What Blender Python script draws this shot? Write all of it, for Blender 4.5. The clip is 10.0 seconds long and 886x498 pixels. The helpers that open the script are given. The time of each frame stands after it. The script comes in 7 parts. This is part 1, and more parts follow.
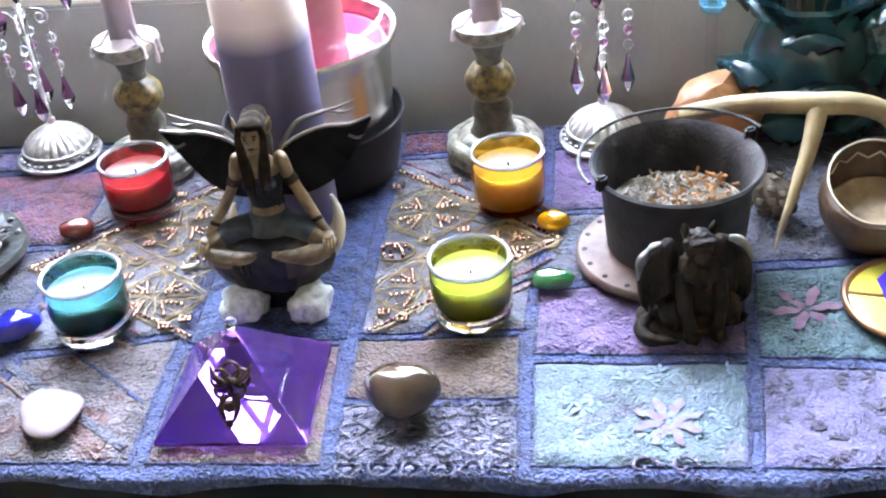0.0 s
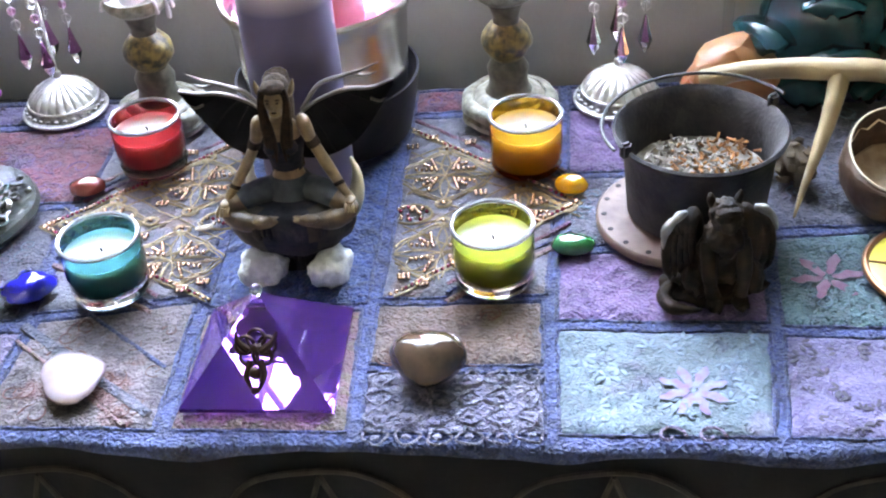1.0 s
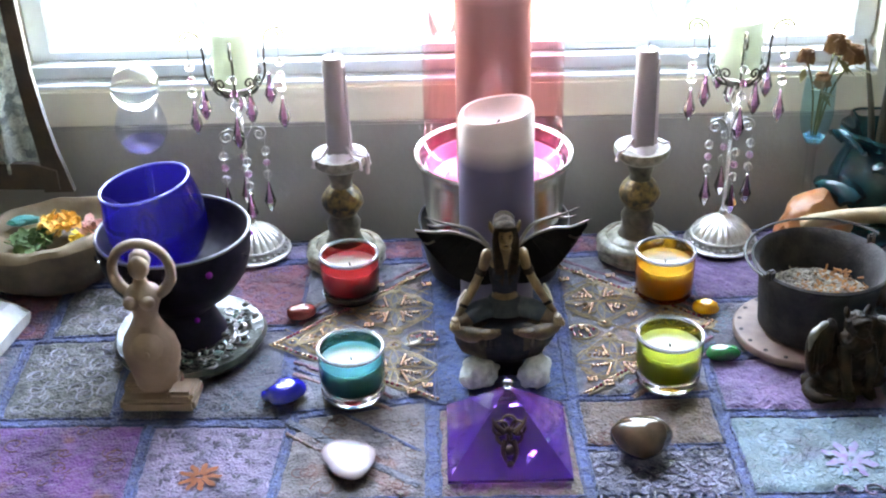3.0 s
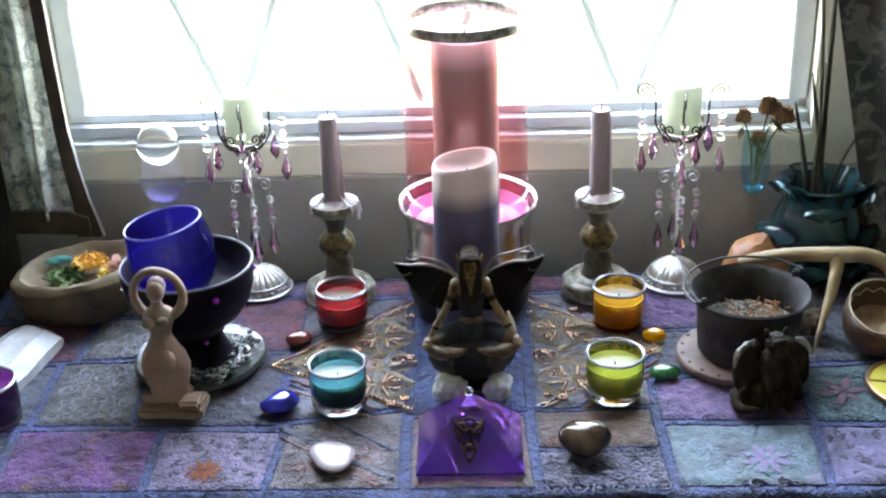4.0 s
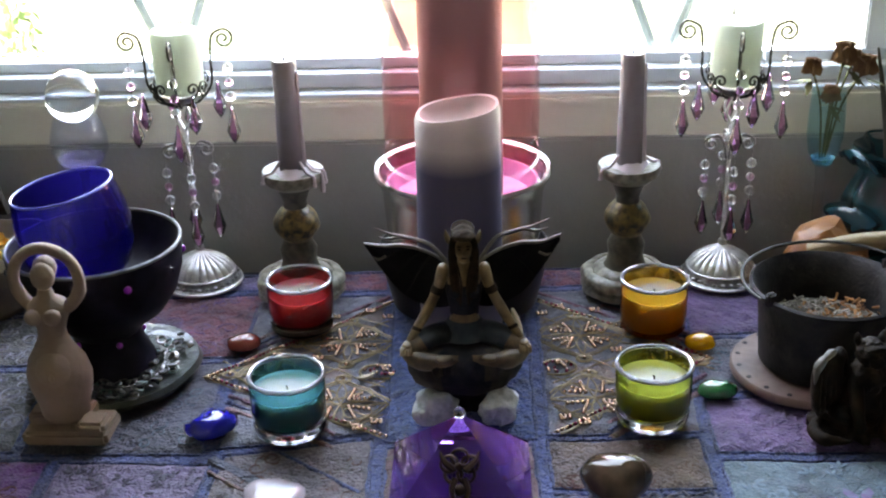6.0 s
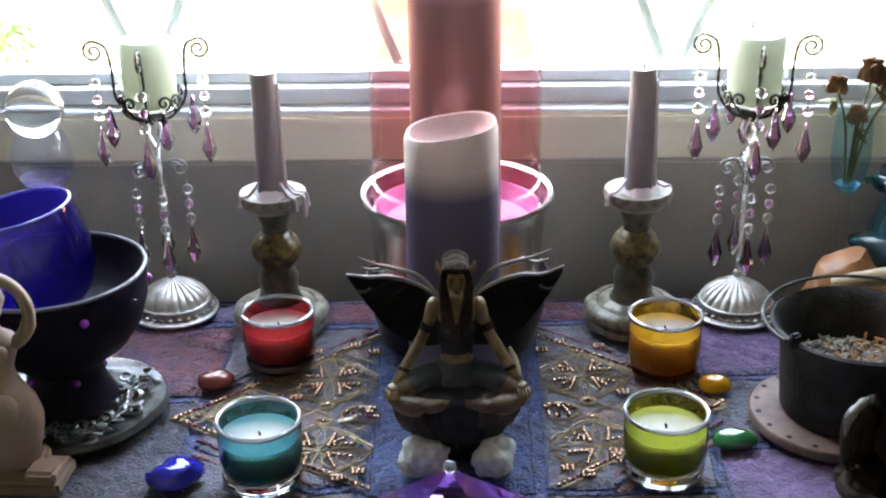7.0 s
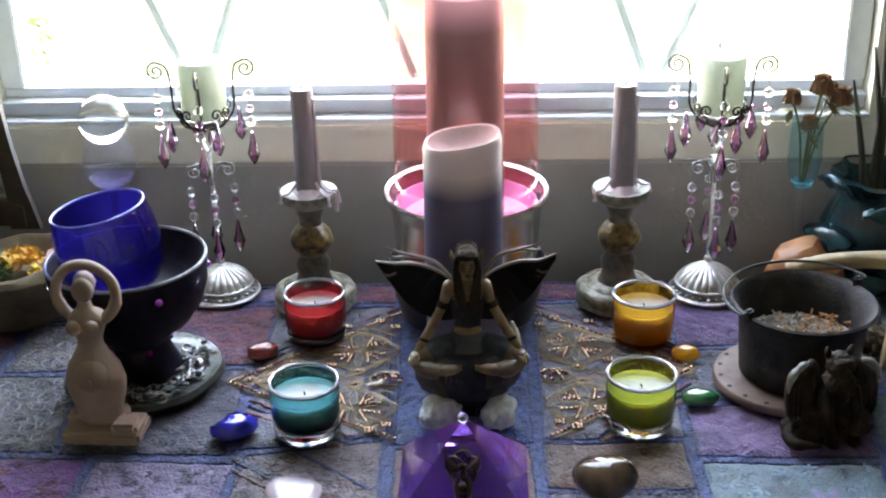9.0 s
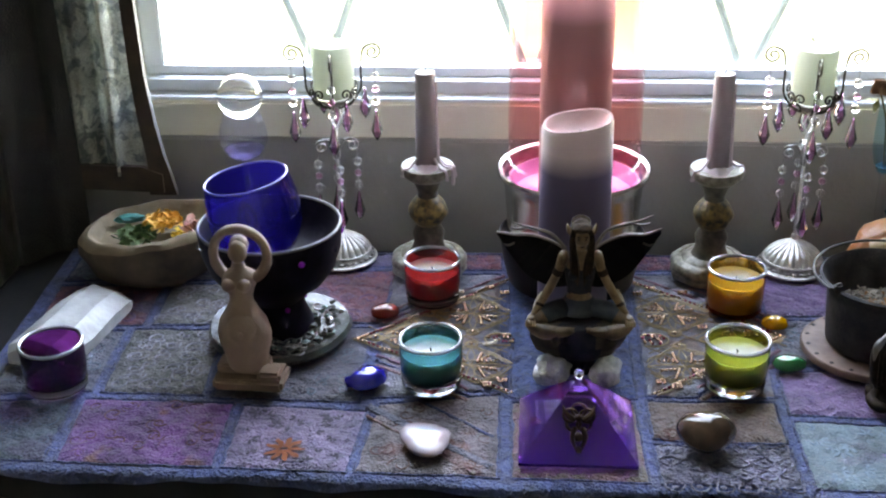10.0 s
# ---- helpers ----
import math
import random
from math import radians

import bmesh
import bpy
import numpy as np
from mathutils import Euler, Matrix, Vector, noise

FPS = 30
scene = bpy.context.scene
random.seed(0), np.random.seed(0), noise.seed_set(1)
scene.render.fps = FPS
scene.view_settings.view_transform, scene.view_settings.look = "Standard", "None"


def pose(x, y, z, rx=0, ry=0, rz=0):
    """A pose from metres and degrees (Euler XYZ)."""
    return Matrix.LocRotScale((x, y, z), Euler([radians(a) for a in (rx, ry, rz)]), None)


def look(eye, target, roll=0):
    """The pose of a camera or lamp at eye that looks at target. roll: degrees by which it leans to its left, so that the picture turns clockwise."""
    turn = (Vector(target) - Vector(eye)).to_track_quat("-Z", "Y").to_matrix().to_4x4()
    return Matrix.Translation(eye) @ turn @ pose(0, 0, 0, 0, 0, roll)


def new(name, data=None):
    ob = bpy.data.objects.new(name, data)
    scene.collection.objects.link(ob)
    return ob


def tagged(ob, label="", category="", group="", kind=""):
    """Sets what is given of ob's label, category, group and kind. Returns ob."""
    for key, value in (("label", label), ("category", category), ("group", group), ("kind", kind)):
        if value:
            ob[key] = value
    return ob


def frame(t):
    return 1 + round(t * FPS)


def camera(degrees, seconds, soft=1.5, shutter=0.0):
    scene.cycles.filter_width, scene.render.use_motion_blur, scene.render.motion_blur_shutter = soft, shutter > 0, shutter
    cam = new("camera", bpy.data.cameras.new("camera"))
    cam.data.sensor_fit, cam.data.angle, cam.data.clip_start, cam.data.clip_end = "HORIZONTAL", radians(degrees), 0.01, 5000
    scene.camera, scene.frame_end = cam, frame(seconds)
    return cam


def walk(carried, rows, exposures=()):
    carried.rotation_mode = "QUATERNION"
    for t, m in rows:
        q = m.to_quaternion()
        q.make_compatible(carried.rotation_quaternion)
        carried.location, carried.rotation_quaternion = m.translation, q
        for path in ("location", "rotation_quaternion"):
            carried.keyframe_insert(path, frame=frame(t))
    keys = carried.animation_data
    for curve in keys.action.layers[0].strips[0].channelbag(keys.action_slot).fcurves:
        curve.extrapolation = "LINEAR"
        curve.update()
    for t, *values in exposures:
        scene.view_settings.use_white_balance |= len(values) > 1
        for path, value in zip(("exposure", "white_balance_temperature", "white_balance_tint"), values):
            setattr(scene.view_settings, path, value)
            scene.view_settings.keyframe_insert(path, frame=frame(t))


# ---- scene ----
cam = camera(40.0, 10.0, soft=2.2)
# seconds, eye, point looked at, lean
PATH = [
    (0, (0.2019, -0.6944, 0.5274), (0.1078, 0.1293, -0.0317), -6.14),
    (0.5, (0.2292, -0.6790, 0.5381), (0.1249, 0.1096, -0.0679), -7.96),
    (1, (0.1672, -0.6821, 0.5430), (0.0940, 0.1134, -0.0585), -4.97),
    (1.5, (-0.0645, -0.6825, 0.5769), (-0.0063, 0.1151, -0.0235), -1.68),
    (2, (-0.0129, -0.7044, 0.5940), (0.0241, 0.1229, 0.0335), -2.57),
    (3.5, (-0.1031, -0.9917, 0.6639), (-0.0863, -0.1048, 0.2022), -1.24),
    (4, (-0.0273, -1.0553, 0.6753), (-0.0288, -0.1531, 0.2440), -2.16),
    (4.5, (-0.0247, -1.0316, 0.6556), (-0.0101, -0.1238, 0.2365), -1.06),
    (5, (-0.0277, -0.9198, 0.5803), (-0.0320, 0.0002, 0.1886), -1.33),
    (5.5, (-0.0250, -0.8828, 0.5590), (-0.0262, 0.0278, 0.1457), -1.70),
    (6, (-0.0174, -0.8020, 0.5163), (-0.0182, 0.1070, 0.0997), -1.63),
    (7.5, (-0.0120, -0.7104, 0.4849), (-0.0105, 0.2072, 0.0873), -0.89),
    (8, (-0.0118, -0.7071, 0.4812), (-0.0097, 0.2086, 0.0794), -1.18),
    (8.5, (-0.0111, -0.7645, 0.5080), (-0.0070, 0.1490, 0.1013), -1.01),
    (9, (-0.0205, -0.8719, 0.5633), (-0.0223, 0.0377, 0.1480), -1.28),
    (9.5, (-0.0326, -0.9547, 0.5970), (-0.0361, -0.0472, 0.1770), -1.40),
    (10, (-0.0841, -0.9678, 0.6081), (-0.1241, -0.0687, 0.1723), -1.00),
]
# seconds, stops, kelvin, tint
EXPOSURES = [(0.0, 7.98, 10300, 18), (0.5, 7.75, 10200, 18), (1.0, 7.78, 10200, 18), (1.5, 7.8, 10300, 16), (2.0, 7.58, 10400, 14), (3.5, 7.25, 10500, 13), (4.5, 6.55, 10700, 13), (5.5, 6.3, 11000, 15), (7.5, 6.68, 11100, 14), (8.5, 6.72, 11100, 14), (9.0, 6.62, 11100, 15), (10.0, 6.5, 11000, 16)]
walk(cam, [(t, look(eye, target, roll)) for t, eye, target, roll in PATH], EXPOSURES)

# ---- daylight ----
world = bpy.data.worlds.new("sky")
scene.world = world
world.use_nodes = True
_nt = world.node_tree
_sky = _nt.nodes.new("ShaderNodeTexSky")
_sky.sky_type = 'NISHITA'
_sky.sun_disc = False
_sky.sun_elevation = radians(58)
_sky.sun_rotation = radians(200)
_nt.links.new(_sky.outputs[0], _nt.nodes["Background"].inputs[0])
_nt.nodes["Background"].inputs[1].default_value = 0.15
_sun = bpy.data.lights.new("sun", 'SUN')
_sun.energy, _sun.angle, _sun.color = 1.0, radians(0.5), (1.0, 0.95, 0.88)
sun = new("sun", _sun)
sun.matrix_world = look((0, 0, 0), (0.18, 0.5, -0.85))


# ---- materials ----
def mat(name, color, rough=0.6, metal=0.0, color2=None, scale=40.0, bump=0.0, bump_scale=200.0, trans=0.0, ior=1.45, coat=0.0, sheen=0.0, detail=6.0, contrast=(0.35, 0.65), sss=0.0, var=0.0, spec=0.5):
    """A principled surface with two-scale colour variation and fine relief."""
    m = bpy.data.materials.new(name)
    m.use_nodes = True
    nt = m.node_tree
    b = nt.nodes["Principled BSDF"]
    b.inputs["Roughness"].default_value = rough
    b.inputs["Metallic"].default_value = metal
    b.inputs["Transmission Weight"].default_value = trans
    b.inputs["IOR"].default_value = ior
    b.inputs["Coat Weight"].default_value = coat
    b.inputs["Sheen Weight"].default_value = sheen
    b.inputs["Specular IOR Level"].default_value = spec
    if sss:
        b.inputs["Subsurface Weight"].default_value = sss
        b.inputs["Subsurface Radius"].default_value = (0.011, 0.009, 0.007)
        b.inputs["Subsurface Scale"].default_value = 1.0
    b.inputs["Base Color"].default_value = (*color, 1)
    tc = nt.nodes.new("ShaderNodeTexCoord")
    out = None
    if color2 is not None:
        n1 = nt.nodes.new("ShaderNodeTexNoise")
        n1.inputs["Scale"].default_value = scale
        n1.inputs["Detail"].default_value = detail
        nt.links.new(tc.outputs["Object"], n1.inputs["Vector"])
        ramp = nt.nodes.new("ShaderNodeValToRGB")
        ramp.color_ramp.elements[0].position, ramp.color_ramp.elements[1].position = contrast
        ramp.color_ramp.elements[0].color = (*color, 1)
        ramp.color_ramp.elements[1].color = (*color2, 1)
        nt.links.new(n1.outputs["Fac"], ramp.inputs[0])
        out = ramp.outputs[0]
        if var:
            info = nt.nodes.new("ShaderNodeObjectInfo")
            hsv = nt.nodes.new("ShaderNodeHueSaturation")
            mr = nt.nodes.new("ShaderNodeMapRange")
            mr.inputs[3].default_value, mr.inputs[4].default_value = 1 - var, 1 + var
            nt.links.new(info.outputs["Random"], mr.inputs[0])
            nt.links.new(mr.outputs[0], hsv.inputs["Value"])
            nt.links.new(out, hsv.inputs["Color"])
            out = hsv.outputs[0]
        nt.links.new(out, b.inputs["Base Color"])
    if bump:
        n2 = nt.nodes.new("ShaderNodeTexNoise")
        n2.inputs["Scale"].default_value = bump_scale
        n2.inputs["Detail"].default_value = 5
        nt.links.new(tc.outputs["Object"], n2.inputs["Vector"])
        bp = nt.nodes.new("ShaderNodeBump")
        bp.inputs["Strength"].default_value = bump
        bp.inputs["Distance"].default_value = 0.002
        nt.links.new(n2.outputs["Fac"], bp.inputs["Height"])
        nt.links.new(bp.outputs[0], b.inputs["Normal"])
    return m


def tinted_glass(name, color, gloss=1.0, ior=1.5, rough=0.02, frost=0.0, frost_color=(1, 1, 1)):
    """Thin coloured glass: light passes and takes the tint, and the surface mirrors by its angle."""
    m = bpy.data.materials.new(name)
    m.use_nodes = True
    nt = m.node_tree
    nt.nodes.remove(nt.nodes["Principled BSDF"])
    out = nt.nodes["Material Output"]
    tr = nt.nodes.new("ShaderNodeBsdfTransparent")
    tr.inputs[0].default_value = (*color, 1)
    gl = nt.nodes.new("ShaderNodeBsdfGlossy")
    gl.inputs["Roughness"].default_value = rough
    gl.inputs[0].default_value = (gloss, gloss, gloss, 1)
    fr = nt.nodes.new("ShaderNodeLayerWeight")
    fr.inputs[0].default_value = 0.5
    pw = nt.nodes.new("ShaderNodeMath")
    pw.operation = 'POWER'
    pw.inputs[1].default_value = 5.0
    nt.links.new(fr.outputs["Facing"], pw.inputs[0])
    ma = nt.nodes.new("ShaderNodeMath")
    ma.operation = 'MULTIPLY_ADD'
    ma.inputs[1].default_value, ma.inputs[2].default_value = 0.9, 0.04
    nt.links.new(pw.outputs[0], ma.inputs[0])
    mx = nt.nodes.new("ShaderNodeMixShader")
    nt.links.new(ma.outputs[0], mx.inputs[0])
    inner = tr.outputs[0]
    if frost:
        tl = nt.nodes.new("ShaderNodeBsdfTranslucent")
        tl.inputs[0].default_value = (*frost_color, 1)
        m2 = nt.nodes.new("ShaderNodeMixShader")
        m2.inputs[0].default_value = frost
        nt.links.new(inner, m2.inputs[1])
        nt.links.new(tl.outputs[0], m2.inputs[2])
        inner = m2.outputs[0]
    nt.links.new(inner, mx.inputs[1])
    nt.links.new(gl.outputs[0], mx.inputs[2])
    nt.links.new(mx.outputs[0], out.inputs[0])
    return m


def wax_mat(name, color, translucent=0.5, color2=None, split=None):
    """Candle wax: part of the light passes through. split: height at which the tone goes over to color2."""
    m = bpy.data.materials.new(name)
    m.use_nodes = True
    nt = m.node_tree
    b = nt.nodes["Principled BSDF"]
    b.inputs["Roughness"].default_value = 0.45
    out = nt.nodes["Material Output"]
    tl = nt.nodes.new("ShaderNodeBsdfTranslucent")
    mx = nt.nodes.new("ShaderNodeMixShader")
    mx.inputs[0].default_value = translucent
    tc = nt.nodes.new("ShaderNodeTexCoord")
    n1 = nt.nodes.new("ShaderNodeTexNoise")
    n1.inputs["Scale"].default_value = 60
    nt.links.new(tc.outputs["Object"], n1.inputs["Vector"])
    ramp = nt.nodes.new("ShaderNodeValToRGB")
    c2 = color2 or color
    if split is None:
        ramp.color_ramp.elements[0].color = (*[c * 0.86 for c in color], 1)
        ramp.color_ramp.elements[1].color = (*color, 1)
        nt.links.new(n1.outputs["Fac"], ramp.inputs[0])
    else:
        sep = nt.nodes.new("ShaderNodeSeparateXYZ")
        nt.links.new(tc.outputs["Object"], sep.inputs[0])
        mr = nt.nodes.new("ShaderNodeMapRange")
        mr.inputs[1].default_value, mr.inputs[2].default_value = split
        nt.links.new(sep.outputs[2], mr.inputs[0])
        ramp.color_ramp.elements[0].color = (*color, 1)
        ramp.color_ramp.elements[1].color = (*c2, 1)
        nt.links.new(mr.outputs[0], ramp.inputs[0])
    bp = nt.nodes.new("ShaderNodeBump")
    bp.inputs["Strength"].default_value = 0.25
    bp.inputs["Distance"].default_value = 0.001
    nt.links.new(n1.outputs["Fac"], bp.inputs["Height"])
    nt.links.new(bp.outputs[0], b.inputs["Normal"])
    nt.links.new(ramp.outputs[0], b.inputs["Base Color"])
    nt.links.new(ramp.outputs[0], tl.inputs[0])
    nt.links.new(b.outputs[0], mx.inputs[1])
    nt.links.new(tl.outputs[0], mx.inputs[2])
    nt.links.new(mx.outputs[0], out.inputs[0])
    return m


def fabric(name, ground, motif, accent=None, scale=55.0, motif_at=0.52, relief=0.95, voronoi=90.0):
    """Worn embroidered cloth: a ground, a stitched motif that shows in islands, a woven relief."""
    m = bpy.data.materials.new(name)
    m.use_nodes = True
    nt = m.node_tree
    b = nt.nodes["Principled BSDF"]
    b.inputs["Roughness"].default_value = 0.50
    b.inputs["Sheen Weight"].default_value = 0.1
    b.inputs["Specular IOR Level"].default_value = 0.5
    tc = nt.nodes.new("ShaderNodeTexCoord")
    geo = tc.outputs["Object"]
    n1 = nt.nodes.new("ShaderNodeTexNoise")
    n1.inputs["Scale"].default_value, n1.inputs["Detail"].default_value, n1.inputs["Distortion"].default_value = scale, 4, 1.2
    nt.links.new(geo, n1.inputs["Vector"])
    r1 = nt.nodes.new("ShaderNodeValToRGB")
    r1.color_ramp.elements[0].position, r1.color_ramp.elements[1].position = motif_at - 0.03, motif_at + 0.05
    r1.color_ramp.elements[0].color, r1.color_ramp.elements[1].color = (*ground, 1), (*motif, 1)
    nt.links.new(n1.outputs["Fac"], r1.inputs[0])
    col = r1.outputs[0]
    if accent:
        n3 = nt.nodes.new("ShaderNodeTexNoise")
        n3.inputs["Scale"].default_value, n3.inputs["Detail"].default_value = scale * 0.4, 3
        nt.links.new(geo, n3.inputs["Vector"])
        r3 = nt.nodes.new("ShaderNodeValToRGB")
        r3.color_ramp.elements[0].position, r3.color_ramp.elements[1].position = 0.58, 0.64
        nt.links.new(n3.outputs["Fac"], r3.inputs[0])
        mx = nt.nodes.new("ShaderNodeMix")
        mx.data_type = 'RGBA'
        nt.links.new(r3.outputs[0], mx.inputs[0])
        nt.links.new(col, mx.inputs[6])
        mx.inputs[7].default_value = (*accent, 1)
        col = mx.outputs[2]
    # worn thread tone
    n4 = nt.nodes.new("ShaderNodeTexNoise")
    n4.inputs["Scale"].default_value, n4.inputs["Detail"].default_value = 420, 3
    nt.links.new(geo, n4.inputs["Vector"])
    mr = nt.nodes.new("ShaderNodeMapRange")
    mr.inputs[1].default_value, mr.inputs[2].default_value = 0.3, 0.7
    mr.inputs[3].default_value, mr.inputs[4].default_value = 0.72, 1.22
    nt.links.new(n4.outputs["Fac"], mr.inputs[0])
    n5 = nt.nodes.new("ShaderNodeTexNoise")
    n5.inputs["Scale"].default_value, n5.inputs["Detail"].default_value = 26, 6
    nt.links.new(geo, n5.inputs["Vector"])
    m5 = nt.nodes.new("ShaderNodeMapRange")
    m5.inputs[1].default_value, m5.inputs[2].default_value = 0.3, 0.72
    m5.inputs[3].default_value, m5.inputs[4].default_value = 0.5, 1.4
    nt.links.new(n5.outputs["Fac"], m5.inputs[0])
    mu = nt.nodes.new("ShaderNodeMath")
    mu.operation = 'MULTIPLY'
    nt.links.new(mr.outputs[0], mu.inputs[0])
    nt.links.new(m5.outputs[0], mu.inputs[1])
    hsv = nt.nodes.new("ShaderNodeHueSaturation")
    hsv.inputs["Saturation"].default_value = 1.12
    nt.links.new(mu.outputs[0], hsv.inputs["Value"])
    nt.links.new(col, hsv.inputs["Color"])
    nt.links.new(hsv.outputs[0], b.inputs["Base Color"])
    v = nt.nodes.new("ShaderNodeTexVoronoi")
    v.inputs["Scale"].default_value = voronoi
    nt.links.new(geo, v.inputs["Vector"])
    add = nt.nodes.new("ShaderNodeMath")
    add.operation = 'MULTIPLY_ADD'
    add.inputs[1].default_value = 0.5
    nt.links.new(v.outputs["Distance"], add.inputs[0])
    add2 = nt.nodes.new("ShaderNodeMath")
    nt.links.new(n1.outputs["Fac"], add2.inputs[0])
    nt.links.new(n4.outputs["Fac"], add2.inputs[1])
    nt.links.new(add2.outputs[0], add.inputs[2])
    bp = nt.nodes.new("ShaderNodeBump")
    bp.inputs["Strength"].default_value, bp.inputs["Distance"].default_value = relief, 0.006
    nt.links.new(add.outputs[0], bp.inputs["Height"])
    nt.links.new(bp.outputs[0], b.inputs["Normal"])
    return m


def let_through(m, share):
    """Thin cloth: part of the light from behind passes and is scattered."""
    nt = m.node_tree
    b, out = nt.nodes["Principled BSDF"], nt.nodes["Material Output"]
    tl = nt.nodes.new("ShaderNodeBsdfTranslucent")
    mx = nt.nodes.new("ShaderNodeMixShader")
    mx.inputs[0].default_value = share
    nt.links.new(b.inputs["Base Color"].links[0].from_socket, tl.inputs[0])
    nt.links.new(b.outputs[0], mx.inputs[1])
    nt.links.new(tl.outputs[0], mx.inputs[2])
    nt.links.new(mx.outputs[0], out.inputs[0])
    return m


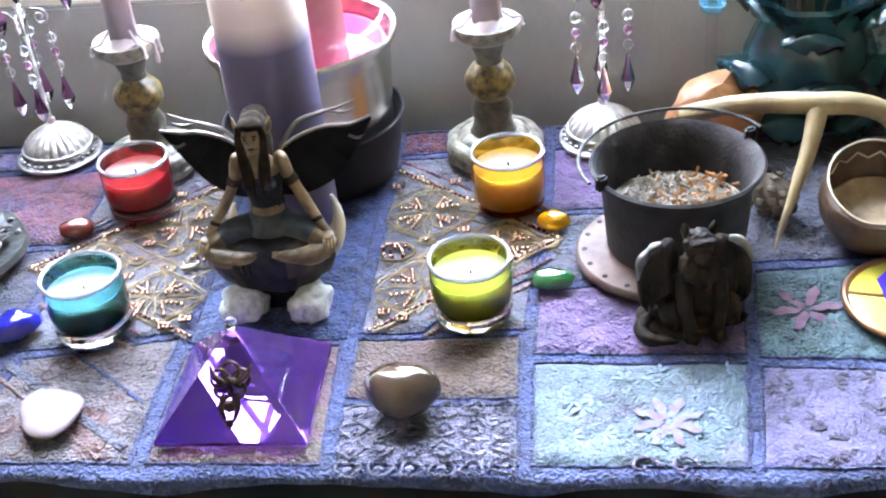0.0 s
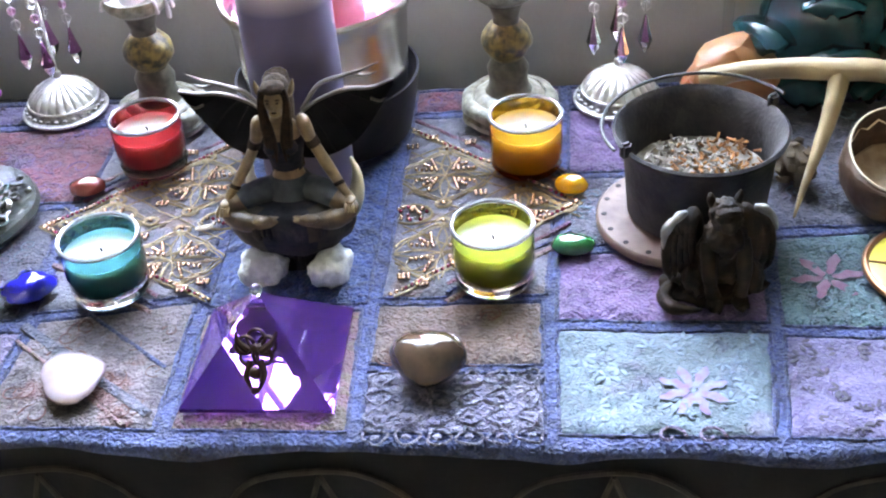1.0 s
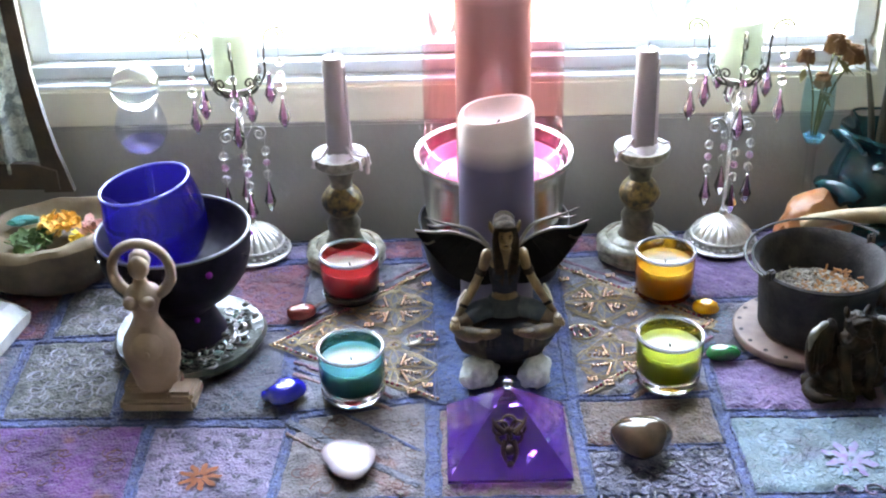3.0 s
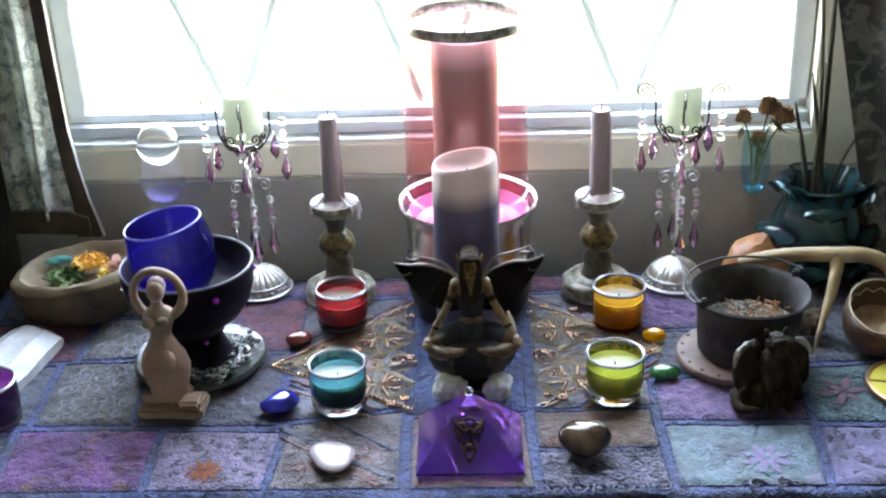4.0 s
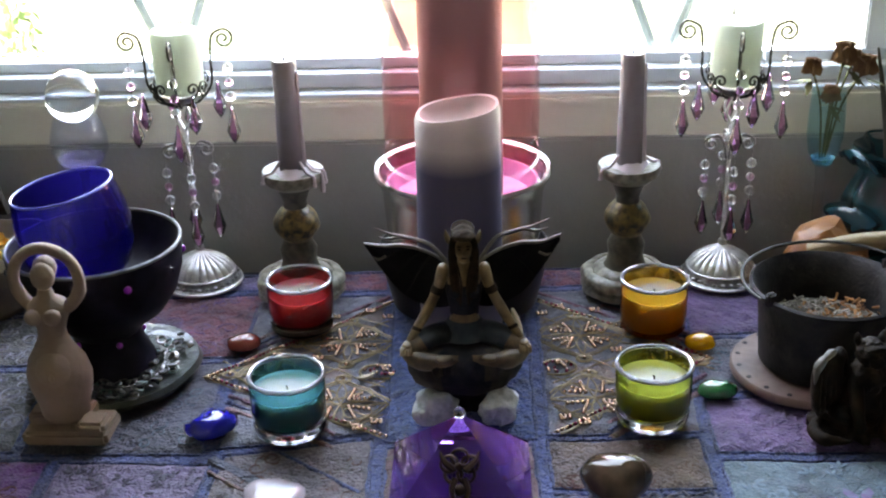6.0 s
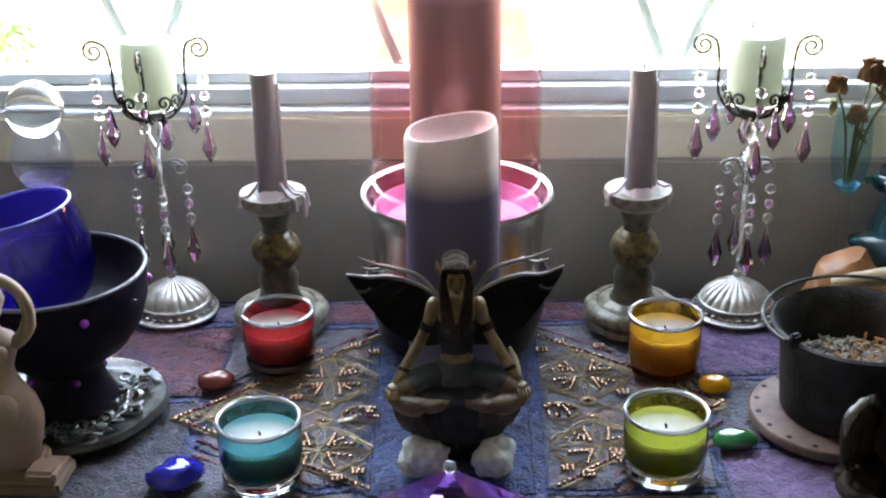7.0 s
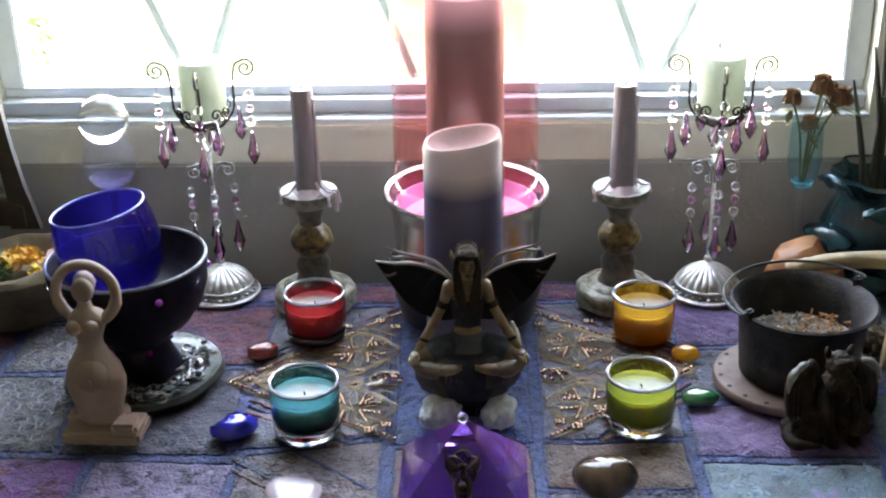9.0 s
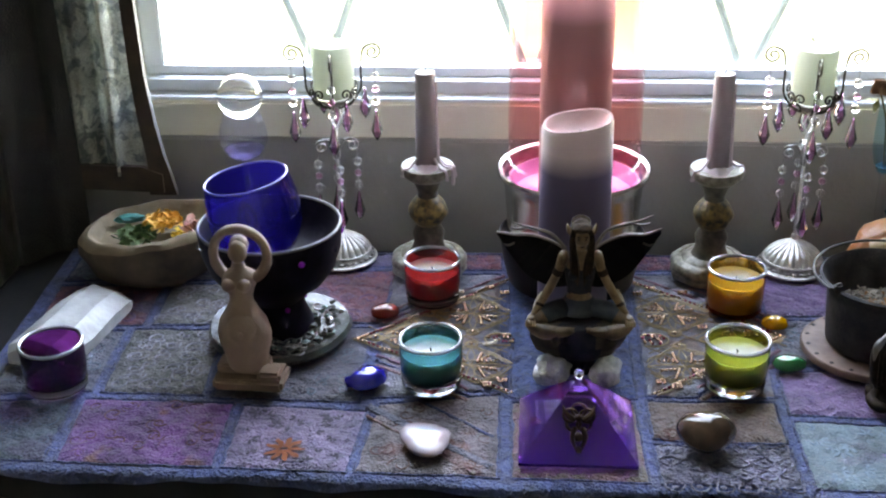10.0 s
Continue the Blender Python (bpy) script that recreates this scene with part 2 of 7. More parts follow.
M = {
    "wall": mat("painted_wall", (0.42, 0.40, 0.375), 0.8, color2=(0.36, 0.345, 0.32), scale=6, bump=0.15),
    "wall_low": mat("window_wall_paint", (0.35, 0.348, 0.34), 0.7, color2=(0.29, 0.288, 0.28), scale=9, bump=0.2),
    "ceiling": mat("ceiling_paint", (0.60, 0.59, 0.565), 0.9, color2=(0.54, 0.53, 0.505), scale=5),
    "floor": mat("floor_boards", (0.16, 0.10, 0.06), 0.5, color2=(0.10, 0.06, 0.04), scale=8, bump=0.2),
    "sill": mat("sill_paint", (0.78, 0.76, 0.67), 0.5, color2=(0.72, 0.70, 0.62), scale=14, bump=0.1),
    "frame": mat("window_aluminium", (0.62, 0.66, 0.70), 0.4, 0.3, color2=(0.54, 0.58, 0.63), scale=20),
    "lattice": mat("lattice_paint", (0.16, 0.19, 0.19), 0.6, color2=(0.12, 0.145, 0.145), scale=30),
    "pane": tinted_glass("pane_glass", (0.97, 0.98, 0.97)),
    "lawn": mat("lawn", (0.011, 0.024, 0.006), 0.9, color2=(0.062, 0.066, 0.046), scale=0.9, bump=0.4, bump_scale=30),
    "leaf": mat("garden_leaf", (0.022, 0.05, 0.012), 0.6, color2=(0.04, 0.07, 0.02), scale=4),
    "bark": mat("bark", (0.12, 0.09, 0.06), 0.9, color2=(0.07, 0.05, 0.04), scale=20, bump=0.5, bump_scale=60),
    "black_cloth": mat("black_cotton", (0.008, 0.008, 0.010), 0.95, color2=(0.013, 0.013, 0.016), scale=30, bump=0.3),
    "print": mat("pale_print", (0.05, 0.045, 0.042), 0.9, color2=(0.028, 0.026, 0.024), scale=80),
    "wood": mat("dark_wood", (0.10, 0.06, 0.035), 0.5, color2=(0.06, 0.035, 0.02), scale=12),
    "clear": tinted_glass("clear_glass", (0.93, 0.95, 0.95), ior=1.5),
    "crystal": mat("solid_crystal", (0.97, 0.97, 1.0), 0.0, trans=1.0, ior=1.5),
    "pink_bead": mat("pink_bead", (0.84, 0.42, 0.72), 0.02, trans=1.0, ior=1.5),
    "silver": mat("antique_silver", (0.80, 0.79, 0.78), 0.42, 0.85, color2=(0.55, 0.54, 0.53), scale=120, bump=0.25, bump_scale=300),
    "dark_silver": mat("tarnished_silver", (0.42, 0.41, 0.41), 0.38, 0.92, color2=(0.17, 0.165, 0.16), scale=150, bump=0.2, bump_scale=400),
    "black_wire": mat("blackened_wire", (0.045, 0.044, 0.042), 0.45, 0.7, color2=(0.022, 0.021, 0.020), scale=300, bump=0.3, bump_scale=500),
    "steel": mat("polished_steel", (0.62, 0.60, 0.585), 0.27, 1.0, color2=(0.62, 0.61, 0.60), scale=10),
    "black_pot": mat("black_enamel", (0.010, 0.009, 0.012), 0.35, color2=(0.018, 0.016, 0.02), scale=30, bump=0.1, spec=0.12),
    "iron": mat("cast_iron", (0.018, 0.0165, 0.018), 0.65, 0.1, color2=(0.046, 0.042, 0.043), scale=60, bump=0.35, bump_scale=350, spec=0.3),
    "wick": mat("charred_wick", (0.02, 0.018, 0.016), 0.9),
    "stone_stick": mat("olive_stone", (0.115, 0.105, 0.08), 0.4, color2=(0.055, 0.05, 0.038), scale=130, bump=0.4, bump_scale=140),
    "stone_pale": mat("grey_stone", (0.31, 0.29, 0.24), 0.33, color2=(0.12, 0.11, 0.085), scale=130, bump=0.4, bump_scale=120),
    "stone_gold": mat("gilded_relief", (0.022, 0.019, 0.013), 0.4, color2=(0.22, 0.145, 0.045), scale=150, bump=0.8, bump_scale=110),
    "taper": wax_mat("mauve_wax", (0.27, 0.235, 0.255), 0.3),
    "drip": wax_mat("drip_wax", (0.58, 0.50, 0.53), 0.3),
    "green_candle": wax_mat("pale_green_wax", (0.62, 0.65, 0.56), 0.35),
    "rose_glass": tinted_glass("rose_glass", (0.95, 0.63, 0.64)),
    "pink_dish": mat("pink_wax_dish", (0.90, 0.46, 0.84), 0.15, color2=(0.86, 0.38, 0.78), scale=30, coat=0.6),
    "blue_cup": tinted_glass("cobalt_glass", (0.035, 0.032, 0.50), gloss=0.8, frost=0.06, frost_color=(0.012, 0.012, 0.34)),
    "chalice": mat("dark_glazed_ware", (0.005, 0.004, 0.008), 0.5, color2=(0.011, 0.008, 0.016), scale=90, spec=0.08),
    "abalone": mat("abalone_plate", (0.018, 0.018, 0.015), 0.28, 0.0, color2=(0.052, 0.060, 0.054), scale=45, coat=0.45, bump=0.8, bump_scale=120, spec=0.35),
    "gem": mat("violet_gem", (0.30, 0.02, 0.42), 0.05, coat=1.0),
    "clay": mat("pale_terracotta", (0.28, 0.195, 0.145), 0.75, color2=(0.23, 0.16, 0.12), scale=40, bump=0.35, bump_scale=180),
    "driftwood": mat("rough_wood", (0.115, 0.082, 0.056), 0.85, color2=(0.045, 0.032, 0.022), scale=24, bump=0.6, bump_scale=90),
    "petal": mat("marigold_petal", (0.80, 0.36, 0.05), 0.6, color2=(0.88, 0.58, 0.16), scale=60),
    "petal_y": mat("yellow_petal", (0.80, 0.55, 0.05), 0.6, color2=(0.75, 0.42, 0.05), scale=60),
    "petal_p": mat("pink_petal", (0.62, 0.25, 0.20), 0.6, color2=(0.55, 0.30, 0.24), scale=60),
    "herb": mat("green_herb", (0.07, 0.14, 0.05), 0.7, color2=(0.12, 0.19, 0.08), scale=70),
    "aqua": mat("aqua_stone", (0.03, 0.32, 0.30), 0.3, color2=(0.04, 0.22, 0.22), scale=60),
    "selenite": mat("selenite", (0.46, 0.455, 0.46), 0.45, color2=(0.27, 0.27, 0.275), scale=30, bump=0.7, bump_scale=70, sss=0.1),
    "quartz": mat("rose_quartz", (0.36, 0.285, 0.31), 0.22, color2=(0.28, 0.22, 0.245), scale=40, sss=0.25, coat=0.2),
    "white_crystal": mat("rough_white_crystal", (0.72, 0.73, 0.73), 0.7, color2=(0.50, 0.515, 0.52), scale=160, bump=1.0, bump_scale=260),
    "smoky": mat("brown_polished_stone", (0.036, 0.022, 0.015), 0.14, color2=(0.085, 0.048, 0.030), scale=60, coat=0.25),
    "red_stone": mat("red_jasper", (0.17, 0.022, 0.02), 0.2, color2=(0.24, 0.05, 0.04), scale=70, coat=0.6),
    "amber": mat("amber_glass_stone", (0.80, 0.36, 0.01), 0.1, trans=0.35, coat=0.8),
    "emerald": mat("green_glass_stone", (0.004, 0.17, 0.055), 0.08, color2=(0.006, 0.09, 0.035), scale=60, coat=0.8),
    "lapis": mat("cobalt_stone", (0.004, 0.010, 0.40), 0.1, color2=(0.008, 0.02, 0.22), scale=60, coat=0.8),
    "purple_glass": mat("purple_glass", (0.40, 0.15, 0.82), 0.01, trans=0.94, ior=1.5),
    "bronze": mat("dark_bronze", (0.060, 0.036, 0.022), 0.42, 0.9, color2=(0.035, 0.022, 0.015), scale=90),
    "skin": mat("painted_skin_tone", (0.23, 0.145, 0.072), 0.42, color2=(0.12, 0.075, 0.038), scale=130, bump=0.2),
    # skin tone darkened, the legs' shade is put into this colour
    "leg": mat("shaded_skin_paint", (0.16, 0.098, 0.050), 0.5, color2=(0.060, 0.040, 0.024), scale=90, bump=0.3),
    "hair": mat("dark_brown_paint", (0.018, 0.011, 0.008), 0.8, color2=(0.036, 0.021, 0.014), scale=160, bump=0.8, bump_scale=260, spec=0.1),
    "dress": mat("charcoal_paint", (0.012, 0.013, 0.020), 0.7, color2=(0.028, 0.026, 0.034), scale=110, bump=0.5, bump_scale=240, spec=0.15),
    "shorts": mat("blue_grey_paint", (0.034, 0.040, 0.052), 0.6, color2=(0.055, 0.062, 0.075), scale=120, bump=0.4, spec=0.25),
    "robe": mat("worn_robe_paint", (0.060, 0.047, 0.033), 0.6, color2=(0.022, 0.018, 0.016), scale=90, bump=0.5, spec=0.25),
    "wing": mat("black_wing_paint", (0.006, 0.005, 0.007), 0.8, color2=(0.011, 0.010, 0.012), scale=70, bump=0.3, spec=0.1),
    "wing_edge": mat("wing_edge_highlight", (0.16, 0.14, 0.13), 0.35),
    "bone": mat("antler_bone", (0.40, 0.29, 0.16), 0.5, color2=(0.22, 0.15, 0.08), scale=25, bump=0.4, bump_scale=120),
    "ivory": mat("ivory_shell", (0.66, 0.58, 0.44), 0.4, color2=(0.55, 0.46, 0.33), scale=30),
    "trivet": mat("dusty_pink_clay", (0.21, 0.145, 0.122), 0.6, color2=(0.13, 0.088, 0.077), scale=50, bump=0.2),
    "brown_statue": mat("dark_brown_resin", (0.007, 0.005, 0.004), 0.65, color2=(0.030, 0.017, 0.009), scale=60, bump=0.8, bump_scale=170, spec=0.2),
    "grey_feather": mat("pale_wing_tip", (0.20, 0.19, 0.175), 0.5, color2=(0.09, 0.085, 0.075), scale=90, bump=0.5),
    "ash": mat("ash_flake", (0.30, 0.265, 0.225), 0.9, color2=(0.10, 0.085, 0.07), scale=100, var=0.3),
    "rust_herb": mat("rust_herb", (0.36, 0.155, 0.05), 0.9, color2=(0.16, 0.07, 0.03), scale=100),
    "orange_rock": mat("orange_calcite", (0.50, 0.21, 0.085), 0.4, color2=(0.30, 0.115, 0.05), scale=30, bump=0.4, bump_scale=80, sss=0.2),
    "coconut": mat("coconut_shell", (0.042, 0.021, 0.012), 0.5, color2=(0.085, 0.042, 0.024), scale=45, bump=0.5, bump_scale=140),
    "yellow": mat("yellow_glaze", (0.62, 0.50, 0.07), 0.3, color2=(0.52, 0.42, 0.08), scale=40, coat=0.4),
    "copper": mat("copper_rim", (0.50, 0.24, 0.13), 0.35, 0.8, color2=(0.38, 0.17, 0.09), scale=70),
    "indigo": mat("indigo_glass", (0.03, 0.015, 0.42), 0.1, color2=(0.05, 0.02, 0.30), scale=40, coat=0.7),
    "sky_glass": tinted_glass("turquoise_glass", (0.68, 0.89, 0.94)),
    "dried_rose": mat("dried_rose", (0.17, 0.080, 0.045), 0.8, color2=(0.27, 0.145, 0.070), scale=90, bump=0.5),
    "dried_leaf": mat("dried_leaf", (0.09, 0.10, 0.04), 0.8, color2=(0.14, 0.12, 0.05), scale=60),
    "teal": mat("teal_glaze", (0.003, 0.028, 0.035), 0.15, color2=(0.007, 0.062, 0.072), scale=40, coat=0.3, bump=0.3, bump_scale=40),
    "reed": mat("dark_reed", (0.035, 0.032, 0.024), 0.7, color2=(0.06, 0.055, 0.04), scale=60),
    "curtain": let_through(fabric("pale_curtain_print", (0.56, 0.59, 0.57), (0.24, 0.27, 0.28), None, 48, 0.52, 0.3, 40), 0.35),
    "trim": mat("brown_velvet_trim", (0.055, 0.034, 0.025), 0.9, color2=(0.030, 0.019, 0.015), scale=50, bump=0.4, sheen=0.4),
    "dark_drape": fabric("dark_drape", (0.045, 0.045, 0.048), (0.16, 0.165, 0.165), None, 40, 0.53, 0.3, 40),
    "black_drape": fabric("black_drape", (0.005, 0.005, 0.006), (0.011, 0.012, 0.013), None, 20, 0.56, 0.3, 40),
    "runner": fabric("blue_border_cloth", (0.070, 0.10, 0.23), (0.040, 0.058, 0.14), None, 60, 0.52, 0.9),
    "gold_thread": mat("gold_thread", (0.33, 0.24, 0.13), 0.5, 0.15, color2=(0.18, 0.13, 0.075), scale=300),
    "gold_bead": mat("gold_bead", (0.66, 0.42, 0.29), 0.14, 0.95, color2=(0.36, 0.21, 0.15), scale=300),
    "red_bead": mat("burgundy_bead", (0.20, 0.012, 0.045), 0.2, color2=(0.14, 0.01, 0.03), scale=300, coat=0.6),
}
CUPS = {
    "teal": tinted_glass("teal_cup_glass", (0.022, 0.235, 0.28)),
    "red": tinted_glass("red_cup_glass", (0.54, 0.032, 0.040)),
    "amber": tinted_glass("amber_cup_glass", (0.84, 0.41, 0.045)),
    "lime": tinted_glass("lime_cup_glass", (0.34, 0.385, 0.05)),
    "plum": tinted_glass("plum_cup_glass", (0.20, 0.025, 0.20)),
}


# ---- mesh tools ----
def spin(bm, prof, seg=40, m=None, mi=0, wobble=None):
    """Turns a profile of (radius, height) round z."""
    m = m or Matrix()
    rings = []
    for r, z in prof:
        if r < 1e-6:
            rings.append([bm.verts.new(m @ Vector((0, 0, z)))])
        else:
            ring = []
            for k in range(seg):
                a = 2 * math.pi * k / seg
                rr = r * (wobble(a, z) if wobble else 1.0)
                ring.append(bm.verts.new(m @ Vector((rr * math.cos(a), rr * math.sin(a), z))))
            rings.append(ring)
    for a, b in zip(rings, rings[1:]):
        for k in range(seg):
            j = (k + 1) % seg
            if len(a) == 1 and len(b) == 1:
                continue
            if len(a) == 1:
                f = (a[0], b[j], b[k])
            elif len(b) == 1:
                f = (a[k], a[j], b[0])
            else:
                f = (a[k], a[j], b[j], b[k])
            bm.faces.new(f).material_index = mi
    return bm


def tube(bm, pts, rad, seg=8, mi=0, closed=False, flat=1.0):
    """Sweeps a round (or flattened) section along points; rad may be a list."""
    pts = [Vector(p) for p in pts]
    n = len(pts)
    rads = rad if isinstance(rad, (list, tuple)) else [rad] * n
    up = Vector((0, 0, 1))
    rings = []
    prev = None
    for i, p in enumerate(pts):
        a = pts[(i - 1) % n] if (closed or i > 0) else p
        b = pts[(i + 1) % n] if (closed or i < n - 1) else p
        d = (b - a).normalized() if (b - a).length > 1e-9 else Vector((0, 0, 1))
        if prev is None:
            s = d.cross(up)
            if s.length < 1e-3:
                s = d.cross(Vector((1, 0, 0)))
        else:
            s = prev - d * prev.dot(d)
        s.normalize()
        prev = s
        u = s.cross(d)
        rings.append([bm.verts.new(p + (s * math.cos(2 * math.pi * k / seg) + u * flat * math.sin(2 * math.pi * k / seg)) * rads[i]) for k in range(seg)])
    pairs = list(zip(rings, rings[1:])) + ([(rings[-1], rings[0])] if closed else [])
    for a, b in pairs:
        for k in range(seg):
            j = (k + 1) % seg
            bm.faces.new((a[k], a[j], b[j], b[k])).material_index = mi
    if not closed:
        bm.faces.new(rings[0][::-1]).material_index = mi
        bm.faces.new(rings[-1]).material_index = mi
    return bm


def smooth(pts, n=8, closed=False):
    """A smooth line through the points."""
    P = [Vector(p) for p in pts]
    if not closed:
        P = [P[0] * 2 - P[1]] + P + [P[-1] * 2 - P[-2]]
    else:
        P = [P[-1]] + P + [P[0], P[1]]
    out = []
    for i in range(1, len(P) - 2):
        a, b, c, d = P[i - 1:i + 3]
        for k in range(n):
            t = k / n
            out.append(0.5 * ((2 * b) + (c - a) * t + (2 * a - 5 * b + 4 * c - d) * t * t + (3 * b - a - 3 * c + d) * t ** 3))
    if not closed:
        out.append(P[-2])
    return out


def ball(bm, c, r, mi=0, sub=2, rot=None, rough=0.0, freq=30.0, facet=False):
    """An ellipsoid, with an uneven skin where rough is set."""
    r = r if isinstance(r, (tuple, list)) else (r, r, r)
    res = bmesh.ops.create_icosphere(bm, subdivisions=sub, radius=1.0)
    q = rot.to_matrix() if rot else Matrix.Identity(3)
    c = Vector(c)
    faces = set()
    for v in res["verts"]:
        k = 1.0
        if rough:
            k += rough * noise.noise(Vector(v.co) * freq / 10 + c * 91)
        v.co = c + q @ Vector((v.co.x * r[0] * k, v.co.y * r[1] * k, v.co.z * r[2] * k))
        faces.update(v.link_faces)
    for f in faces:
        f.material_index = mi
    return bm


def block(bm, c, size, bevel=0.002, mi=0, m=None, segs=2):
    """A box with rounded edges, centred at c."""
    b2 = bmesh.new()
    bmesh.ops.create_cube(b2, size=1.0)
    for v in b2.verts:
        v.co = Vector((v.co.x * size[0], v.co.y * size[1], v.co.z * size[2]))
    if bevel:
        bmesh.ops.bevel(b2, geom=list(b2.edges), offset=bevel, segments=segs, affect='EDGES')
    t = (m or Matrix()) @ Matrix.Translation(c)
    vm = {v: bm.verts.new(t @ v.co) for v in b2.verts}
    for f in b2.faces:
        bm.faces.new([vm[v] for v in f.verts]).material_index = mi
    b2.free()
    return bm


def mesh_of(name, bm, mats, angle=45):
    bm.normal_update()
    me = bpy.data.meshes.new(name)
    bm.to_mesh(me)
    bm.free()
    for m in mats if isinstance(mats, (list, tuple)) else [mats]:
        me.materials.append(m)
    me.polygons.foreach_set("use_smooth", [True] * len(me.polygons))
    me.set_sharp_from_angle(angle=radians(angle))
    return me


def part(name, bm, mats, parent=None, label="", angle=45, m=None):
    """One mesh object under a thing or a part."""
    ob = new(name, bm if isinstance(bm, bpy.types.Mesh) else mesh_of(name, bm, mats, angle))
    if parent is not None:
        ob.parent = parent
    if m is not None:
        ob.matrix_basis = m
    if label:
        ob["label"] = label
    return ob


def thing(name, label, category, m=None, group="", kind=""):
    ob = new(name)
    ob.empty_display_size = 0.02
    if m is not None:
        ob.matrix_basis = m
    return tagged(ob, label, category, group, kind)


def single(name, bm, mats, label, category, m=None, group="", kind="", angle=45):
    ob = part(name, bm, mats, None, "", angle, m)
    return tagged(ob, label, category, group, kind)


# ---- the room ----
SKEW = pose(0, 0, 0, 0, 0, -2.2)
WALL_Y, GLASS_Y = 0.332, 0.372
WIN_L, WIN_R, SILL_Z, WIN_TOP = -0.500, 0.404, 0.161, 1.5
FLOOR_Z, CEIL_Z = -0.76, 1.64


def setting(name, bm, mats, label, category, m=None):
    return single(name, bm, mats, label, category, SKEW if m is None else m, kind="structure")


def slab(name, lo, hi, material, label, category, bevel=0.0):
    bm = bmesh.new()
    c = [(a + b) / 2 for a, b in zip(lo, hi)]
    block(bm, c, [b - a for a, b in zip(lo, hi)], bevel)
    return setting(name, bm, material, label, category)


slab("floor", (-1.8, -2.6, FLOOR_Z - 0.1), (1.8, WALL_Y + 0.2, FLOOR_Z), M["floor"], "dark brown wooden floor of the room", "floor")
slab("ceiling", (-1.8, -2.6, CEIL_Z), (1.8, WALL_Y + 0.2, CEIL_Z + 0.1), M["ceiling"], "plain off-white ceiling", "ceiling")
slab("wall_west", (-1.9, -2.6, FLOOR_Z), (-1.8, WALL_Y + 0.2, CEIL_Z), M["wall"], "plain painted side wall in shade", "wall")
slab("wall_east", (1.8, -2.6, FLOOR_Z), (1.9, WALL_Y + 0.2, CEIL_Z), M["wall"], "plain painted side wall in shade", "wall")
slab("wall_south", (-1.9, -2.7, FLOOR_Z), (1.9, -2.6, CEIL_Z), M["wall"], "plain painted wall opposite the window", "wall")

bm = bmesh.new()
T = WALL_Y + 0.10
for lo, hi in [((-1.8, WALL_Y, FLOOR_Z), (1.8, T, SILL_Z - 0.012)), ((-1.8, WALL_Y, WIN_TOP), (1.8, T, CEIL_Z)),
               ((-1.8, WALL_Y, SILL_Z - 0.012), (WIN_L, T, WIN_TOP)), ((WIN_R, WALL_Y, SILL_Z - 0.012), (1.8, T, WIN_TOP))]:
    block(bm, [(a + b) / 2 for a, b in zip(lo, hi)], [b - a for a, b in zip(lo, hi)], 0)
setting("wall_north", bm, M["sill"], "beige painted wall below the window", "wall")
slab("wainscot_panel", (-1.8, 0.322, FLOOR_Z), (1.8, 0.331, 0.117), M["wall_low"], "dark grey painted panel along the wall behind the table", "wall panel", 0.002)

window = tagged(new("window_1"), "wide aluminium window with a diamond lattice outside", "window", kind="structure")
window.matrix_basis = SKEW
bm = bmesh.new()
block(bm, ((WIN_L + WIN_R) / 2, (WALL_Y + T) / 2 - 0.004, SILL_Z - 0.006), (WIN_R - WIN_L - 0.002, T - WALL_Y + 0.008, 0.012), 0.003)
part("window_sill", bm, M["sill"], window, "beige painted window sill")
bm = bmesh.new()
for z0, z1, y0, y1 in [(SILL_Z, SILL_Z + 0.0035, WALL_Y - 0.006, GLASS_Y), (SILL_Z + 0.0035, SILL_Z + 0.016, GLASS_Y - 0.024, GLASS_Y + 0.01), (SILL_Z + 0.016, SILL_Z + 0.0195, GLASS_Y - 0.030, GLASS_Y + 0.01), (SILL_Z + 0.0195, SILL_Z + 0.030, GLASS_Y - 0.012, GLASS_Y + 0.01)]:
    block(bm, ((WIN_L + WIN_R) / 2, (y0 + y1) / 2, (z0 + z1) / 2), (WIN_R - WIN_L - 0.002, y1 - y0, z1 - z0), 0.001)
block(bm, ((WIN_L + WIN_R) / 2, GLASS_Y, WIN_TOP - 0.02), (WIN_R - WIN_L - 0.002, 0.04, 0.038), 0.002)
part("window_frame", bm, M["frame"], window, "pale grey metal rails")
for s, x in ((1, WIN_L), (-1, WIN_R)):
    bm = bmesh.new()
    block(bm, (x + s * 0.013, GLASS_Y, (SILL_Z + 0.030 + WIN_TOP - 0.040) / 2), (0.024, 0.036, WIN_TOP - SILL_Z - 0.071), 0.002)
    part("window_jamb", bm, M["frame"], window)
bm = bmesh.new()
block(bm, ((WIN_L + WIN_R) / 2, GLASS_Y + 0.004, (SILL_Z + WIN_TOP) / 2), (WIN_R - WIN_L - 0.05, 0.003, WIN_TOP - SILL_Z - 0.07), 0)
pane = part("pane", bm, M["pane"], window, "clear glass pane")
pane.visible_shadow = False
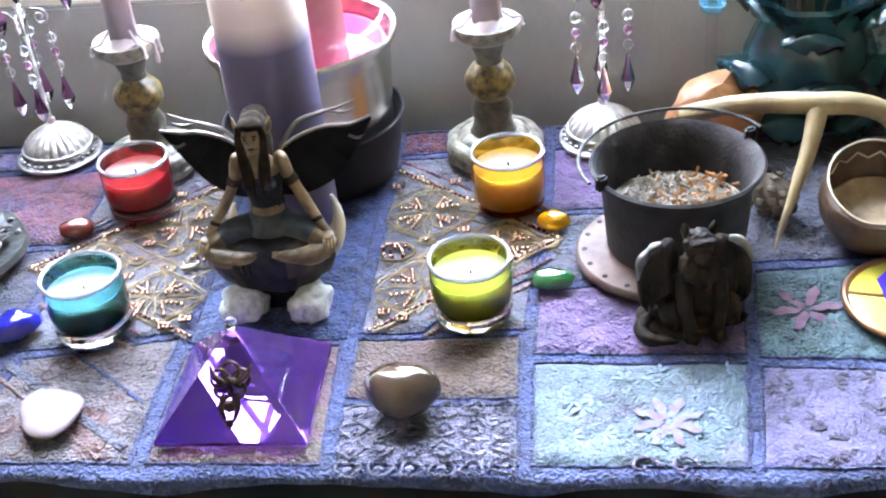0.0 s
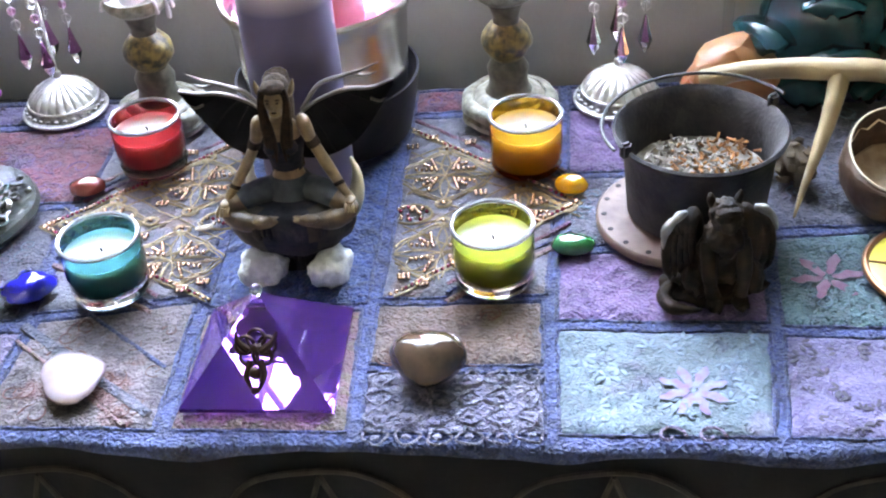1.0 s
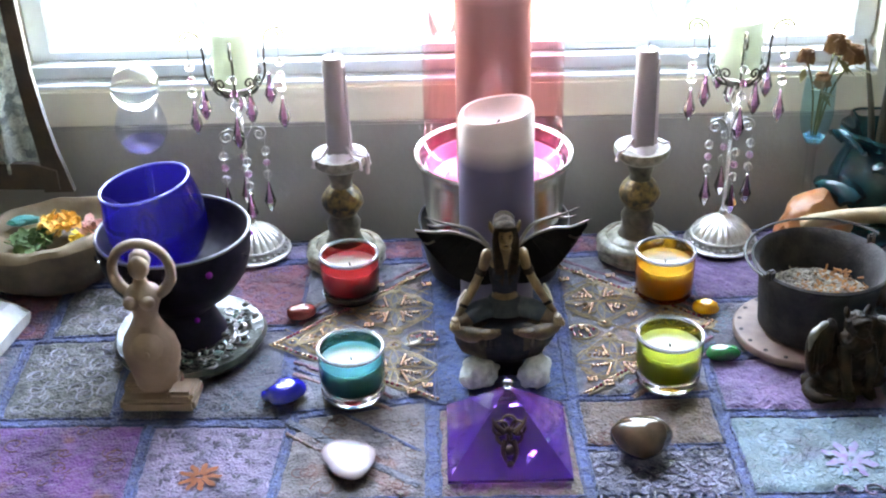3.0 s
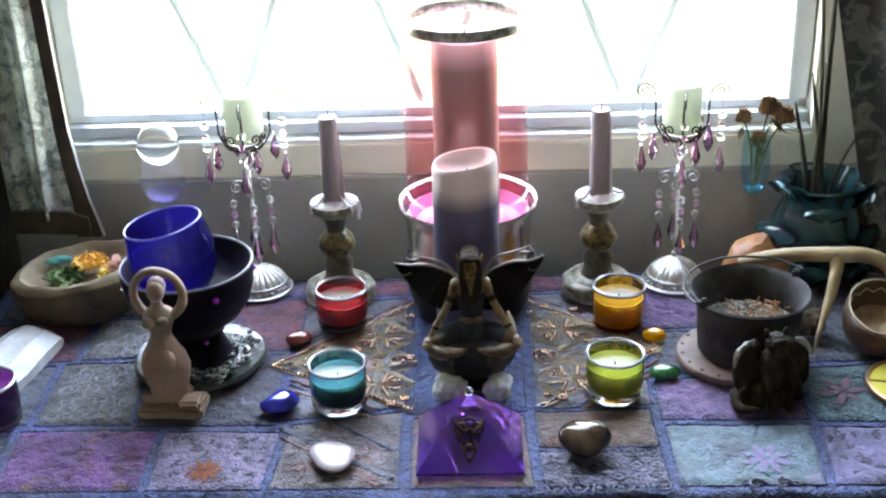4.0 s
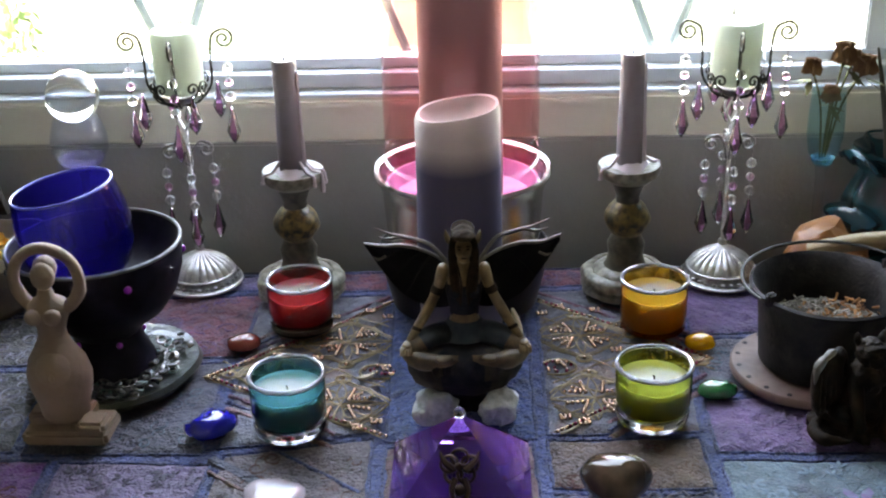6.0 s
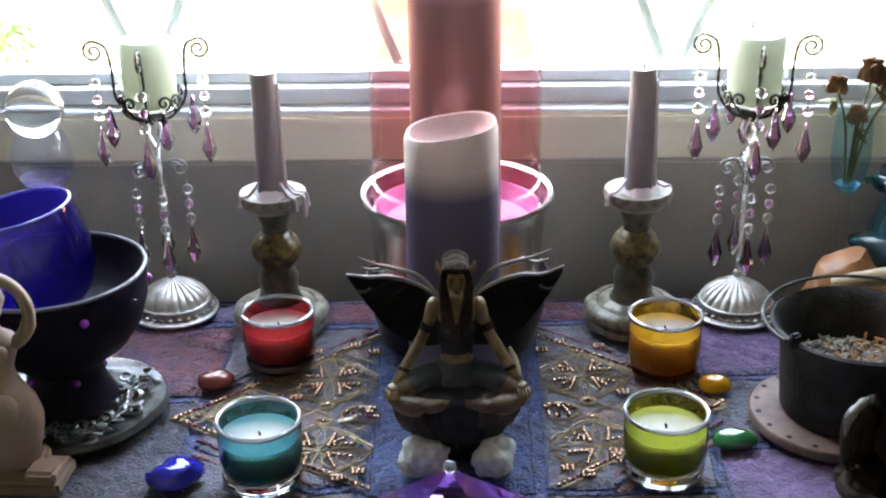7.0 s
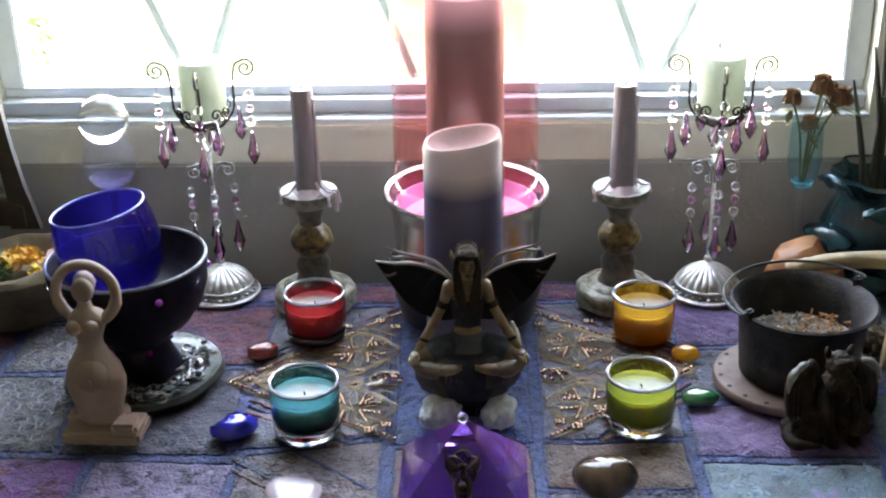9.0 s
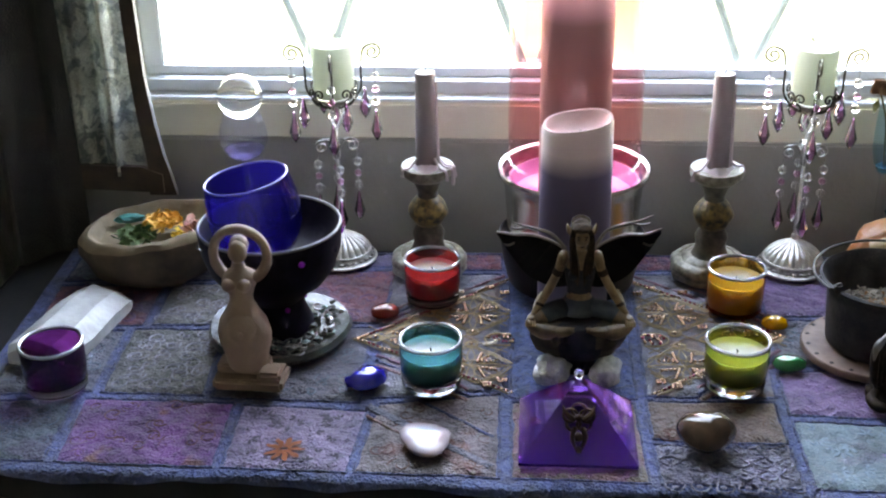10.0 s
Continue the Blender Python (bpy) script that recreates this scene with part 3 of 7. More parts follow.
# diamond lattice: crossing flat bars behind the glass
STEP, RISE = 0.245, 0.64
for k in range(-5, 6):
    for s in (-1, 1):
        pts = []
        x0, z0 = 0.191 + STEP * k, SILL_Z + 0.002
        for j in range(25):
            z = z0 + (WIN_TOP - z0) * j / 24
            x = x0 + s * (z - z0) * STEP / RISE
            if WIN_L + 0.02 < x < WIN_R - 0.02:
                pts.append((x, GLASS_Y + 0.022 + 0.006 * (s > 0), z))
        if len(pts) > 2:
            bm = bmesh.new()
            tube(bm, [pts[0], pts[-1]], 0.0050, 6)
            part("lattice_bar", bm, M["lattice"], window)

# outside
bm = bmesh.new()
bm.faces.new([bm.verts.new((x, y, -1.05)) for x, y in ((-400, T + 0.01), (400, T + 0.01), (400, 900), (-400, 900))])
setting("ground", bm, M["lawn"], "sunlit dry lawn and paving outside the window", "ground")


def shrub(x, y, z, h, n, seed):
    rnd = random.Random(seed)
    t = thing("garden_shrub", "sunlit green shrub growing outside the window", "shrub", pose(x, y, z))
    bm = bmesh.new()
    for k in range(5):
        a = rnd.random() * 6.28
        tube(bm, smooth([(0, 0, 0), (0.12 * h * math.cos(a), 0.12 * h * math.sin(a), 0.4 * h), (0.3 * h * math.cos(a), 0.3 * h * math.sin(a), 0.85 * h)], 4), [0.03 * h * (1 - j / 10) for j in range(9)], 6)
    part("trunk", bm, M["bark"], t)
    bm = bmesh.new()
    for k in range(n):
        a, u, v = rnd.random() * 6.28, rnd.random() ** 0.5, rnd.random()
        c = Vector((0.5 * h * u * math.cos(a), 0.5 * h * u * math.sin(a), h * (0.25 + 0.75 * v * (1 - 0.4 * u))))
        q = Euler((rnd.random() * 3, rnd.random() * 3, rnd.random() * 6))
        s = h * 0.045 * (0.6 + rnd.random())
        vs = [bm.verts.new(c + q.to_matrix() @ Vector(p) * s) for p in ((-1, 0, 0), (0, -0.45, 0.15), (1, 0, 0), (0, 0.45, 0.15))]
        bm.faces.new(vs)
    part("crown", bm, M["leaf"], t)


shrub(-2.0, 4.4, -1.05, 0.5, 500, 3)
shrub(-3.6, 7.2, -1.05, 1.2, 700, 4)
shrub(-2.2, 8.4, -1.05, 1.1, 700, 5)
shrub(0.4, 9.5, -1.05, 1.0, 600, 6)
shrub(0.9, 6.6, -1.05, 0.55, 500, 7)
shrub(2.0, 7.0, -1.05, 0.9, 700, 8)
shrub(-0.9, 6.2, -1.05, 0.4, 400, 9)


# ---- table and cloths ----
table = thing("altar_table", "low dark wooden table under the draped cloths", "table", SKEW)
bm = bmesh.new()
block(bm, (0.0, 0.080, -0.027), (1.24, 0.418, 0.03), 0.004)
part("tabletop", bm, M["wood"], table)
for sx in (-0.56, 0.56):
    for sy in (-0.12, 0.25):
        bm = bmesh.new()
        block(bm, (sx, sy, (FLOOR_Z - 0.042) / 2), (0.05, 0.05, -FLOOR_Z - 0.042), 0.004)
        part("leg", bm, M["wood"], table)

# black cloth that hangs to the floor, with a pale print of rings and stars
under = thing("under_cloth", "black cotton cloth with pale ringed stars hanging from the table", "tablecloth", SKEW)
bm = bmesh.new()


def drape(u, v):
    """u along the front and sides, v down from the top's edge."""
    fold = 0.010 * math.sin(u * 31) * min(1, v * 4) + 0.006 * math.sin(u * 67 + 1)  * min(1, v * 4)
    return -0.134 - 0.008 * min(1, v * 6) - fold


NU, NV = 120, 16
grid = []
for i in range(NU + 1):
    x = -0.632 + 1.264 * i / NU
    col = [bm.verts.new((x, 0.292, -0.009)), bm.verts.new((x, -0.128, -0.009))]
    for j in range(NV + 1):
        v = 0.73 * (j / NV) ** 1.4
        col.append(bm.verts.new((x, drape(x, v), -0.012 - v)))
    grid.append(col)
for a, b in zip(grid, grid[1:]):
    for k in range(len(a) - 1):
        bm.faces.new((a[k], a[k + 1], b[k + 1], b[k]))
for s, col in ((-1, grid[0]), (1, grid[-1])):
    side = [bm.verts.new((s * (0.640 + 0.012 * math.sin(y * 40)), y, -0.74)) for y in (-0.19, -0.05, 0.1, 0.2, 0.292)]
    top = [bm.verts.new((s * 0.634, y, -0.009)) for y in (-0.165, -0.05, 0.1, 0.2, 0.292)]
    for k in range(4):
        bm.faces.new((side[k], side[k + 1], top[k + 1], top[k]))
part("cloth", bm, M["black_cloth"], under)
for k in range(-3, 4):
    bm = bmesh.new()
    cx, cz = 0.19 * k + 0.03, -0.115
    ring = [(cx + 0.075 * math.cos(a), drape(cx + 0.075 * math.cos(a), 0.1) - 0.002, cz + 0.075 * math.sin(a)) for a in [2 * math.pi * j / 40 for j in range(40)]]
    tube(bm, ring, 0.0022, 6, closed=True)
    star = [Vector((cx + 0.07 * math.sin(4 * math.pi * j / 5), 0, cz + 0.07 * math.cos(4 * math.pi * j / 5))) for j in range(6)]
    for a, b in zip(star, star[1:]):
        tube(bm, [(p.x, drape(p.x, 0.1) - 0.002, p.z) for p in [a.lerp(b, q / 8) for q in range(9)]], 0.002, 6)
    part("printed_star", bm, M["print"], under, "faded pale print")


def lie(x, y):
    """The cloth's uneven lie."""
    return 0.0012 * noise.noise(Vector((x * 18, y * 18, 0))) + 0.0008 * noise.noise(Vector((x * 60, y * 60, 3)))


runner = thing("patchwork_runner", "beaded patchwork cloth in blue, purple, teal and brown on the table", "tablecloth")
bm = bmesh.new()
NX, NY = 170, 70
cols = []
ROLL = [(0.002, 0.0004), (0.0045, 0.0016), (0.0062, 0.0035), (0.0072, 0.006), (0.0076, 0.009)]
for i in range(NX + 1):
    x = -0.572 + 1.16 * i / NX
    yf = -0.148 - 0.045 * x + 0.002 * math.sin(x * 19) + 0.0015 * math.sin(x * 47 + 2)
    yb = 0.284 - 0.02 * x
    col = []
    for dy, dz in reversed(ROLL):
        wob = 0.003 * math.sin(x * 33) + 0.0025 * noise.noise(Vector((x * 30, 0, 5)))
        col.append(bm.verts.new((x, yf - dy + wob * 0.4, -0.0046 - dz + wob * (dz / 0.012))))
    for j in range(NY + 1):
        y = yf + (yb - yf) * j / NY
        col.append(bm.verts.new((x, y, lie(x, y) - 0.0046)))
    cols.append(col)
for a, b in zip(cols, cols[1:]):
    for k in range(len(a) - 1):
        bm.faces.new((a[k], b[k], b[k + 1], a[k + 1]))
part("border_cloth", bm, M["runner"], runner, "blue cotton ground with a rolled hem")

# patches: four corners (front left, front right, back right, back left) and a cloth
# teal, magenta, lavender, olive, slate, aqua and lilac are darkened for front-corner shade
FAB = {
    "teal": fabric("teal_patch", (0.052, 0.078, 0.104), (0.083, 0.120, 0.142), (0.059, 0.059, 0.102), 60),
    "magenta": fabric("magenta_patch", (0.139, 0.053, 0.178), (0.095, 0.039, 0.127), (0.190, 0.083, 0.070), 45, 0.56),
    "lavender": fabric("lavender_patch", (0.196, 0.153, 0.245), (0.111, 0.092, 0.147), (0.134, 0.104, 0.184), 75, 0.58),
    "taupe": fabric("taupe_patch", (0.163, 0.133, 0.142), (0.112, 0.086, 0.103), (0.146, 0.077, 0.077), 60, 0.55),
    "olive": fabric("grey_olive_patch", (0.130, 0.124, 0.126), (0.070, 0.068, 0.076), None, 85, 0.50, 0.9, 70),
    "slate": fabric("slate_patch", (0.080, 0.083, 0.118), (0.108, 0.106, 0.138), None, 70, 0.52),
    "red": fabric("faded_red_patch", (0.206, 0.077, 0.103), (0.129, 0.060, 0.103), (0.112, 0.077, 0.138), 60),
    "blue": fabric("blue_strip", (0.050, 0.090, 0.225), (0.028, 0.046, 0.115), None, 70, 0.56, 1.0, 130),
    "rose": fabric("rose_brown_patch", (0.224, 0.125, 0.133), (0.172, 0.129, 0.095), None, 60),
    "ground": fabric("embroidery_ground", (0.125, 0.122, 0.150), (0.085, 0.088, 0.118), (0.150, 0.105, 0.100), 50, 0.52, 0.6),
    "brown": fabric("brown_patch", (0.181, 0.125, 0.112), (0.146, 0.103, 0.099), None, 40),
    "brocade": fabric("silver_brocade", (0.137, 0.133, 0.202), (0.202, 0.198, 0.266), None, 80, 0.50, 1.0, 55),
    "aqua": fabric("aqua_patch", (0.083, 0.130, 0.155), (0.058, 0.092, 0.126), (0.115, 0.121, 0.174), 40, 0.57, 0.55),
    "lilac": fabric("lilac_patch", (0.122, 0.105, 0.195), (0.080, 0.070, 0.142), (0.146, 0.130, 0.225), 45, 0.57, 0.6),
    "purple": fabric("purple_patch", (0.181, 0.121, 0.242), (0.143, 0.099, 0.204), None, 50),
    "sea": fabric("sea_green_patch", (0.066, 0.138, 0.152), (0.048, 0.098, 0.120), None, 60),
}
FAB["seam"] = fabric("seam_cloth", (0.05, 0.072, 0.17), (0.028, 0.04, 0.095), None, 120, 0.5, 0.8)
THREAD = {
    "dark": mat("dark_thread", (0.045, 0.04, 0.06), 0.7, color2=(0.08, 0.07, 0.10), scale=200, bump=0.4),
    "pale": mat("pale_thread", (0.30, 0.295, 0.35), 0.55, color2=(0.22, 0.215, 0.27), scale=200, bump=0.4),
    "rust": mat("rust_thread", (0.17, 0.075, 0.06), 0.7, color2=(0.12, 0.055, 0.05), scale=200, bump=0.4),
    "violet": mat("violet_thread", (0.15, 0.10, 0.22), 0.6, color2=(0.20, 0.14, 0.28), scale=200, bump=0.4),
    "sea": mat("sea_thread", (0.16, 0.24, 0.29), 0.6, color2=(0.11, 0.17, 0.22), scale=200, bump=0.4),
}
MOTIF = {"teal": ("sea", 1), "magenta": ("rust", 1), "lavender": ("dark", 0), "taupe": ("rust", 1), "olive": ("pale", 2), "slate": ("sea", 1), "red": ("violet", 1), "rose": ("dark", 1),
         "brown": ("rust", 1), "aqua": ("sea", 0), "lilac": ("dark", 0), "purple": ("violet", 1), "sea": ("sea", 1)}
PATCHES = [
    ((-0.556, -0.128), (-0.468, -0.124), (-0.470, -0.022), (-0.556, -0.030), "teal"),
    ((-0.458, -0.126), (-0.320, -0.130), (-0.320, -0.029), (-0.462, -0.023), "magenta"),
    ((-0.313, -0.134), (-0.206, -0.141), (-0.196, -0.041), (-0.312, -0.033), "lavender"),
    ((-0.200, -0.142), (-0.078, -0.147), (-0.076, -0.012), (-0.188, -0.030), "taupe"),
    ((-0.556, -0.018), (-0.458, -0.012), (-0.458, 0.104), (-0.556, 0.100), "slate"),
    ((-0.450, -0.013), (-0.352, -0.018), (-0.356, 0.106), (-0.450, 0.106), "olive"),
    ((-0.344, -0.020), (-0.206, -0.028), (-0.206, 0.112), (-0.344, 0.108), "slate"),
    ((-0.556, 0.110), (-0.442, 0.114), (-0.442, 0.204), (-0.556, 0.200), "red"),
    ((-0.434, 0.114), (-0.352, 0.116), (-0.352, 0.208), (-0.434, 0.206), "olive"),
    ((-0.344, 0.118), (-0.200, 0.120), (-0.186, 0.238), (-0.344, 0.236), "red"),
    ((-0.556, 0.212), (-0.352, 0.216), (-0.352, 0.282), (-0.556, 0.284), "slate"),
    ((-0.344, 0.246), (-0.196, 0.248), (-0.196, 0.280), (-0.344, 0.282), "lilac"),
    ((-0.188, 0.238), (-0.072, 0.242), (-0.072, 0.280), (-0.188, 0.280), "red"),
    ((-0.194, -0.022), (-0.074, -0.004), (-0.074, 0.232), (-0.194, 0.228), "ground"),
    ((-0.066, -0.018), (0.049, -0.020), (0.060, 0.278), (-0.066, 0.280), "blue"),
    ((-0.068, -0.150), (0.047, -0.155), (0.046, -0.027), (-0.066, -0.025), "rose"),
    ((0.058, -0.014), (0.176, -0.016), (0.196, 0.228), (0.068, 0.232), "ground"),
    ((0.056, -0.084), (0.172, -0.089), (0.173, -0.024), (0.057, -0.021), "brown"),
    ((0.056, -0.160), (0.172, -0.166), (0.172, -0.096), (0.055, -0.091), "brocade"),
    ((0.180, -0.168), (0.311, -0.174), (0.324, -0.062), (0.182, -0.053), "aqua"),
    ((0.319, -0.174), (0.430, -0.180), (0.440, -0.074), (0.332, -0.065), "lilac"),
    ((0.438, -0.180), (0.560, -0.186), (0.560, -0.080), (0.448, -0.076), "sea"),
    ((0.333, -0.056), (0.420, -0.062), (0.432, 0.046), (0.343, 0.042), "sea"),
    ((0.428, -0.066), (0.560, -0.072), (0.560, 0.046), (0.440, 0.046), "purple"),
    ((0.182, -0.044), (0.325, -0.052), (0.335, 0.040), (0.186, 0.030), "purple"),
    ((0.188, 0.038), (0.335, 0.050), (0.334, 0.128), (0.196, 0.130), "slate"),
    ((0.198, 0.138), (0.334, 0.136), (0.334, 0.232), (0.202, 0.236), "purple"),
    ((0.342, 0.054), (0.560, 0.054), (0.560, 0.232), (0.342, 0.232), "slate"),
    ((0.068, 0.240), (0.196, 0.244), (0.196, 0.276), (0.068, 0.278), "red"),
    ((0.204, 0.244), (0.560, 0.240), (0.560, 0.266), (0.204, 0.274), "lilac"),
]
for fl, fr_, br, bl, cloth in PATCHES:
    bm = bmesh.new()
    fl, fr_, br, bl = [Vector((p[0], max(p[1], -0.144 - 0.045 * p[0]), 0)) for p in (fl, fr_, br, bl)]
    n = max(6, int((fr_ - fl).length / 0.0032))
    k = max(6, int((bl - fl).length / 0.0032))
    rows = []
    for i in range(n + 1):
        row = []
        for j in range(k + 1):
            u, v = i / n, j / k
            p = fl.lerp(fr_, u).lerp(bl.lerp(br, u), v)
            edge = min(u, 1 - u) * n, min(v, 1 - v) * k
            e = min(1.0, min(edge) / 2.0)
            fray = 0.0016 * noise.noise(p * 70)
            puff = 0.0036 * e ** 0.5 + (0.0015 * noise.noise(p * 90) - 0.0075 * max(0, 0.16 - abs(noise.noise(p * 42 + Vector((0, p.x * 20, 2))))) - 0.004 * max(0, 0.14 - abs(noise.noise(p * 85 + Vector((3, 0, 9)))))) * e
            row.append(bm.verts.new((p.x + fray, p.y + fray * 0.8, lie(p.x, p.y) - 0.0057 + puff)))
        rows.append(row)
    for a, b in zip(rows, rows[1:]):
        for j in range(k):
            bm.faces.new((a[j], b[j], b[j + 1], a[j + 1]))
    patch_ob = part("patch", bm, FAB[cloth], runner)
    bm = bmesh.new()
    ring = [a.lerp(b, q / 24) for a, b in ((fl, fr_), (fr_, br), (br, bl), (bl, fl)) for q in range(24)]
    tube(bm, [(p.x + 0.0012 * noise.noise(p * 110), p.y + 0.0012 * noise.noise(p * 110 + Vector((7, 0, 0))), lie(p.x, p.y) - 0.0043 + 0.0006 * noise.noise(p * 160)) for p in ring], [0.0013 + 0.0007 * noise.noise(p * 120) for p in ring], 6, closed=True)
    part("seam", bm, FAB["seam"], patch_ob, "puckered blue seam")
    if cloth in MOTIF:
        tone, kind = MOTIF[cloth]
        r3 = random.Random(int(fl.x * 1000) * 7 + int(fl.y * 1000))
        bm = bmesh.new()
        area = (fr_ - fl).length * (bl - fl).length
        for q in range(int(area / (0.00042, 0.00065, 0.00030)[kind])):
            u, v = r3.uniform(0.08, 0.92), r3.uniform(0.08, 0.92)
            c = fl.lerp(fr_, u).lerp(bl.lerp(br, u), v)
            a, size = r3.random() * 6.28, r3.uniform(0.006, 0.012)
            if kind == 0:  # sprig of filled leaves
                for w in range(r3.choice((2, 3, 4))):
                    t = a + 0.9 * w
                    px, py = c.x + 0.5 * size * math.cos(t), c.y + 0.5 * size * math.sin(t)
                    ball(bm, (px, py, lie(px, py) - 0.0022), (0.42 * size, 0.17 * size, 0.0007), 0, 1, Euler((0, 0, t)))
                continue
            pts = []
            for w in range(14):  # curl
                t = w * 0.5
                rr = size * (0.25 + 0.055 * w)
                pts.append((c.x + rr * math.cos(a + t), c.y + rr * math.sin(a + t)))
            rad = r3.uniform(0.0003, 0.0006) if kind == 1 else r3.uniform(0.0006, 0.0010)
            tube(bm, [(x, y, lie(x, y) - 0.0022 + 0.0004 * noise.noise(Vector((x * 150, y * 150, 0)))) for x, y in pts], rad, 5)
        ob = part("stitched_motif", bm, THREAD[tone], patch_ob, "raised stitched motif")
        ob["kind"] = "stuff"

# embroidery: gold thread, bead rows
thread = bmesh.new()
BEADS = []


def stitch(pts, closed=False, r=0.0008):
    tube(thread, [(p[0], p[1], lie(p[0], p[1]) - 0.0012) for p in pts], r, 5, closed=closed)


def bead_row(x0, y0, x1, y1, kind=0, gap=0.0040):
    d = math.hypot(x1 - x0, y1 - y0)
    n = max(2, int(d / gap) + 1)
    for i in range(n):
        x, y = x0 + (x1 - x0) * i / (n - 1), y0 + (y1 - y0) * i / (n - 1)
        BEADS.append((x, y, kind))


def wave_line(x0, y0, x1, y1, amp=0.0015, n=10):
    return smooth([(x0 + (x1 - x0) * i / n, y0 + (y1 - y0) * i / n + amp * math.sin(i * 2.1 + x0 * 80), 0) for i in range(n + 1)], 3)


for s in (-1, 1):
    cx = 0.118 * s - 0.006
    vx, vy = (0.207 if s > 0 else -0.222), 0.092 if s > 0 else 0.082
    for ty in (0.212, -0.016):
        ex = 0.068 * s
        for off in (0.0, 0.0055):
            stitch(wave_line(vx - s * off * 1.6, vy, ex, ty - (off if ty > 0 else -off), 0.0012))
        segs = 13
        for i in range(segs):
            t0, t1 = (i + 0.1) / segs, (i + 0.85) / segs
            bead_row(vx + (ex - vx) * t0 - s * 0.004, vy + (ty - vy) * t0, vx + (ex - vx) * t1 - s * 0.004, vy + (ty - vy) * t1, i % 2, 0.0037)
    def inside(x, y, m=0.0):
        q = abs(x) - 0.064
        return q > m and -0.020 + q * 0.62 + m < y < 0.216 - q * 0.72 - m

    def line(pts, r=0.0009):
        run = []
        for p in list(pts) + [None]:
            if p is not None and inside(p[0], p[1]):
                run.append(p)
            else:
                if len(run) > 3:
                    stitch(run, False, r)
                run = []

    def ring(x, y, r):
        if inside(x, y, -0.002):
            for q, w in ((1.0, 0.0009), (0.72, 0.0006)):
                stitch([(x + q * r * math.cos(t), y + 0.86 * q * r * math.sin(t), 0) for t in [2 * math.pi * k / 18 for k in range(18)]], True, w)
            BEADS.append((x, y, 0))

    r4 = random.Random(40 + s)
    for px, py, hx, hy in ((0.099, 0.136, 0.041, 0.037), (0.100, 0.034, 0.041, 0.037), (0.162, 0.086, 0.030, 0.028)):
        x, y = s * px - (0.004 if s < 0 else 0.0), py
        for grow, w in ((1.0, 0.0009), (0.90, 0.0006)):
            diamond = []
            for k in range(72):
                t = 2 * math.pi * k / 72
                c, q = math.cos(t), math.sin(t)
                rr = grow / (abs(c) ** 1.25 + abs(q) ** 1.25) ** (1 / 1.25)
                diamond.append((x + hx * rr * c + 0.0007 * math.sin(9 * t), y + hy * rr * q + 0.0006 * math.cos(7 * t), 0))
            line(diamond + diamond[:1], w)
        for kx, ky in ((1, 0), (-1, 0), (0, 1), (0, -1)):
            for side in (-1, 1):
                line(smooth([(x, y, 0), (x + kx * hx * 0.45 + ky * side * 0.0036, y + ky * hy * 0.45 + kx * side * 0.0036, 0), (x + kx * hx * 0.92, y + ky * hy * 0.92, 0)], 8), 0.0007)
            ring(x + kx * (hx + 0.004), y + ky * (hy + 0.002), 0.0064)
        for kx in (-1, 1):
            for ky in (-1, 1):
                ax, ay = x + kx * hx * (0.17 + r4.uniform(-0.02, 0.02)), y + ky * hy * (0.17 + r4.uniform(-0.02, 0.02))
                loop = [(x + kx * hx * (0.36 + 0.27 * math.cos(t)), y + ky * hy * (0.36 + 0.25 * math.sin(t)), 0) for t in [2 * math.pi * q / 22 for q in range(22)]]
                line(loop + loop[:1], 0.0007)
                bead_row(ax, ay, ax + kx * hx * 0.40, ay + ky * hy * r4.uniform(0.03, 0.12), 0, 0.0036)
                bead_row(ax + kx * 0.001, ay + ky * 0.004, ax + kx * hx * r4.uniform(0.05, 0.14), ay + ky * hy * 0.42, 0, 0.0036)
                if r4.random() < 0.7:
                    bead_row(ax + kx * 0.004, ay + ky * 0.004, ax + kx * hx * 0.24, ay + ky * hy * 0.24, 0, 0.0036)
    for k in range(5):
        d = 0.052 * k
        line([(s * (0.064 + 0.15 * q / 30), -0.05 + d + 0.11 * q / 30 + 0.0010 * math.sin(q * 0.9), 0) for q in range(31)], 0.0006)
        line([(s * (0.064 + 0.15 * q / 30), 0.02 + d - 0.11 * q / 30 + 0.0010 * math.sin(q * 0.8), 0) for q in range(31)], 0.0006)
    # burgundy beaded half oval at the strip's edge, and clusters between the medallions
    ox, oy = s * 0.074, 0.084
    line([(ox + 0.017 * math.cos(t), oy + 0.012 * math.sin(t), 0) for t in [2 * math.pi * k / 24 for k in range(25)]], 0.0011)
    for k in range(22):
        t, q = r4.random() * 6.28, r4.random() ** 0.5
        BEADS.append((ox + 0.014 * q * math.cos(t), oy + 0.009 * q * math.sin(t), 0 if k % 3 else 1))
    for bx, by in ((0.086, 0.192), (0.070, 0.178), (0.118, 0.182), (0.088, -0.004), (0.074, 0.004), (0.134, 0.062), (0.128, 0.108)):
        for k in range(6):
            BEADS.append((s * bx + 0.0036 * (k % 3 - 1) + r4.uniform(-0.0006, 0.0006), by + 0.0036 * (k // 3) + r4.uniform(-0.0006, 0.0006), 0))
    part("gold_embroidery", thread, M["gold_thread"], runner, "gold thread embroidery")
    thread = bmesh.new()
bm = bmesh.new()
ball(bm, (0, 0, 0), 0.0019, 0, 1)
me_gold = mesh_of("gold_bead", bm, M["gold_bead"], 180)
bm = bmesh.new()
ball(bm, (0, 0, 0), 0.0017, 0, 1)
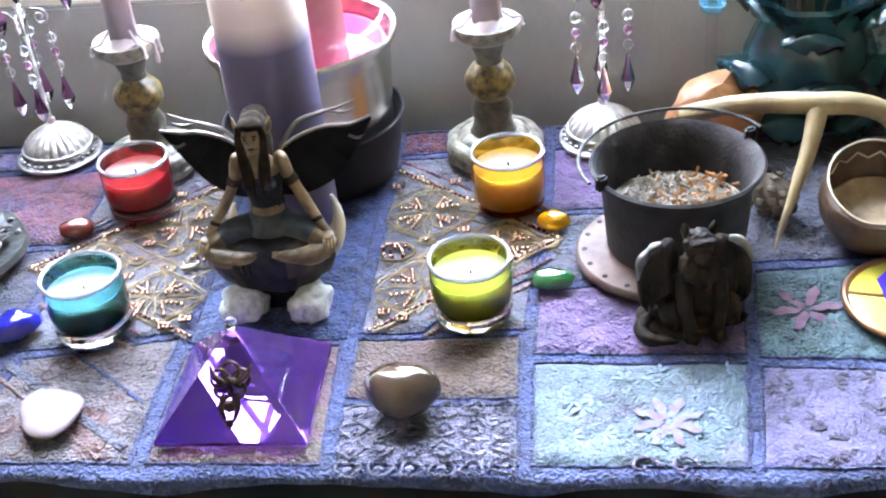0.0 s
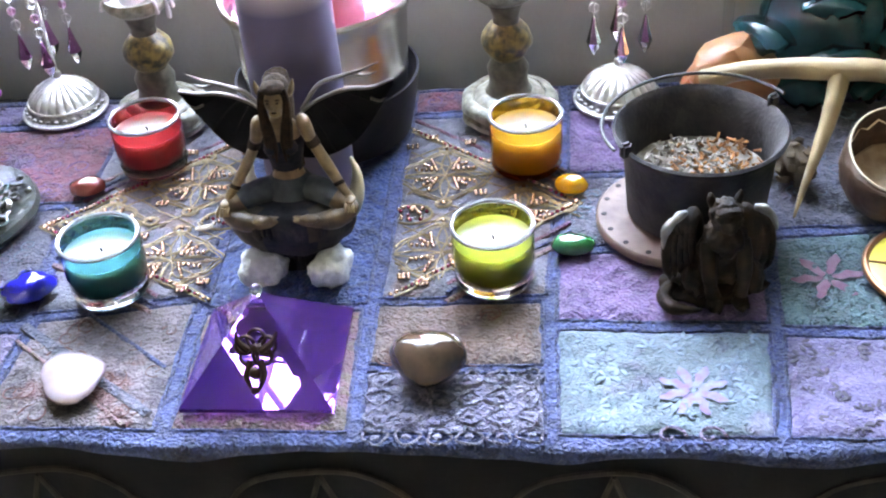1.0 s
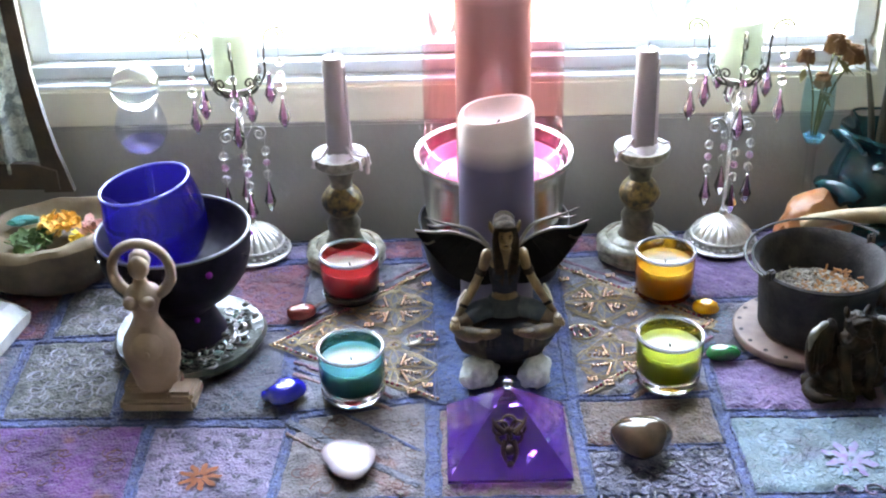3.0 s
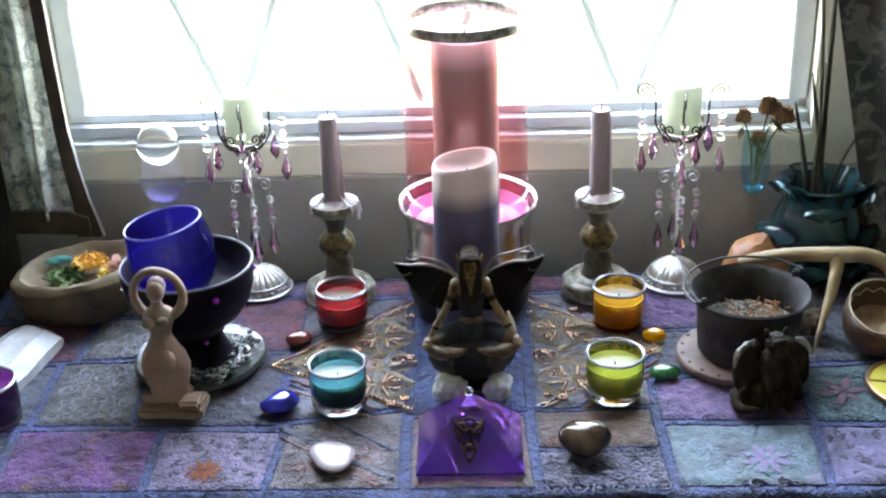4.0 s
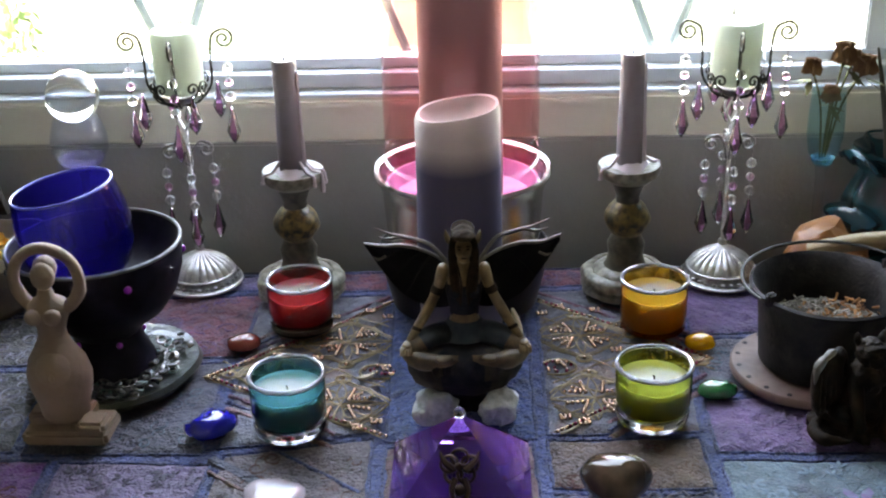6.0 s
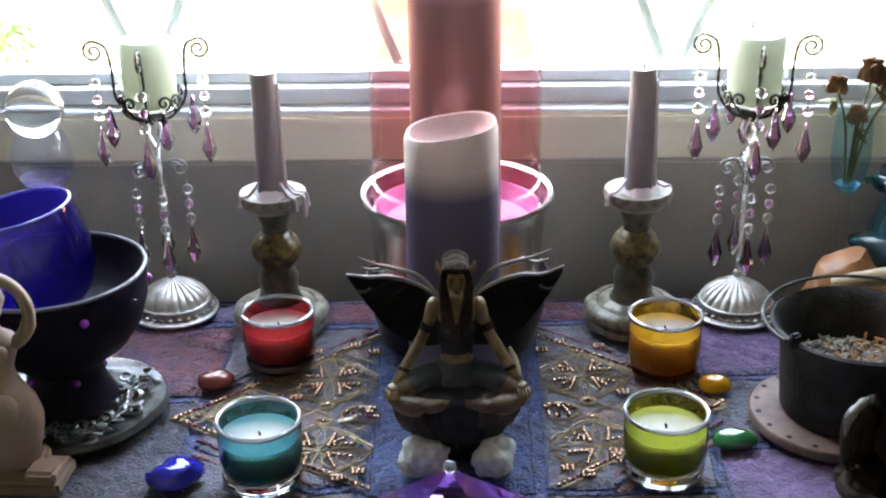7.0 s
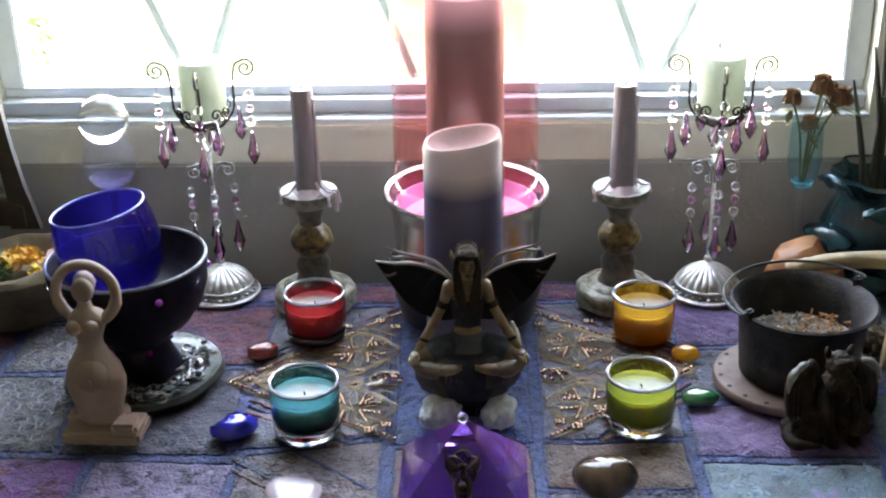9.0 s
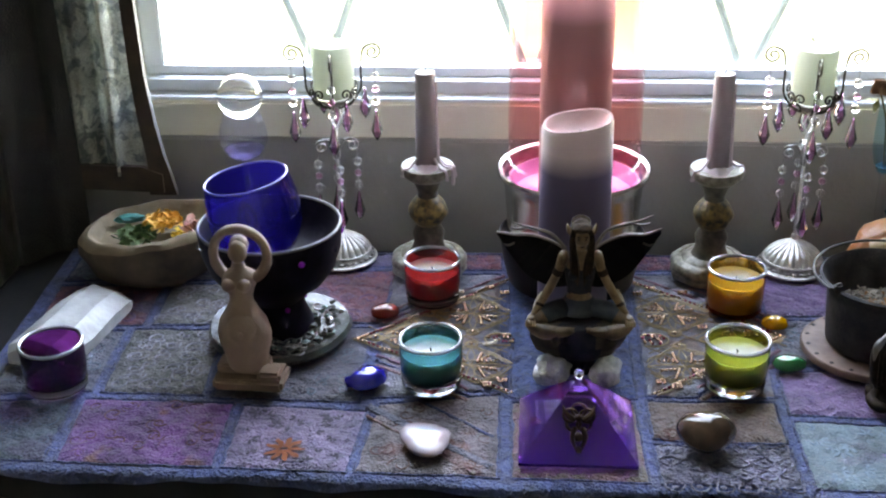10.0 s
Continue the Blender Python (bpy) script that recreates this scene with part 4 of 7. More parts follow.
me_red = mesh_of("red_bead", bm, M["red_bead"], 180)
extra = bmesh.new()
for i, (x, y, kind) in enumerate(BEADS):
    z = lie(x, y) - 0.0003
    if i % 3 or i > 900:
        ball(extra, (x, y, z), 0.0019, kind, 1)
    else:
        part("bead", me_red if kind else me_gold, None, runner, m=pose(x, y, z))
rest = part("fine_beadwork", extra, [M["gold_bead"], M["red_bead"]], runner, "gold and burgundy glass beads", 180)
rest["kind"] = "stuff"

# appliqued flowers on the plain patches
def flower_applique(x, y, r, material, petals=7, turn=0.0):
    bm = bmesh.new()
    for k in range(petals):
        a = turn + 2 * math.pi * k / petals
        vs = []
        for j in range(12):
            t = 2 * math.pi * j / 12
            u, v = r * (0.56 + 0.46 * math.cos(t)), r * 0.15 * math.sin(t) * (1 + 0.35 * math.sin(5 * t + k))
            px, py = x + u * math.cos(a) - v * math.sin(a), y + u * math.sin(a) + v * math.cos(a)
            vs.append(bm.verts.new((px, py, lie(px, py) - 0.0011 + 0.0005 * math.sin(k * 2.2))))
        bm.faces.new(vs)
    part("flower_applique", bm, material, runner)


def cloth_strip(x0, y0, x1, y1, w, material, name="cloth_strip"):
    """A narrow strip of cloth sewn on flat, with soft uneven edges."""
    bm = bmesh.new()
    d = Vector((x1 - x0, y1 - y0, 0))
    n = max(6, int(d.length / 0.004))
    side = Vector((-d.y, d.x, 0)).normalized()
    rows = []
    for i in range(n + 1):
        p = Vector((x0, y0, 0)) + d * (i / n)
        ww = w * (1 + 0.25 * noise.noise(p * 60))
        rows.append([bm.verts.new((q.x, q.y, lie(q.x, q.y) + h + 0.0005 * noise.noise(q * 120))) for q, h in ((p - side * ww * 0.5, -0.0040), (p - side * ww * 0.40, -0.0017), (p, -0.0012), (p + side * ww * 0.40, -0.0017), (p + side * ww * 0.5, -0.0040))])
    for a, b in zip(rows, rows[1:]):
        for k in range(4):
            bm.faces.new((a[k], a[k + 1], b[k + 1], b[k]))
    part(name, bm, material, runner)


cloth_strip(-0.196, -0.036, -0.084, -0.128, 0.009, FAB["slate"])
cloth_strip(-0.150, -0.026, -0.082, -0.084, 0.0035, FAB["seam"])
cloth_strip(-0.196, -0.052, -0.098, -0.138, 0.003, FAB["rose"])
for sx in (-1, 1):
    tip, ex = (0.222, 0.084) if sx < 0 else (0.213, 0.092), 0.070
    for off, w, cloth in ((0.012, 0.0040, "red"), (0.022, 0.0030, "seam"), (0.031, 0.0045, "rose")):
        for ty in (0.214, -0.018):
            k = 1 if ty > 0 else -1
            x_out = 0.196
            y_out = tip[1] + (ty - tip[1]) * (tip[0] - x_out) / (tip[0] - ex)
            if -0.016 < ty + k * off < 0.232:
                cloth_strip(sx * x_out, y_out + k * off, sx * ex, ty + k * off, w, FAB[cloth])
            else:
                q = 0.55 if k > 0 else 0.72
                cloth_strip(sx * x_out, y_out + k * off, sx * (x_out + (ex - x_out) * q), y_out + (ty - y_out) * q + k * off, w, FAB[cloth])


flower_applique(0.266, -0.118, 0.023, mat("wine_felt", (0.20, 0.12, 0.25), 0.9, color2=(0.19, 0.23, 0.31), scale=120, bump=0.4), 8, 0.3)
flower_applique(0.372, -0.008, 0.026, mat("red_felt", (0.14, 0.06, 0.10), 0.9, color2=(0.20, 0.12, 0.16), scale=120, bump=0.4), 6, 0.1)
flower_applique(-0.262, -0.106, 0.018, mat("rust_felt", (0.22, 0.06, 0.025), 0.9, color2=(0.15, 0.045, 0.02), scale=120, bump=0.4), 9, 0.0)
for cx, cy in ((0.247, -0.158), (0.271, -0.159)):
    bm = bmesh.new()
    pts = [(cx + (0.010 - 0.0008 * j) * math.cos(j * 0.55), cy + (0.010 - 0.0008 * j) * math.sin(j * 0.55), lie(cx, cy) - 0.001) for j in range(12)]
    tube(bm, pts, 0.0011, 5)
    part("cord_scroll", bm, FAB["lavender"], runner)
for i in range(6):
    for j in range(4):
        cx, cy = 0.066 + 0.0195 * i, -0.154 + 0.0175 * j
        bm = bmesh.new()
        tube(bm, [(cx + 0.0075 * math.cos(a) * (1 + 0.15 * math.sin(3 * i + j)) + 0.002 * math.sin(a * 2 + i), cy + 0.0066 * math.sin(a) + 0.0008 * math.cos(3 * a + j), lie(cx, cy) - 0.0017) for a in [2 * math.pi * q / 16 for q in range(16)]], 0.0010, 5, closed=True)
        ball(bm, (cx, cy, lie(cx, cy) - 0.0016), (0.0030, 0.0024, 0.0009), 0, 2, None, 0.4)
        part("brocade_rosette", bm, FAB["brocade"], runner)


# ---- candles ----
def votive(x, y, tint, label, fill=0.0350, clear_base=True, lean=0.0):
    t = thing("votive_candle", label, "candle holder", pose(x, y, 0.0005, 0, 0, random.Random(x).random() * 90), group="coloured glass votives")
    R, H = 0.0295, 0.0485
    z0 = 0.010 if clear_base else 0.004
    bm = bmesh.new()
    spin(bm, [(0, 0.0), (0.0250, 0.0), (0.0272, 0.0012), (0.0282, 0.004), (0.0285, z0), (0.0282, z0 + 0.0006), (0, z0 + 0.0006)], 40)
    part("glass_base", bm, M["crystal"] if clear_base else CUPS[tint], t, "thick clear glass base" if clear_base else "")
    bm = bmesh.new()
    spin(bm, [(0.0270, z0 + 0.0008), (0.0286, z0 + 0.0025), (0.0290, 0.022), (0.0292, 0.034), (R - 0.0004, H - 0.002)], 48)
    part("glass_cup", bm, CUPS[tint], t)
    bm = bmesh.new()
    tube(bm, [((R - 0.0012) * math.cos(a), (R - 0.0012) * math.sin(a), H - 0.0012) for a in [2 * math.pi * k / 48 for k in range(48)]], 0.0018, 8, closed=True)
    part("glass_rim", bm, RIM, t, "pale ground glass rim")
    if fill:
        bm = bmesh.new()
        spin(bm, [(0, z0 + 0.002), (0.0262, z0 + 0.002), (0.0272, z0 + 0.004), (0.0276, 0.022), (0.0278, fill), (0.0266, fill - 0.0009), (0.018, fill - 0.0018), (0.008, fill - 0.0024), (0.003, fill - 0.001), (0, fill - 0.001)], 40)
        wx = part("wax_fill", bm, WAX[tint], t, "wax fill")
        bm = bmesh.new()
        tube(bm, smooth([(0, 0, fill - 0.002), (0.0004, 0, fill + 0.0006), (-0.0006, 0.0003, fill + 0.0024)], 4), [0.0008] * 8 + [0.0006], 6)
        part("wick", bm, M["wick"], wx, "short charred wick")
    return t


RIM = mat("ground_glass_rim", (0.50, 0.53, 0.56), 0.18, color2=(0.40, 0.43, 0.46), scale=60, trans=0.6, ior=1.4)
WAX = {tint: mat(tint + "_votive_wax", (0.50, 0.495, 0.45), 0.4, color2=(0.44, 0.43, 0.385), scale=70, sss=1.0, bump=0.15, bump_scale=90) for tint in CUPS}
for _wax in WAX.values():
    _wax.node_tree.nodes["Principled BSDF"].inputs["Subsurface Scale"].default_value = 2.6
votive(-0.140, 0.0, "teal", "teal glass votive with white wax and a burnt wick")
votive(0.140, 0.0, "lime", "lime green glass votive with pale wax and a clear base")
votive(-0.146, 0.165, "red", "red glass votive with cream wax beside the jasper stone")
votive(0.165, 0.146, "amber", "amber orange glass votive with a burnt wick", clear_base=False)
votive(-0.490, -0.011, "plum", "empty dark purple glass votive at the cloth's corner", fill=0.0)


def candlestick(x, y, label, drips):
    t = thing("stone_candlestick", label, "candlestick", pose(x, y, 0.0005), group="pair of stone candlesticks")
    lob = lambda a, z: 1 + 0.05 * abs(math.cos(4.5 * a)) - 0.03
    bm = bmesh.new()
    spin(bm, [(0, 0), (0.037, 0), (0.0408, 0.003), (0.0405, 0.0070), (0.0375, 0.0090), (0.0375, 0.0105), (0.0412, 0.0125), (0.0408, 0.0170), (0.0370, 0.0205), (0.0315, 0.0215), (0.0300, 0.0200), (0.0285, 0.0220), (0.0225, 0.0250), (0, 0.0255)], 48, wobble=lob)
    part("base", bm, M["stone_pale"], t, "pale lobed stone foot")
    bm = bmesh.new()
    spin(bm, [(0, 0.0245), (0.0205, 0.0245), (0.0180, 0.028), (0.0160, 0.036), (0.0175, 0.047), (0.0125, 0.057), (0, 0.057)], 32)
    part("lower_stem", bm, M["stone_stick"], t)
    bm = bmesh.new()
    spin(bm, [(0, 0.055)] + [(0.0115 + 0.0098 * math.sin(math.pi * k / 10), 0.055 + 0.034 * k / 10) for k in range(11)] + [(0, 0.089)], 32, wobble=lambda a, z: 1 + 0.03 * math.sin(5 * a + z * 300))
    part("knob", bm, M["stone_gold"], t, "dark knob with worn gilt relief")
    bm = bmesh.new()
    spin(bm, [(0, 0.087), (0.0115, 0.087), (0.0105, 0.094), (0.0140, 0.104), (0.019, 0.112), (0, 0.112)], 32)
    part("neck", bm, M["stone_stick"], t)
    bm = bmesh.new()
    spin(bm, [(0, 0.110), (0.021, 0.110), (0.0275, 0.116), (0.0285, 0.121), (0.0275, 0.1245), (0.020, 0.1225), (0, 0.1225)], 40, wobble=lambda a, z: 1 + 0.012 * math.sin(3 * a + 1))
    part("drip_pan", bm, M["stone_pale"], t, "pale round drip pan")
    c = thing("taper_candle", "half-burnt mauve taper candle with wax drips", "candle", pose(x, y, 0.1232), group="mauve tapers")
    bm = bmesh.new()
    spin(bm, [(0, 0), (0.0118, 0), (0.0113, 0.03), (0.0110, 0.07), (0.0108, 0.102), (0.0098, 0.1045), (0.006, 0.1035), (0, 0.103)], 28, wobble=lambda a, z: 1 + 0.03 * math.sin(2 * a + z * 60))
    body = part("candle_body", bm, M["taper"], c)
    bm = bmesh.new()
    tube(bm, smooth([(0, 0, 0.102), (0.0004, 0, 0.107), (0.0012, 0, 0.111)], 4), 0.0006, 6)
    part("wick", bm, M["wick"], body)
    bm = bmesh.new()
    spin(bm, [(0, 0), (0.018, 0.0), (0.015, 0.0025), (0.0115, 0.006), (0, 0.006)], 24, wobble=lambda a, z: 1 + 0.18 * math.sin(3 * a + x * 40))
    pool = part("wax_pool", bm, M["drip"], c, "pale hardened wax pool")
    for a, z_end in drips:
        ca, sa = math.cos(a), math.sin(a)
        bm = bmesh.new()
        tube(bm, smooth([(0.011 * ca, 0.011 * sa, 0.012), (0.020 * ca, 0.020 * sa, 0.0028), (0.0282 * ca, 0.0282 * sa, 0.0015), (0.0298 * ca, 0.0298 * sa, -0.006), (0.0296 * ca, 0.0296 * sa, z_end)], 4), [0.0014] * 12 + [0.0016, 0.0019, 0.0023, 0.0022, 0.0018], 7)
        part("wax_drip", bm, M["drip"], pool)
    bm = bmesh.new()
    tube(bm, smooth([(0.0112, -0.003, 0.095), (0.0116, -0.0035, 0.06), (0.0122, -0.004, 0.02), (0.013, -0.005, 0.006)], 5), [0.0012] * 8 + [0.0018] * 8, 6)
    part("wax_drip", bm, M["drip"], pool)


candlestick(-0.153, 0.234, "olive stone candlestick with a gilt knob and wax drips", [(-0.35, -0.017), (-0.1, -0.011), (-0.75, -0.007), (-2.6, -0.004)])
candlestick(0.1515, 0.225, "olive stone candlestick with a gilt knob and pale pan", [(-2.7, -0.008), (0.2, -0.005)])


# ---- crystal candelabra ----
def spiral(c, r, turns, start, ax, up, n=26):
    """A scroll that winds in towards c."""
    out = []
    for k in range(n):
        q = k / (n - 1)
        a = start + turns * 2 * math.pi * q
        rr = r * (1 - 0.82 * q)
        out.append(Vector(c) + Vector(ax) * rr * math.cos(a) + Vector(up) * rr * math.sin(a))
    return out


DROP_GLASS = mat("violet_drop_glass", (0.74, 0.30, 0.64), 0.02, trans=1.0, ior=1.42)


def drop_mesh():
    bm = bmesh.new()
    spin(bm, [(0, 0.0), (0.0012, -0.001), (0.0030, -0.011), (0.0062, -0.0235), (0.0034, -0.031), (0, -0.036)], 6)
    return mesh_of("crystal_drop", bm, DROP_GLASS, 10)


def bead_mesh(name, r, material):
    bm = bmesh.new()
    ball(bm, (0, 0, 0), r, 0, 2)
    return mesh_of(name, bm, material, 180)


DROP, CLEAR_BEAD, PINK_BEAD = drop_mesh(), bead_mesh("clear_bead", 0.0046, M["crystal"]), bead_mesh("pink_bead", 0.0039, M["pink_bead"])


def candelabrum(x, y, label, turn):
    t = thing("crystal_candelabrum", label, "candle holder", pose(x, y, 0.0005, 0, 0, turn), group="pair of crystal-hung candle holders")
    bm = bmesh.new()
    spin(bm, [(0, 0.0), (0.036, 0.0), (0.0375, 0.002), (0.0365, 0.0038), (0.034, 0.0045), (0.033, 0.009), (0.0305, 0.0115), (0, 0.0115)], 56)
    for k in range(28):
        a = 2 * math.pi * k / 28
        ball(bm, (0.0338 * math.cos(a), 0.0338 * math.sin(a), 0.0065), (0.0026, 0.0026, 0.0018), 0, 1)
    part("base_rim", bm, M["dark_silver"], t, "tarnished relief band")
    for r, z, w in ((0.0372, 0.0022, 0.0016), (0.0314, 0.0118, 0.0011)):
        bm = bmesh.new()
        tube(bm, [(r * math.cos(a), r * math.sin(a), z) for a in [2 * math.pi * k / 64 for k in range(64)]], w, 8, closed=True)
        part("base_lip", bm, M["silver"], t, "bright silver lip")
    bm = bmesh.new()
    spin(bm, [(0.0308, 0.0110), (0.0290, 0.0165), (0.0235, 0.0225), (0.0155, 0.0275), (0.008, 0.0312), (0.0035, 0.0345), (0.0045, 0.037), (0.0035, 0.0395), (0, 0.040)], 176, wobble=lambda a, z: 1 + (0.17 * abs(math.cos(11 * a)) ** 0.6 - 0.13) * (1 if 0.011 < z < 0.0315 else 0))
    part("base_dome", bm, M["silver"], t, "fluted silver dome")
    bm = bmesh.new()
    for ph in (0, math.pi):
        tube(bm, [(0.0013 * math.cos(z * 900 + ph), 0.0013 * math.sin(z * 900 + ph), z) for z in [0.038 + 0.118 * k / 110 for k in range(111)]], 0.0011, 5)
    for ph in range(4):
        a0 = ph * math.pi / 2 + 0.4
        tube(bm, smooth([(0.001 * math.cos(a0), 0.001 * math.sin(a0), 0.155), (0.008 * math.cos(a0 + 0.5), 0.008 * math.sin(a0 + 0.5), 0.167), (0.004 * math.cos(a0 + 1), 0.004 * math.sin(a0 + 1), 0.181)], 6), 0.0011, 6)
    part("twisted_stem", bm, M["silver"], t)
    bm = bmesh.new()
    spin(bm, [(0, 0.180), (0.006, 0.180), (0.015, 0.1850), (0.0175, 0.1890), (0.0168, 0.190), (0.010, 0.1865), (0, 0.186)], 32)
    part("candle_cup", bm, M["dark_silver"], t)
    for k in range(4):
        a = k * math.pi / 2
        ax = Vector((math.cos(a), math.sin(a), 0))
        up = Vector((0, 0, 1))
        bm = bmesh.new()
        arm = smooth([ax * 0.004 + up * 0.177, ax * 0.018 + up * 0.184, ax * 0.0285 + up * 0.199, ax * 0.0295 + up * 0.222, ax * 0.0325 + up * 0.242, ax * 0.0420 + up * 0.2480], 6)
        tube(bm, arm, [0.0013 + 0.0003 * math.sin(2.6 * q) for q in range(len(arm))], 6)
        tube(bm, spiral(ax * 0.0425 + up * 0.2390, 0.0090, -1.5, math.pi / 2, ax, up, 34), [0.0012 + 0.0003 * math.sin(2.2 * q) for q in range(34)], 6)
        for side in (-0.55, 0.55):
            tx = Vector((math.cos(a + side), math.sin(a + side), 0))
            tube(bm, smooth([up * 0.181 + tx * 0.010, up * 0.185 + tx * 0.0205, up * 0.193 + tx * 0.0265], 5), 0.0011, 6)
            tube(bm, spiral(tx * 0.0262 + up * 0.1995, 0.0066, 1.4, -math.pi / 2, Vector((-tx.y, tx.x, 0)) * (1 if side > 0 else -1), up, 28), 0.0011, 6)
        arm_ob = part("arm", bm, M["black_wire"], t, "scrolled twisted wire arm")
        # strings from the arms
        hx = ax * 0.0440
        zt = 0.219
        for dz, me in ((-0.0070, CLEAR_BEAD), (-0.0205, PINK_BEAD), (-0.0340, CLEAR_BEAD)):
            part("bead", me, None, arm_ob, m=pose(hx.x, hx.y, zt + dz))
        part("crystal_drop", DROP, None, arm_ob, "violet glass drop", m=pose(hx.x, hx.y, zt - 0.0440))
        bm = bmesh.new()
        tube(bm, [(hx.x, hx.y, zt + 0.0125), (hx.x, hx.y, zt - 0.0445)], 0.0004, 5)
        part("hanging_wire", bm, M["dark_silver"], arm_ob)
        hx2 = Vector((math.cos(a + 0.42), math.sin(a + 0.42), 0)) * 0.035
        part("crystal_drop", DROP, None, arm_ob, "violet glass drop", m=pose(hx2.x, hx2.y, 0.1960))
        # lower scrolls
        b = a + 0.15
        bx = Vector((math.cos(b), math.sin(b), 0))
        bm = bmesh.new()
        tube(bm, smooth([bx * 0.002 + up * 0.120, bx * 0.004 + up * 0.133, bx * 0.011 + up * 0.1425, bx * 0.019 + up * 0.141], 6), 0.0011, 6)
        tube(bm, spiral(bx * 0.0165 + up * 0.1345, 0.0072, -1.4, math.pi / 2 - 0.3, bx, up, 30), 0.0013, 6)
        scroll_ob = part("lower_scroll", bm, M["dark_silver"], t)
        for q, (dz, me) in enumerate(((0.1150, CLEAR_BEAD), (0.1015, PINK_BEAD), (0.0880, CLEAR_BEAD))):
            part("bead", me, None, scroll_ob, m=pose(bx.x * 0.0215, bx.y * 0.0215, dz))
        part("crystal_drop", DROP, None, scroll_ob, "violet glass drop", m=pose(bx.x * 0.0215, bx.y * 0.0215, 0.0800))
        bm = bmesh.new()
        tube(bm, [(bx.x * 0.0215, bx.y * 0.0215, 0.1290), (bx.x * 0.0215, bx.y * 0.0215, 0.0795)], 0.0004, 5)
        part("hanging_wire", bm, M["dark_silver"], scroll_ob)
    c = thing("pillar_candle", "short pale green candle in a clear glass on the holder", "candle", pose(x, y, 0.1915), group="pale candles in the holders")
    bm = bmesh.new()
    spin(bm, [(0, 0.001), (0.0185, 0.001), (0.0215, 0.010), (0.0222, 0.054), (0.0205, 0.0575), (0.011, 0.0545), (0, 0.054)], 32, wobble=lambda a, z: 1 + 0.02 * math.sin(3 * a))
    part("candle_body", bm, M["green_candle"], c)
    bm = bmesh.new()
    spin(bm, [(0.016, 0.0), (0.0222, 0.003), (0.0250, 0.012), (0.0262, 0.064)], 40)
    part("glass_cup", bm, M["clear"], c, "clear glass sleeve")


candelabrum(-0.252, 0.264, "silver wire candle holder hung with violet crystal drops", 4)
candelabrum(0.2455, 0.243, "silver wire candle holder with violet drops beside the dried roses", -8)


# ---- centre: tall candle in its pot, lilac pillar ----
PX, PY = 0.001, 0.212
pot = thing("candle_pot", "polished steel bucket set in a black enamel pot", "pot", pose(PX, PY, 0.0005))
bm = bmesh.new()
spin(bm, [(0, 0.0), (0.060, 0.0), (0.067, 0.004), (0.073, 0.03), (0.0765, 0.052), (0.077, 0.057), (0.0752, 0.057), (0.072, 0.05), (0.064, 0.008), (0, 0.006)], 64)
part("black_pot", bm, M["black_pot"], pot, "black enamel pot")
bm = bmesh.new()
spin(bm, [(0, 0.0085), (0.061, 0.0085), (0.068, 0.055), (0.070, 0.085), (0.072, 0.112), (0.0760, 0.123), (0.0790, 0.1265), (0.0795, 0.1295), (0.0780, 0.132), (0.0745, 0.130), (0.070, 0.112), (0.067, 0.09), (0, 0.088)], 64)
part("steel_bucket", bm, M["steel"], pot, "polished steel bucket with a flared lip")
bm = bmesh.new()
spin(bm, [(0, 0.0885), (0.058, 0.0885), (0.066, 0.100), (0.0685, 0.118), (0.0665, 0.118), (0.062, 0.103), (0.050, 0.099), (0.046, 0.1025), (0.041, 0.099), (0, 0.099)], 64)
part("pink_dish", bm, M["pink_dish"], pot, "glossy pink dish with a raised ring")
hur = thing("hurricane_candle", "tall plum candle inside a rose-tinted glass with a dark rim", "candle", pose(PX, PY + 0.004, 0.0998))
bm = bmesh.new()
spin(bm, [(0.062, 0.0), (0.0680, 0.02), (0.0685, 0.09), (0.0675, 0.17), (0.0660, 0.236)], 64)
part("glass_chimney", bm, M["rose_glass"], hur, "rose-tinted glass chimney")
bm = bmesh.new()
spin(bm, [(0.0660, 0.230), (0.0673, 0.231), (0.0676, 0.240), (0.0663, 0.2415), (0.0653, 0.240), (0.0655, 0.231), (0.0660, 0.230)], 64)
part("rim_band", bm, M["dark_silver"], hur, "dark metal rim band")
bm = bmesh.new()
spin(bm, [(0, 0), (0.036, 0), (0.0365, 0.003), (0.036, 0.2), (0.0355, 0.219), (0.032, 0.222), (0.024, 0.219), (0.010, 0.2165), (0, 0.216)], 48)
# the pink glow of the candle's top is put into the upper wax colour
ob = part("candle_body", bm, wax_mat("plum_wax_painted_glow", (0.27, 0.225, 0.215), 0.15, (0.90, 0.72, 0.78), (0.188, 0.220)), hur)
bm = bmesh.new()
tube(bm, [(0, 0, 0.215), (0.0005, 0, 0.222), (0.002, 0, 0.227)], 0.0009, 6)
part("wick", bm, M["wick"], ob)

bm = bmesh.new()
tilt = lambda a, z: 1 + 0.012 * math.sin(2 * a + z * 30)
spin(bm, [(0, 0), (0.0335, 0), (0.0345, 0.004), (0.0345, 0.10), (0.0342, 0.19), (0.0338, 0.214), (0.0322, 0.219), (0.0300, 0.2185), (0.0285, 0.212), (0.022, 0.205), (0.010, 0.202), (0, 0.2015)], 56, wobble=tilt)
for v in bm.verts:
    if v.co.z > 0.195:
        v.co.z += 0.13 * v.co.x * (v.co.z - 0.195) / 0.024 + 0.0006 * math.sin(3 * math.atan2(v.co.y, v.co.x))
pil = thing("pillar_candle", "tall lilac-grey pillar candle with a pale hollowed top", "candle", pose(-0.004, 0.110, 0.0005))
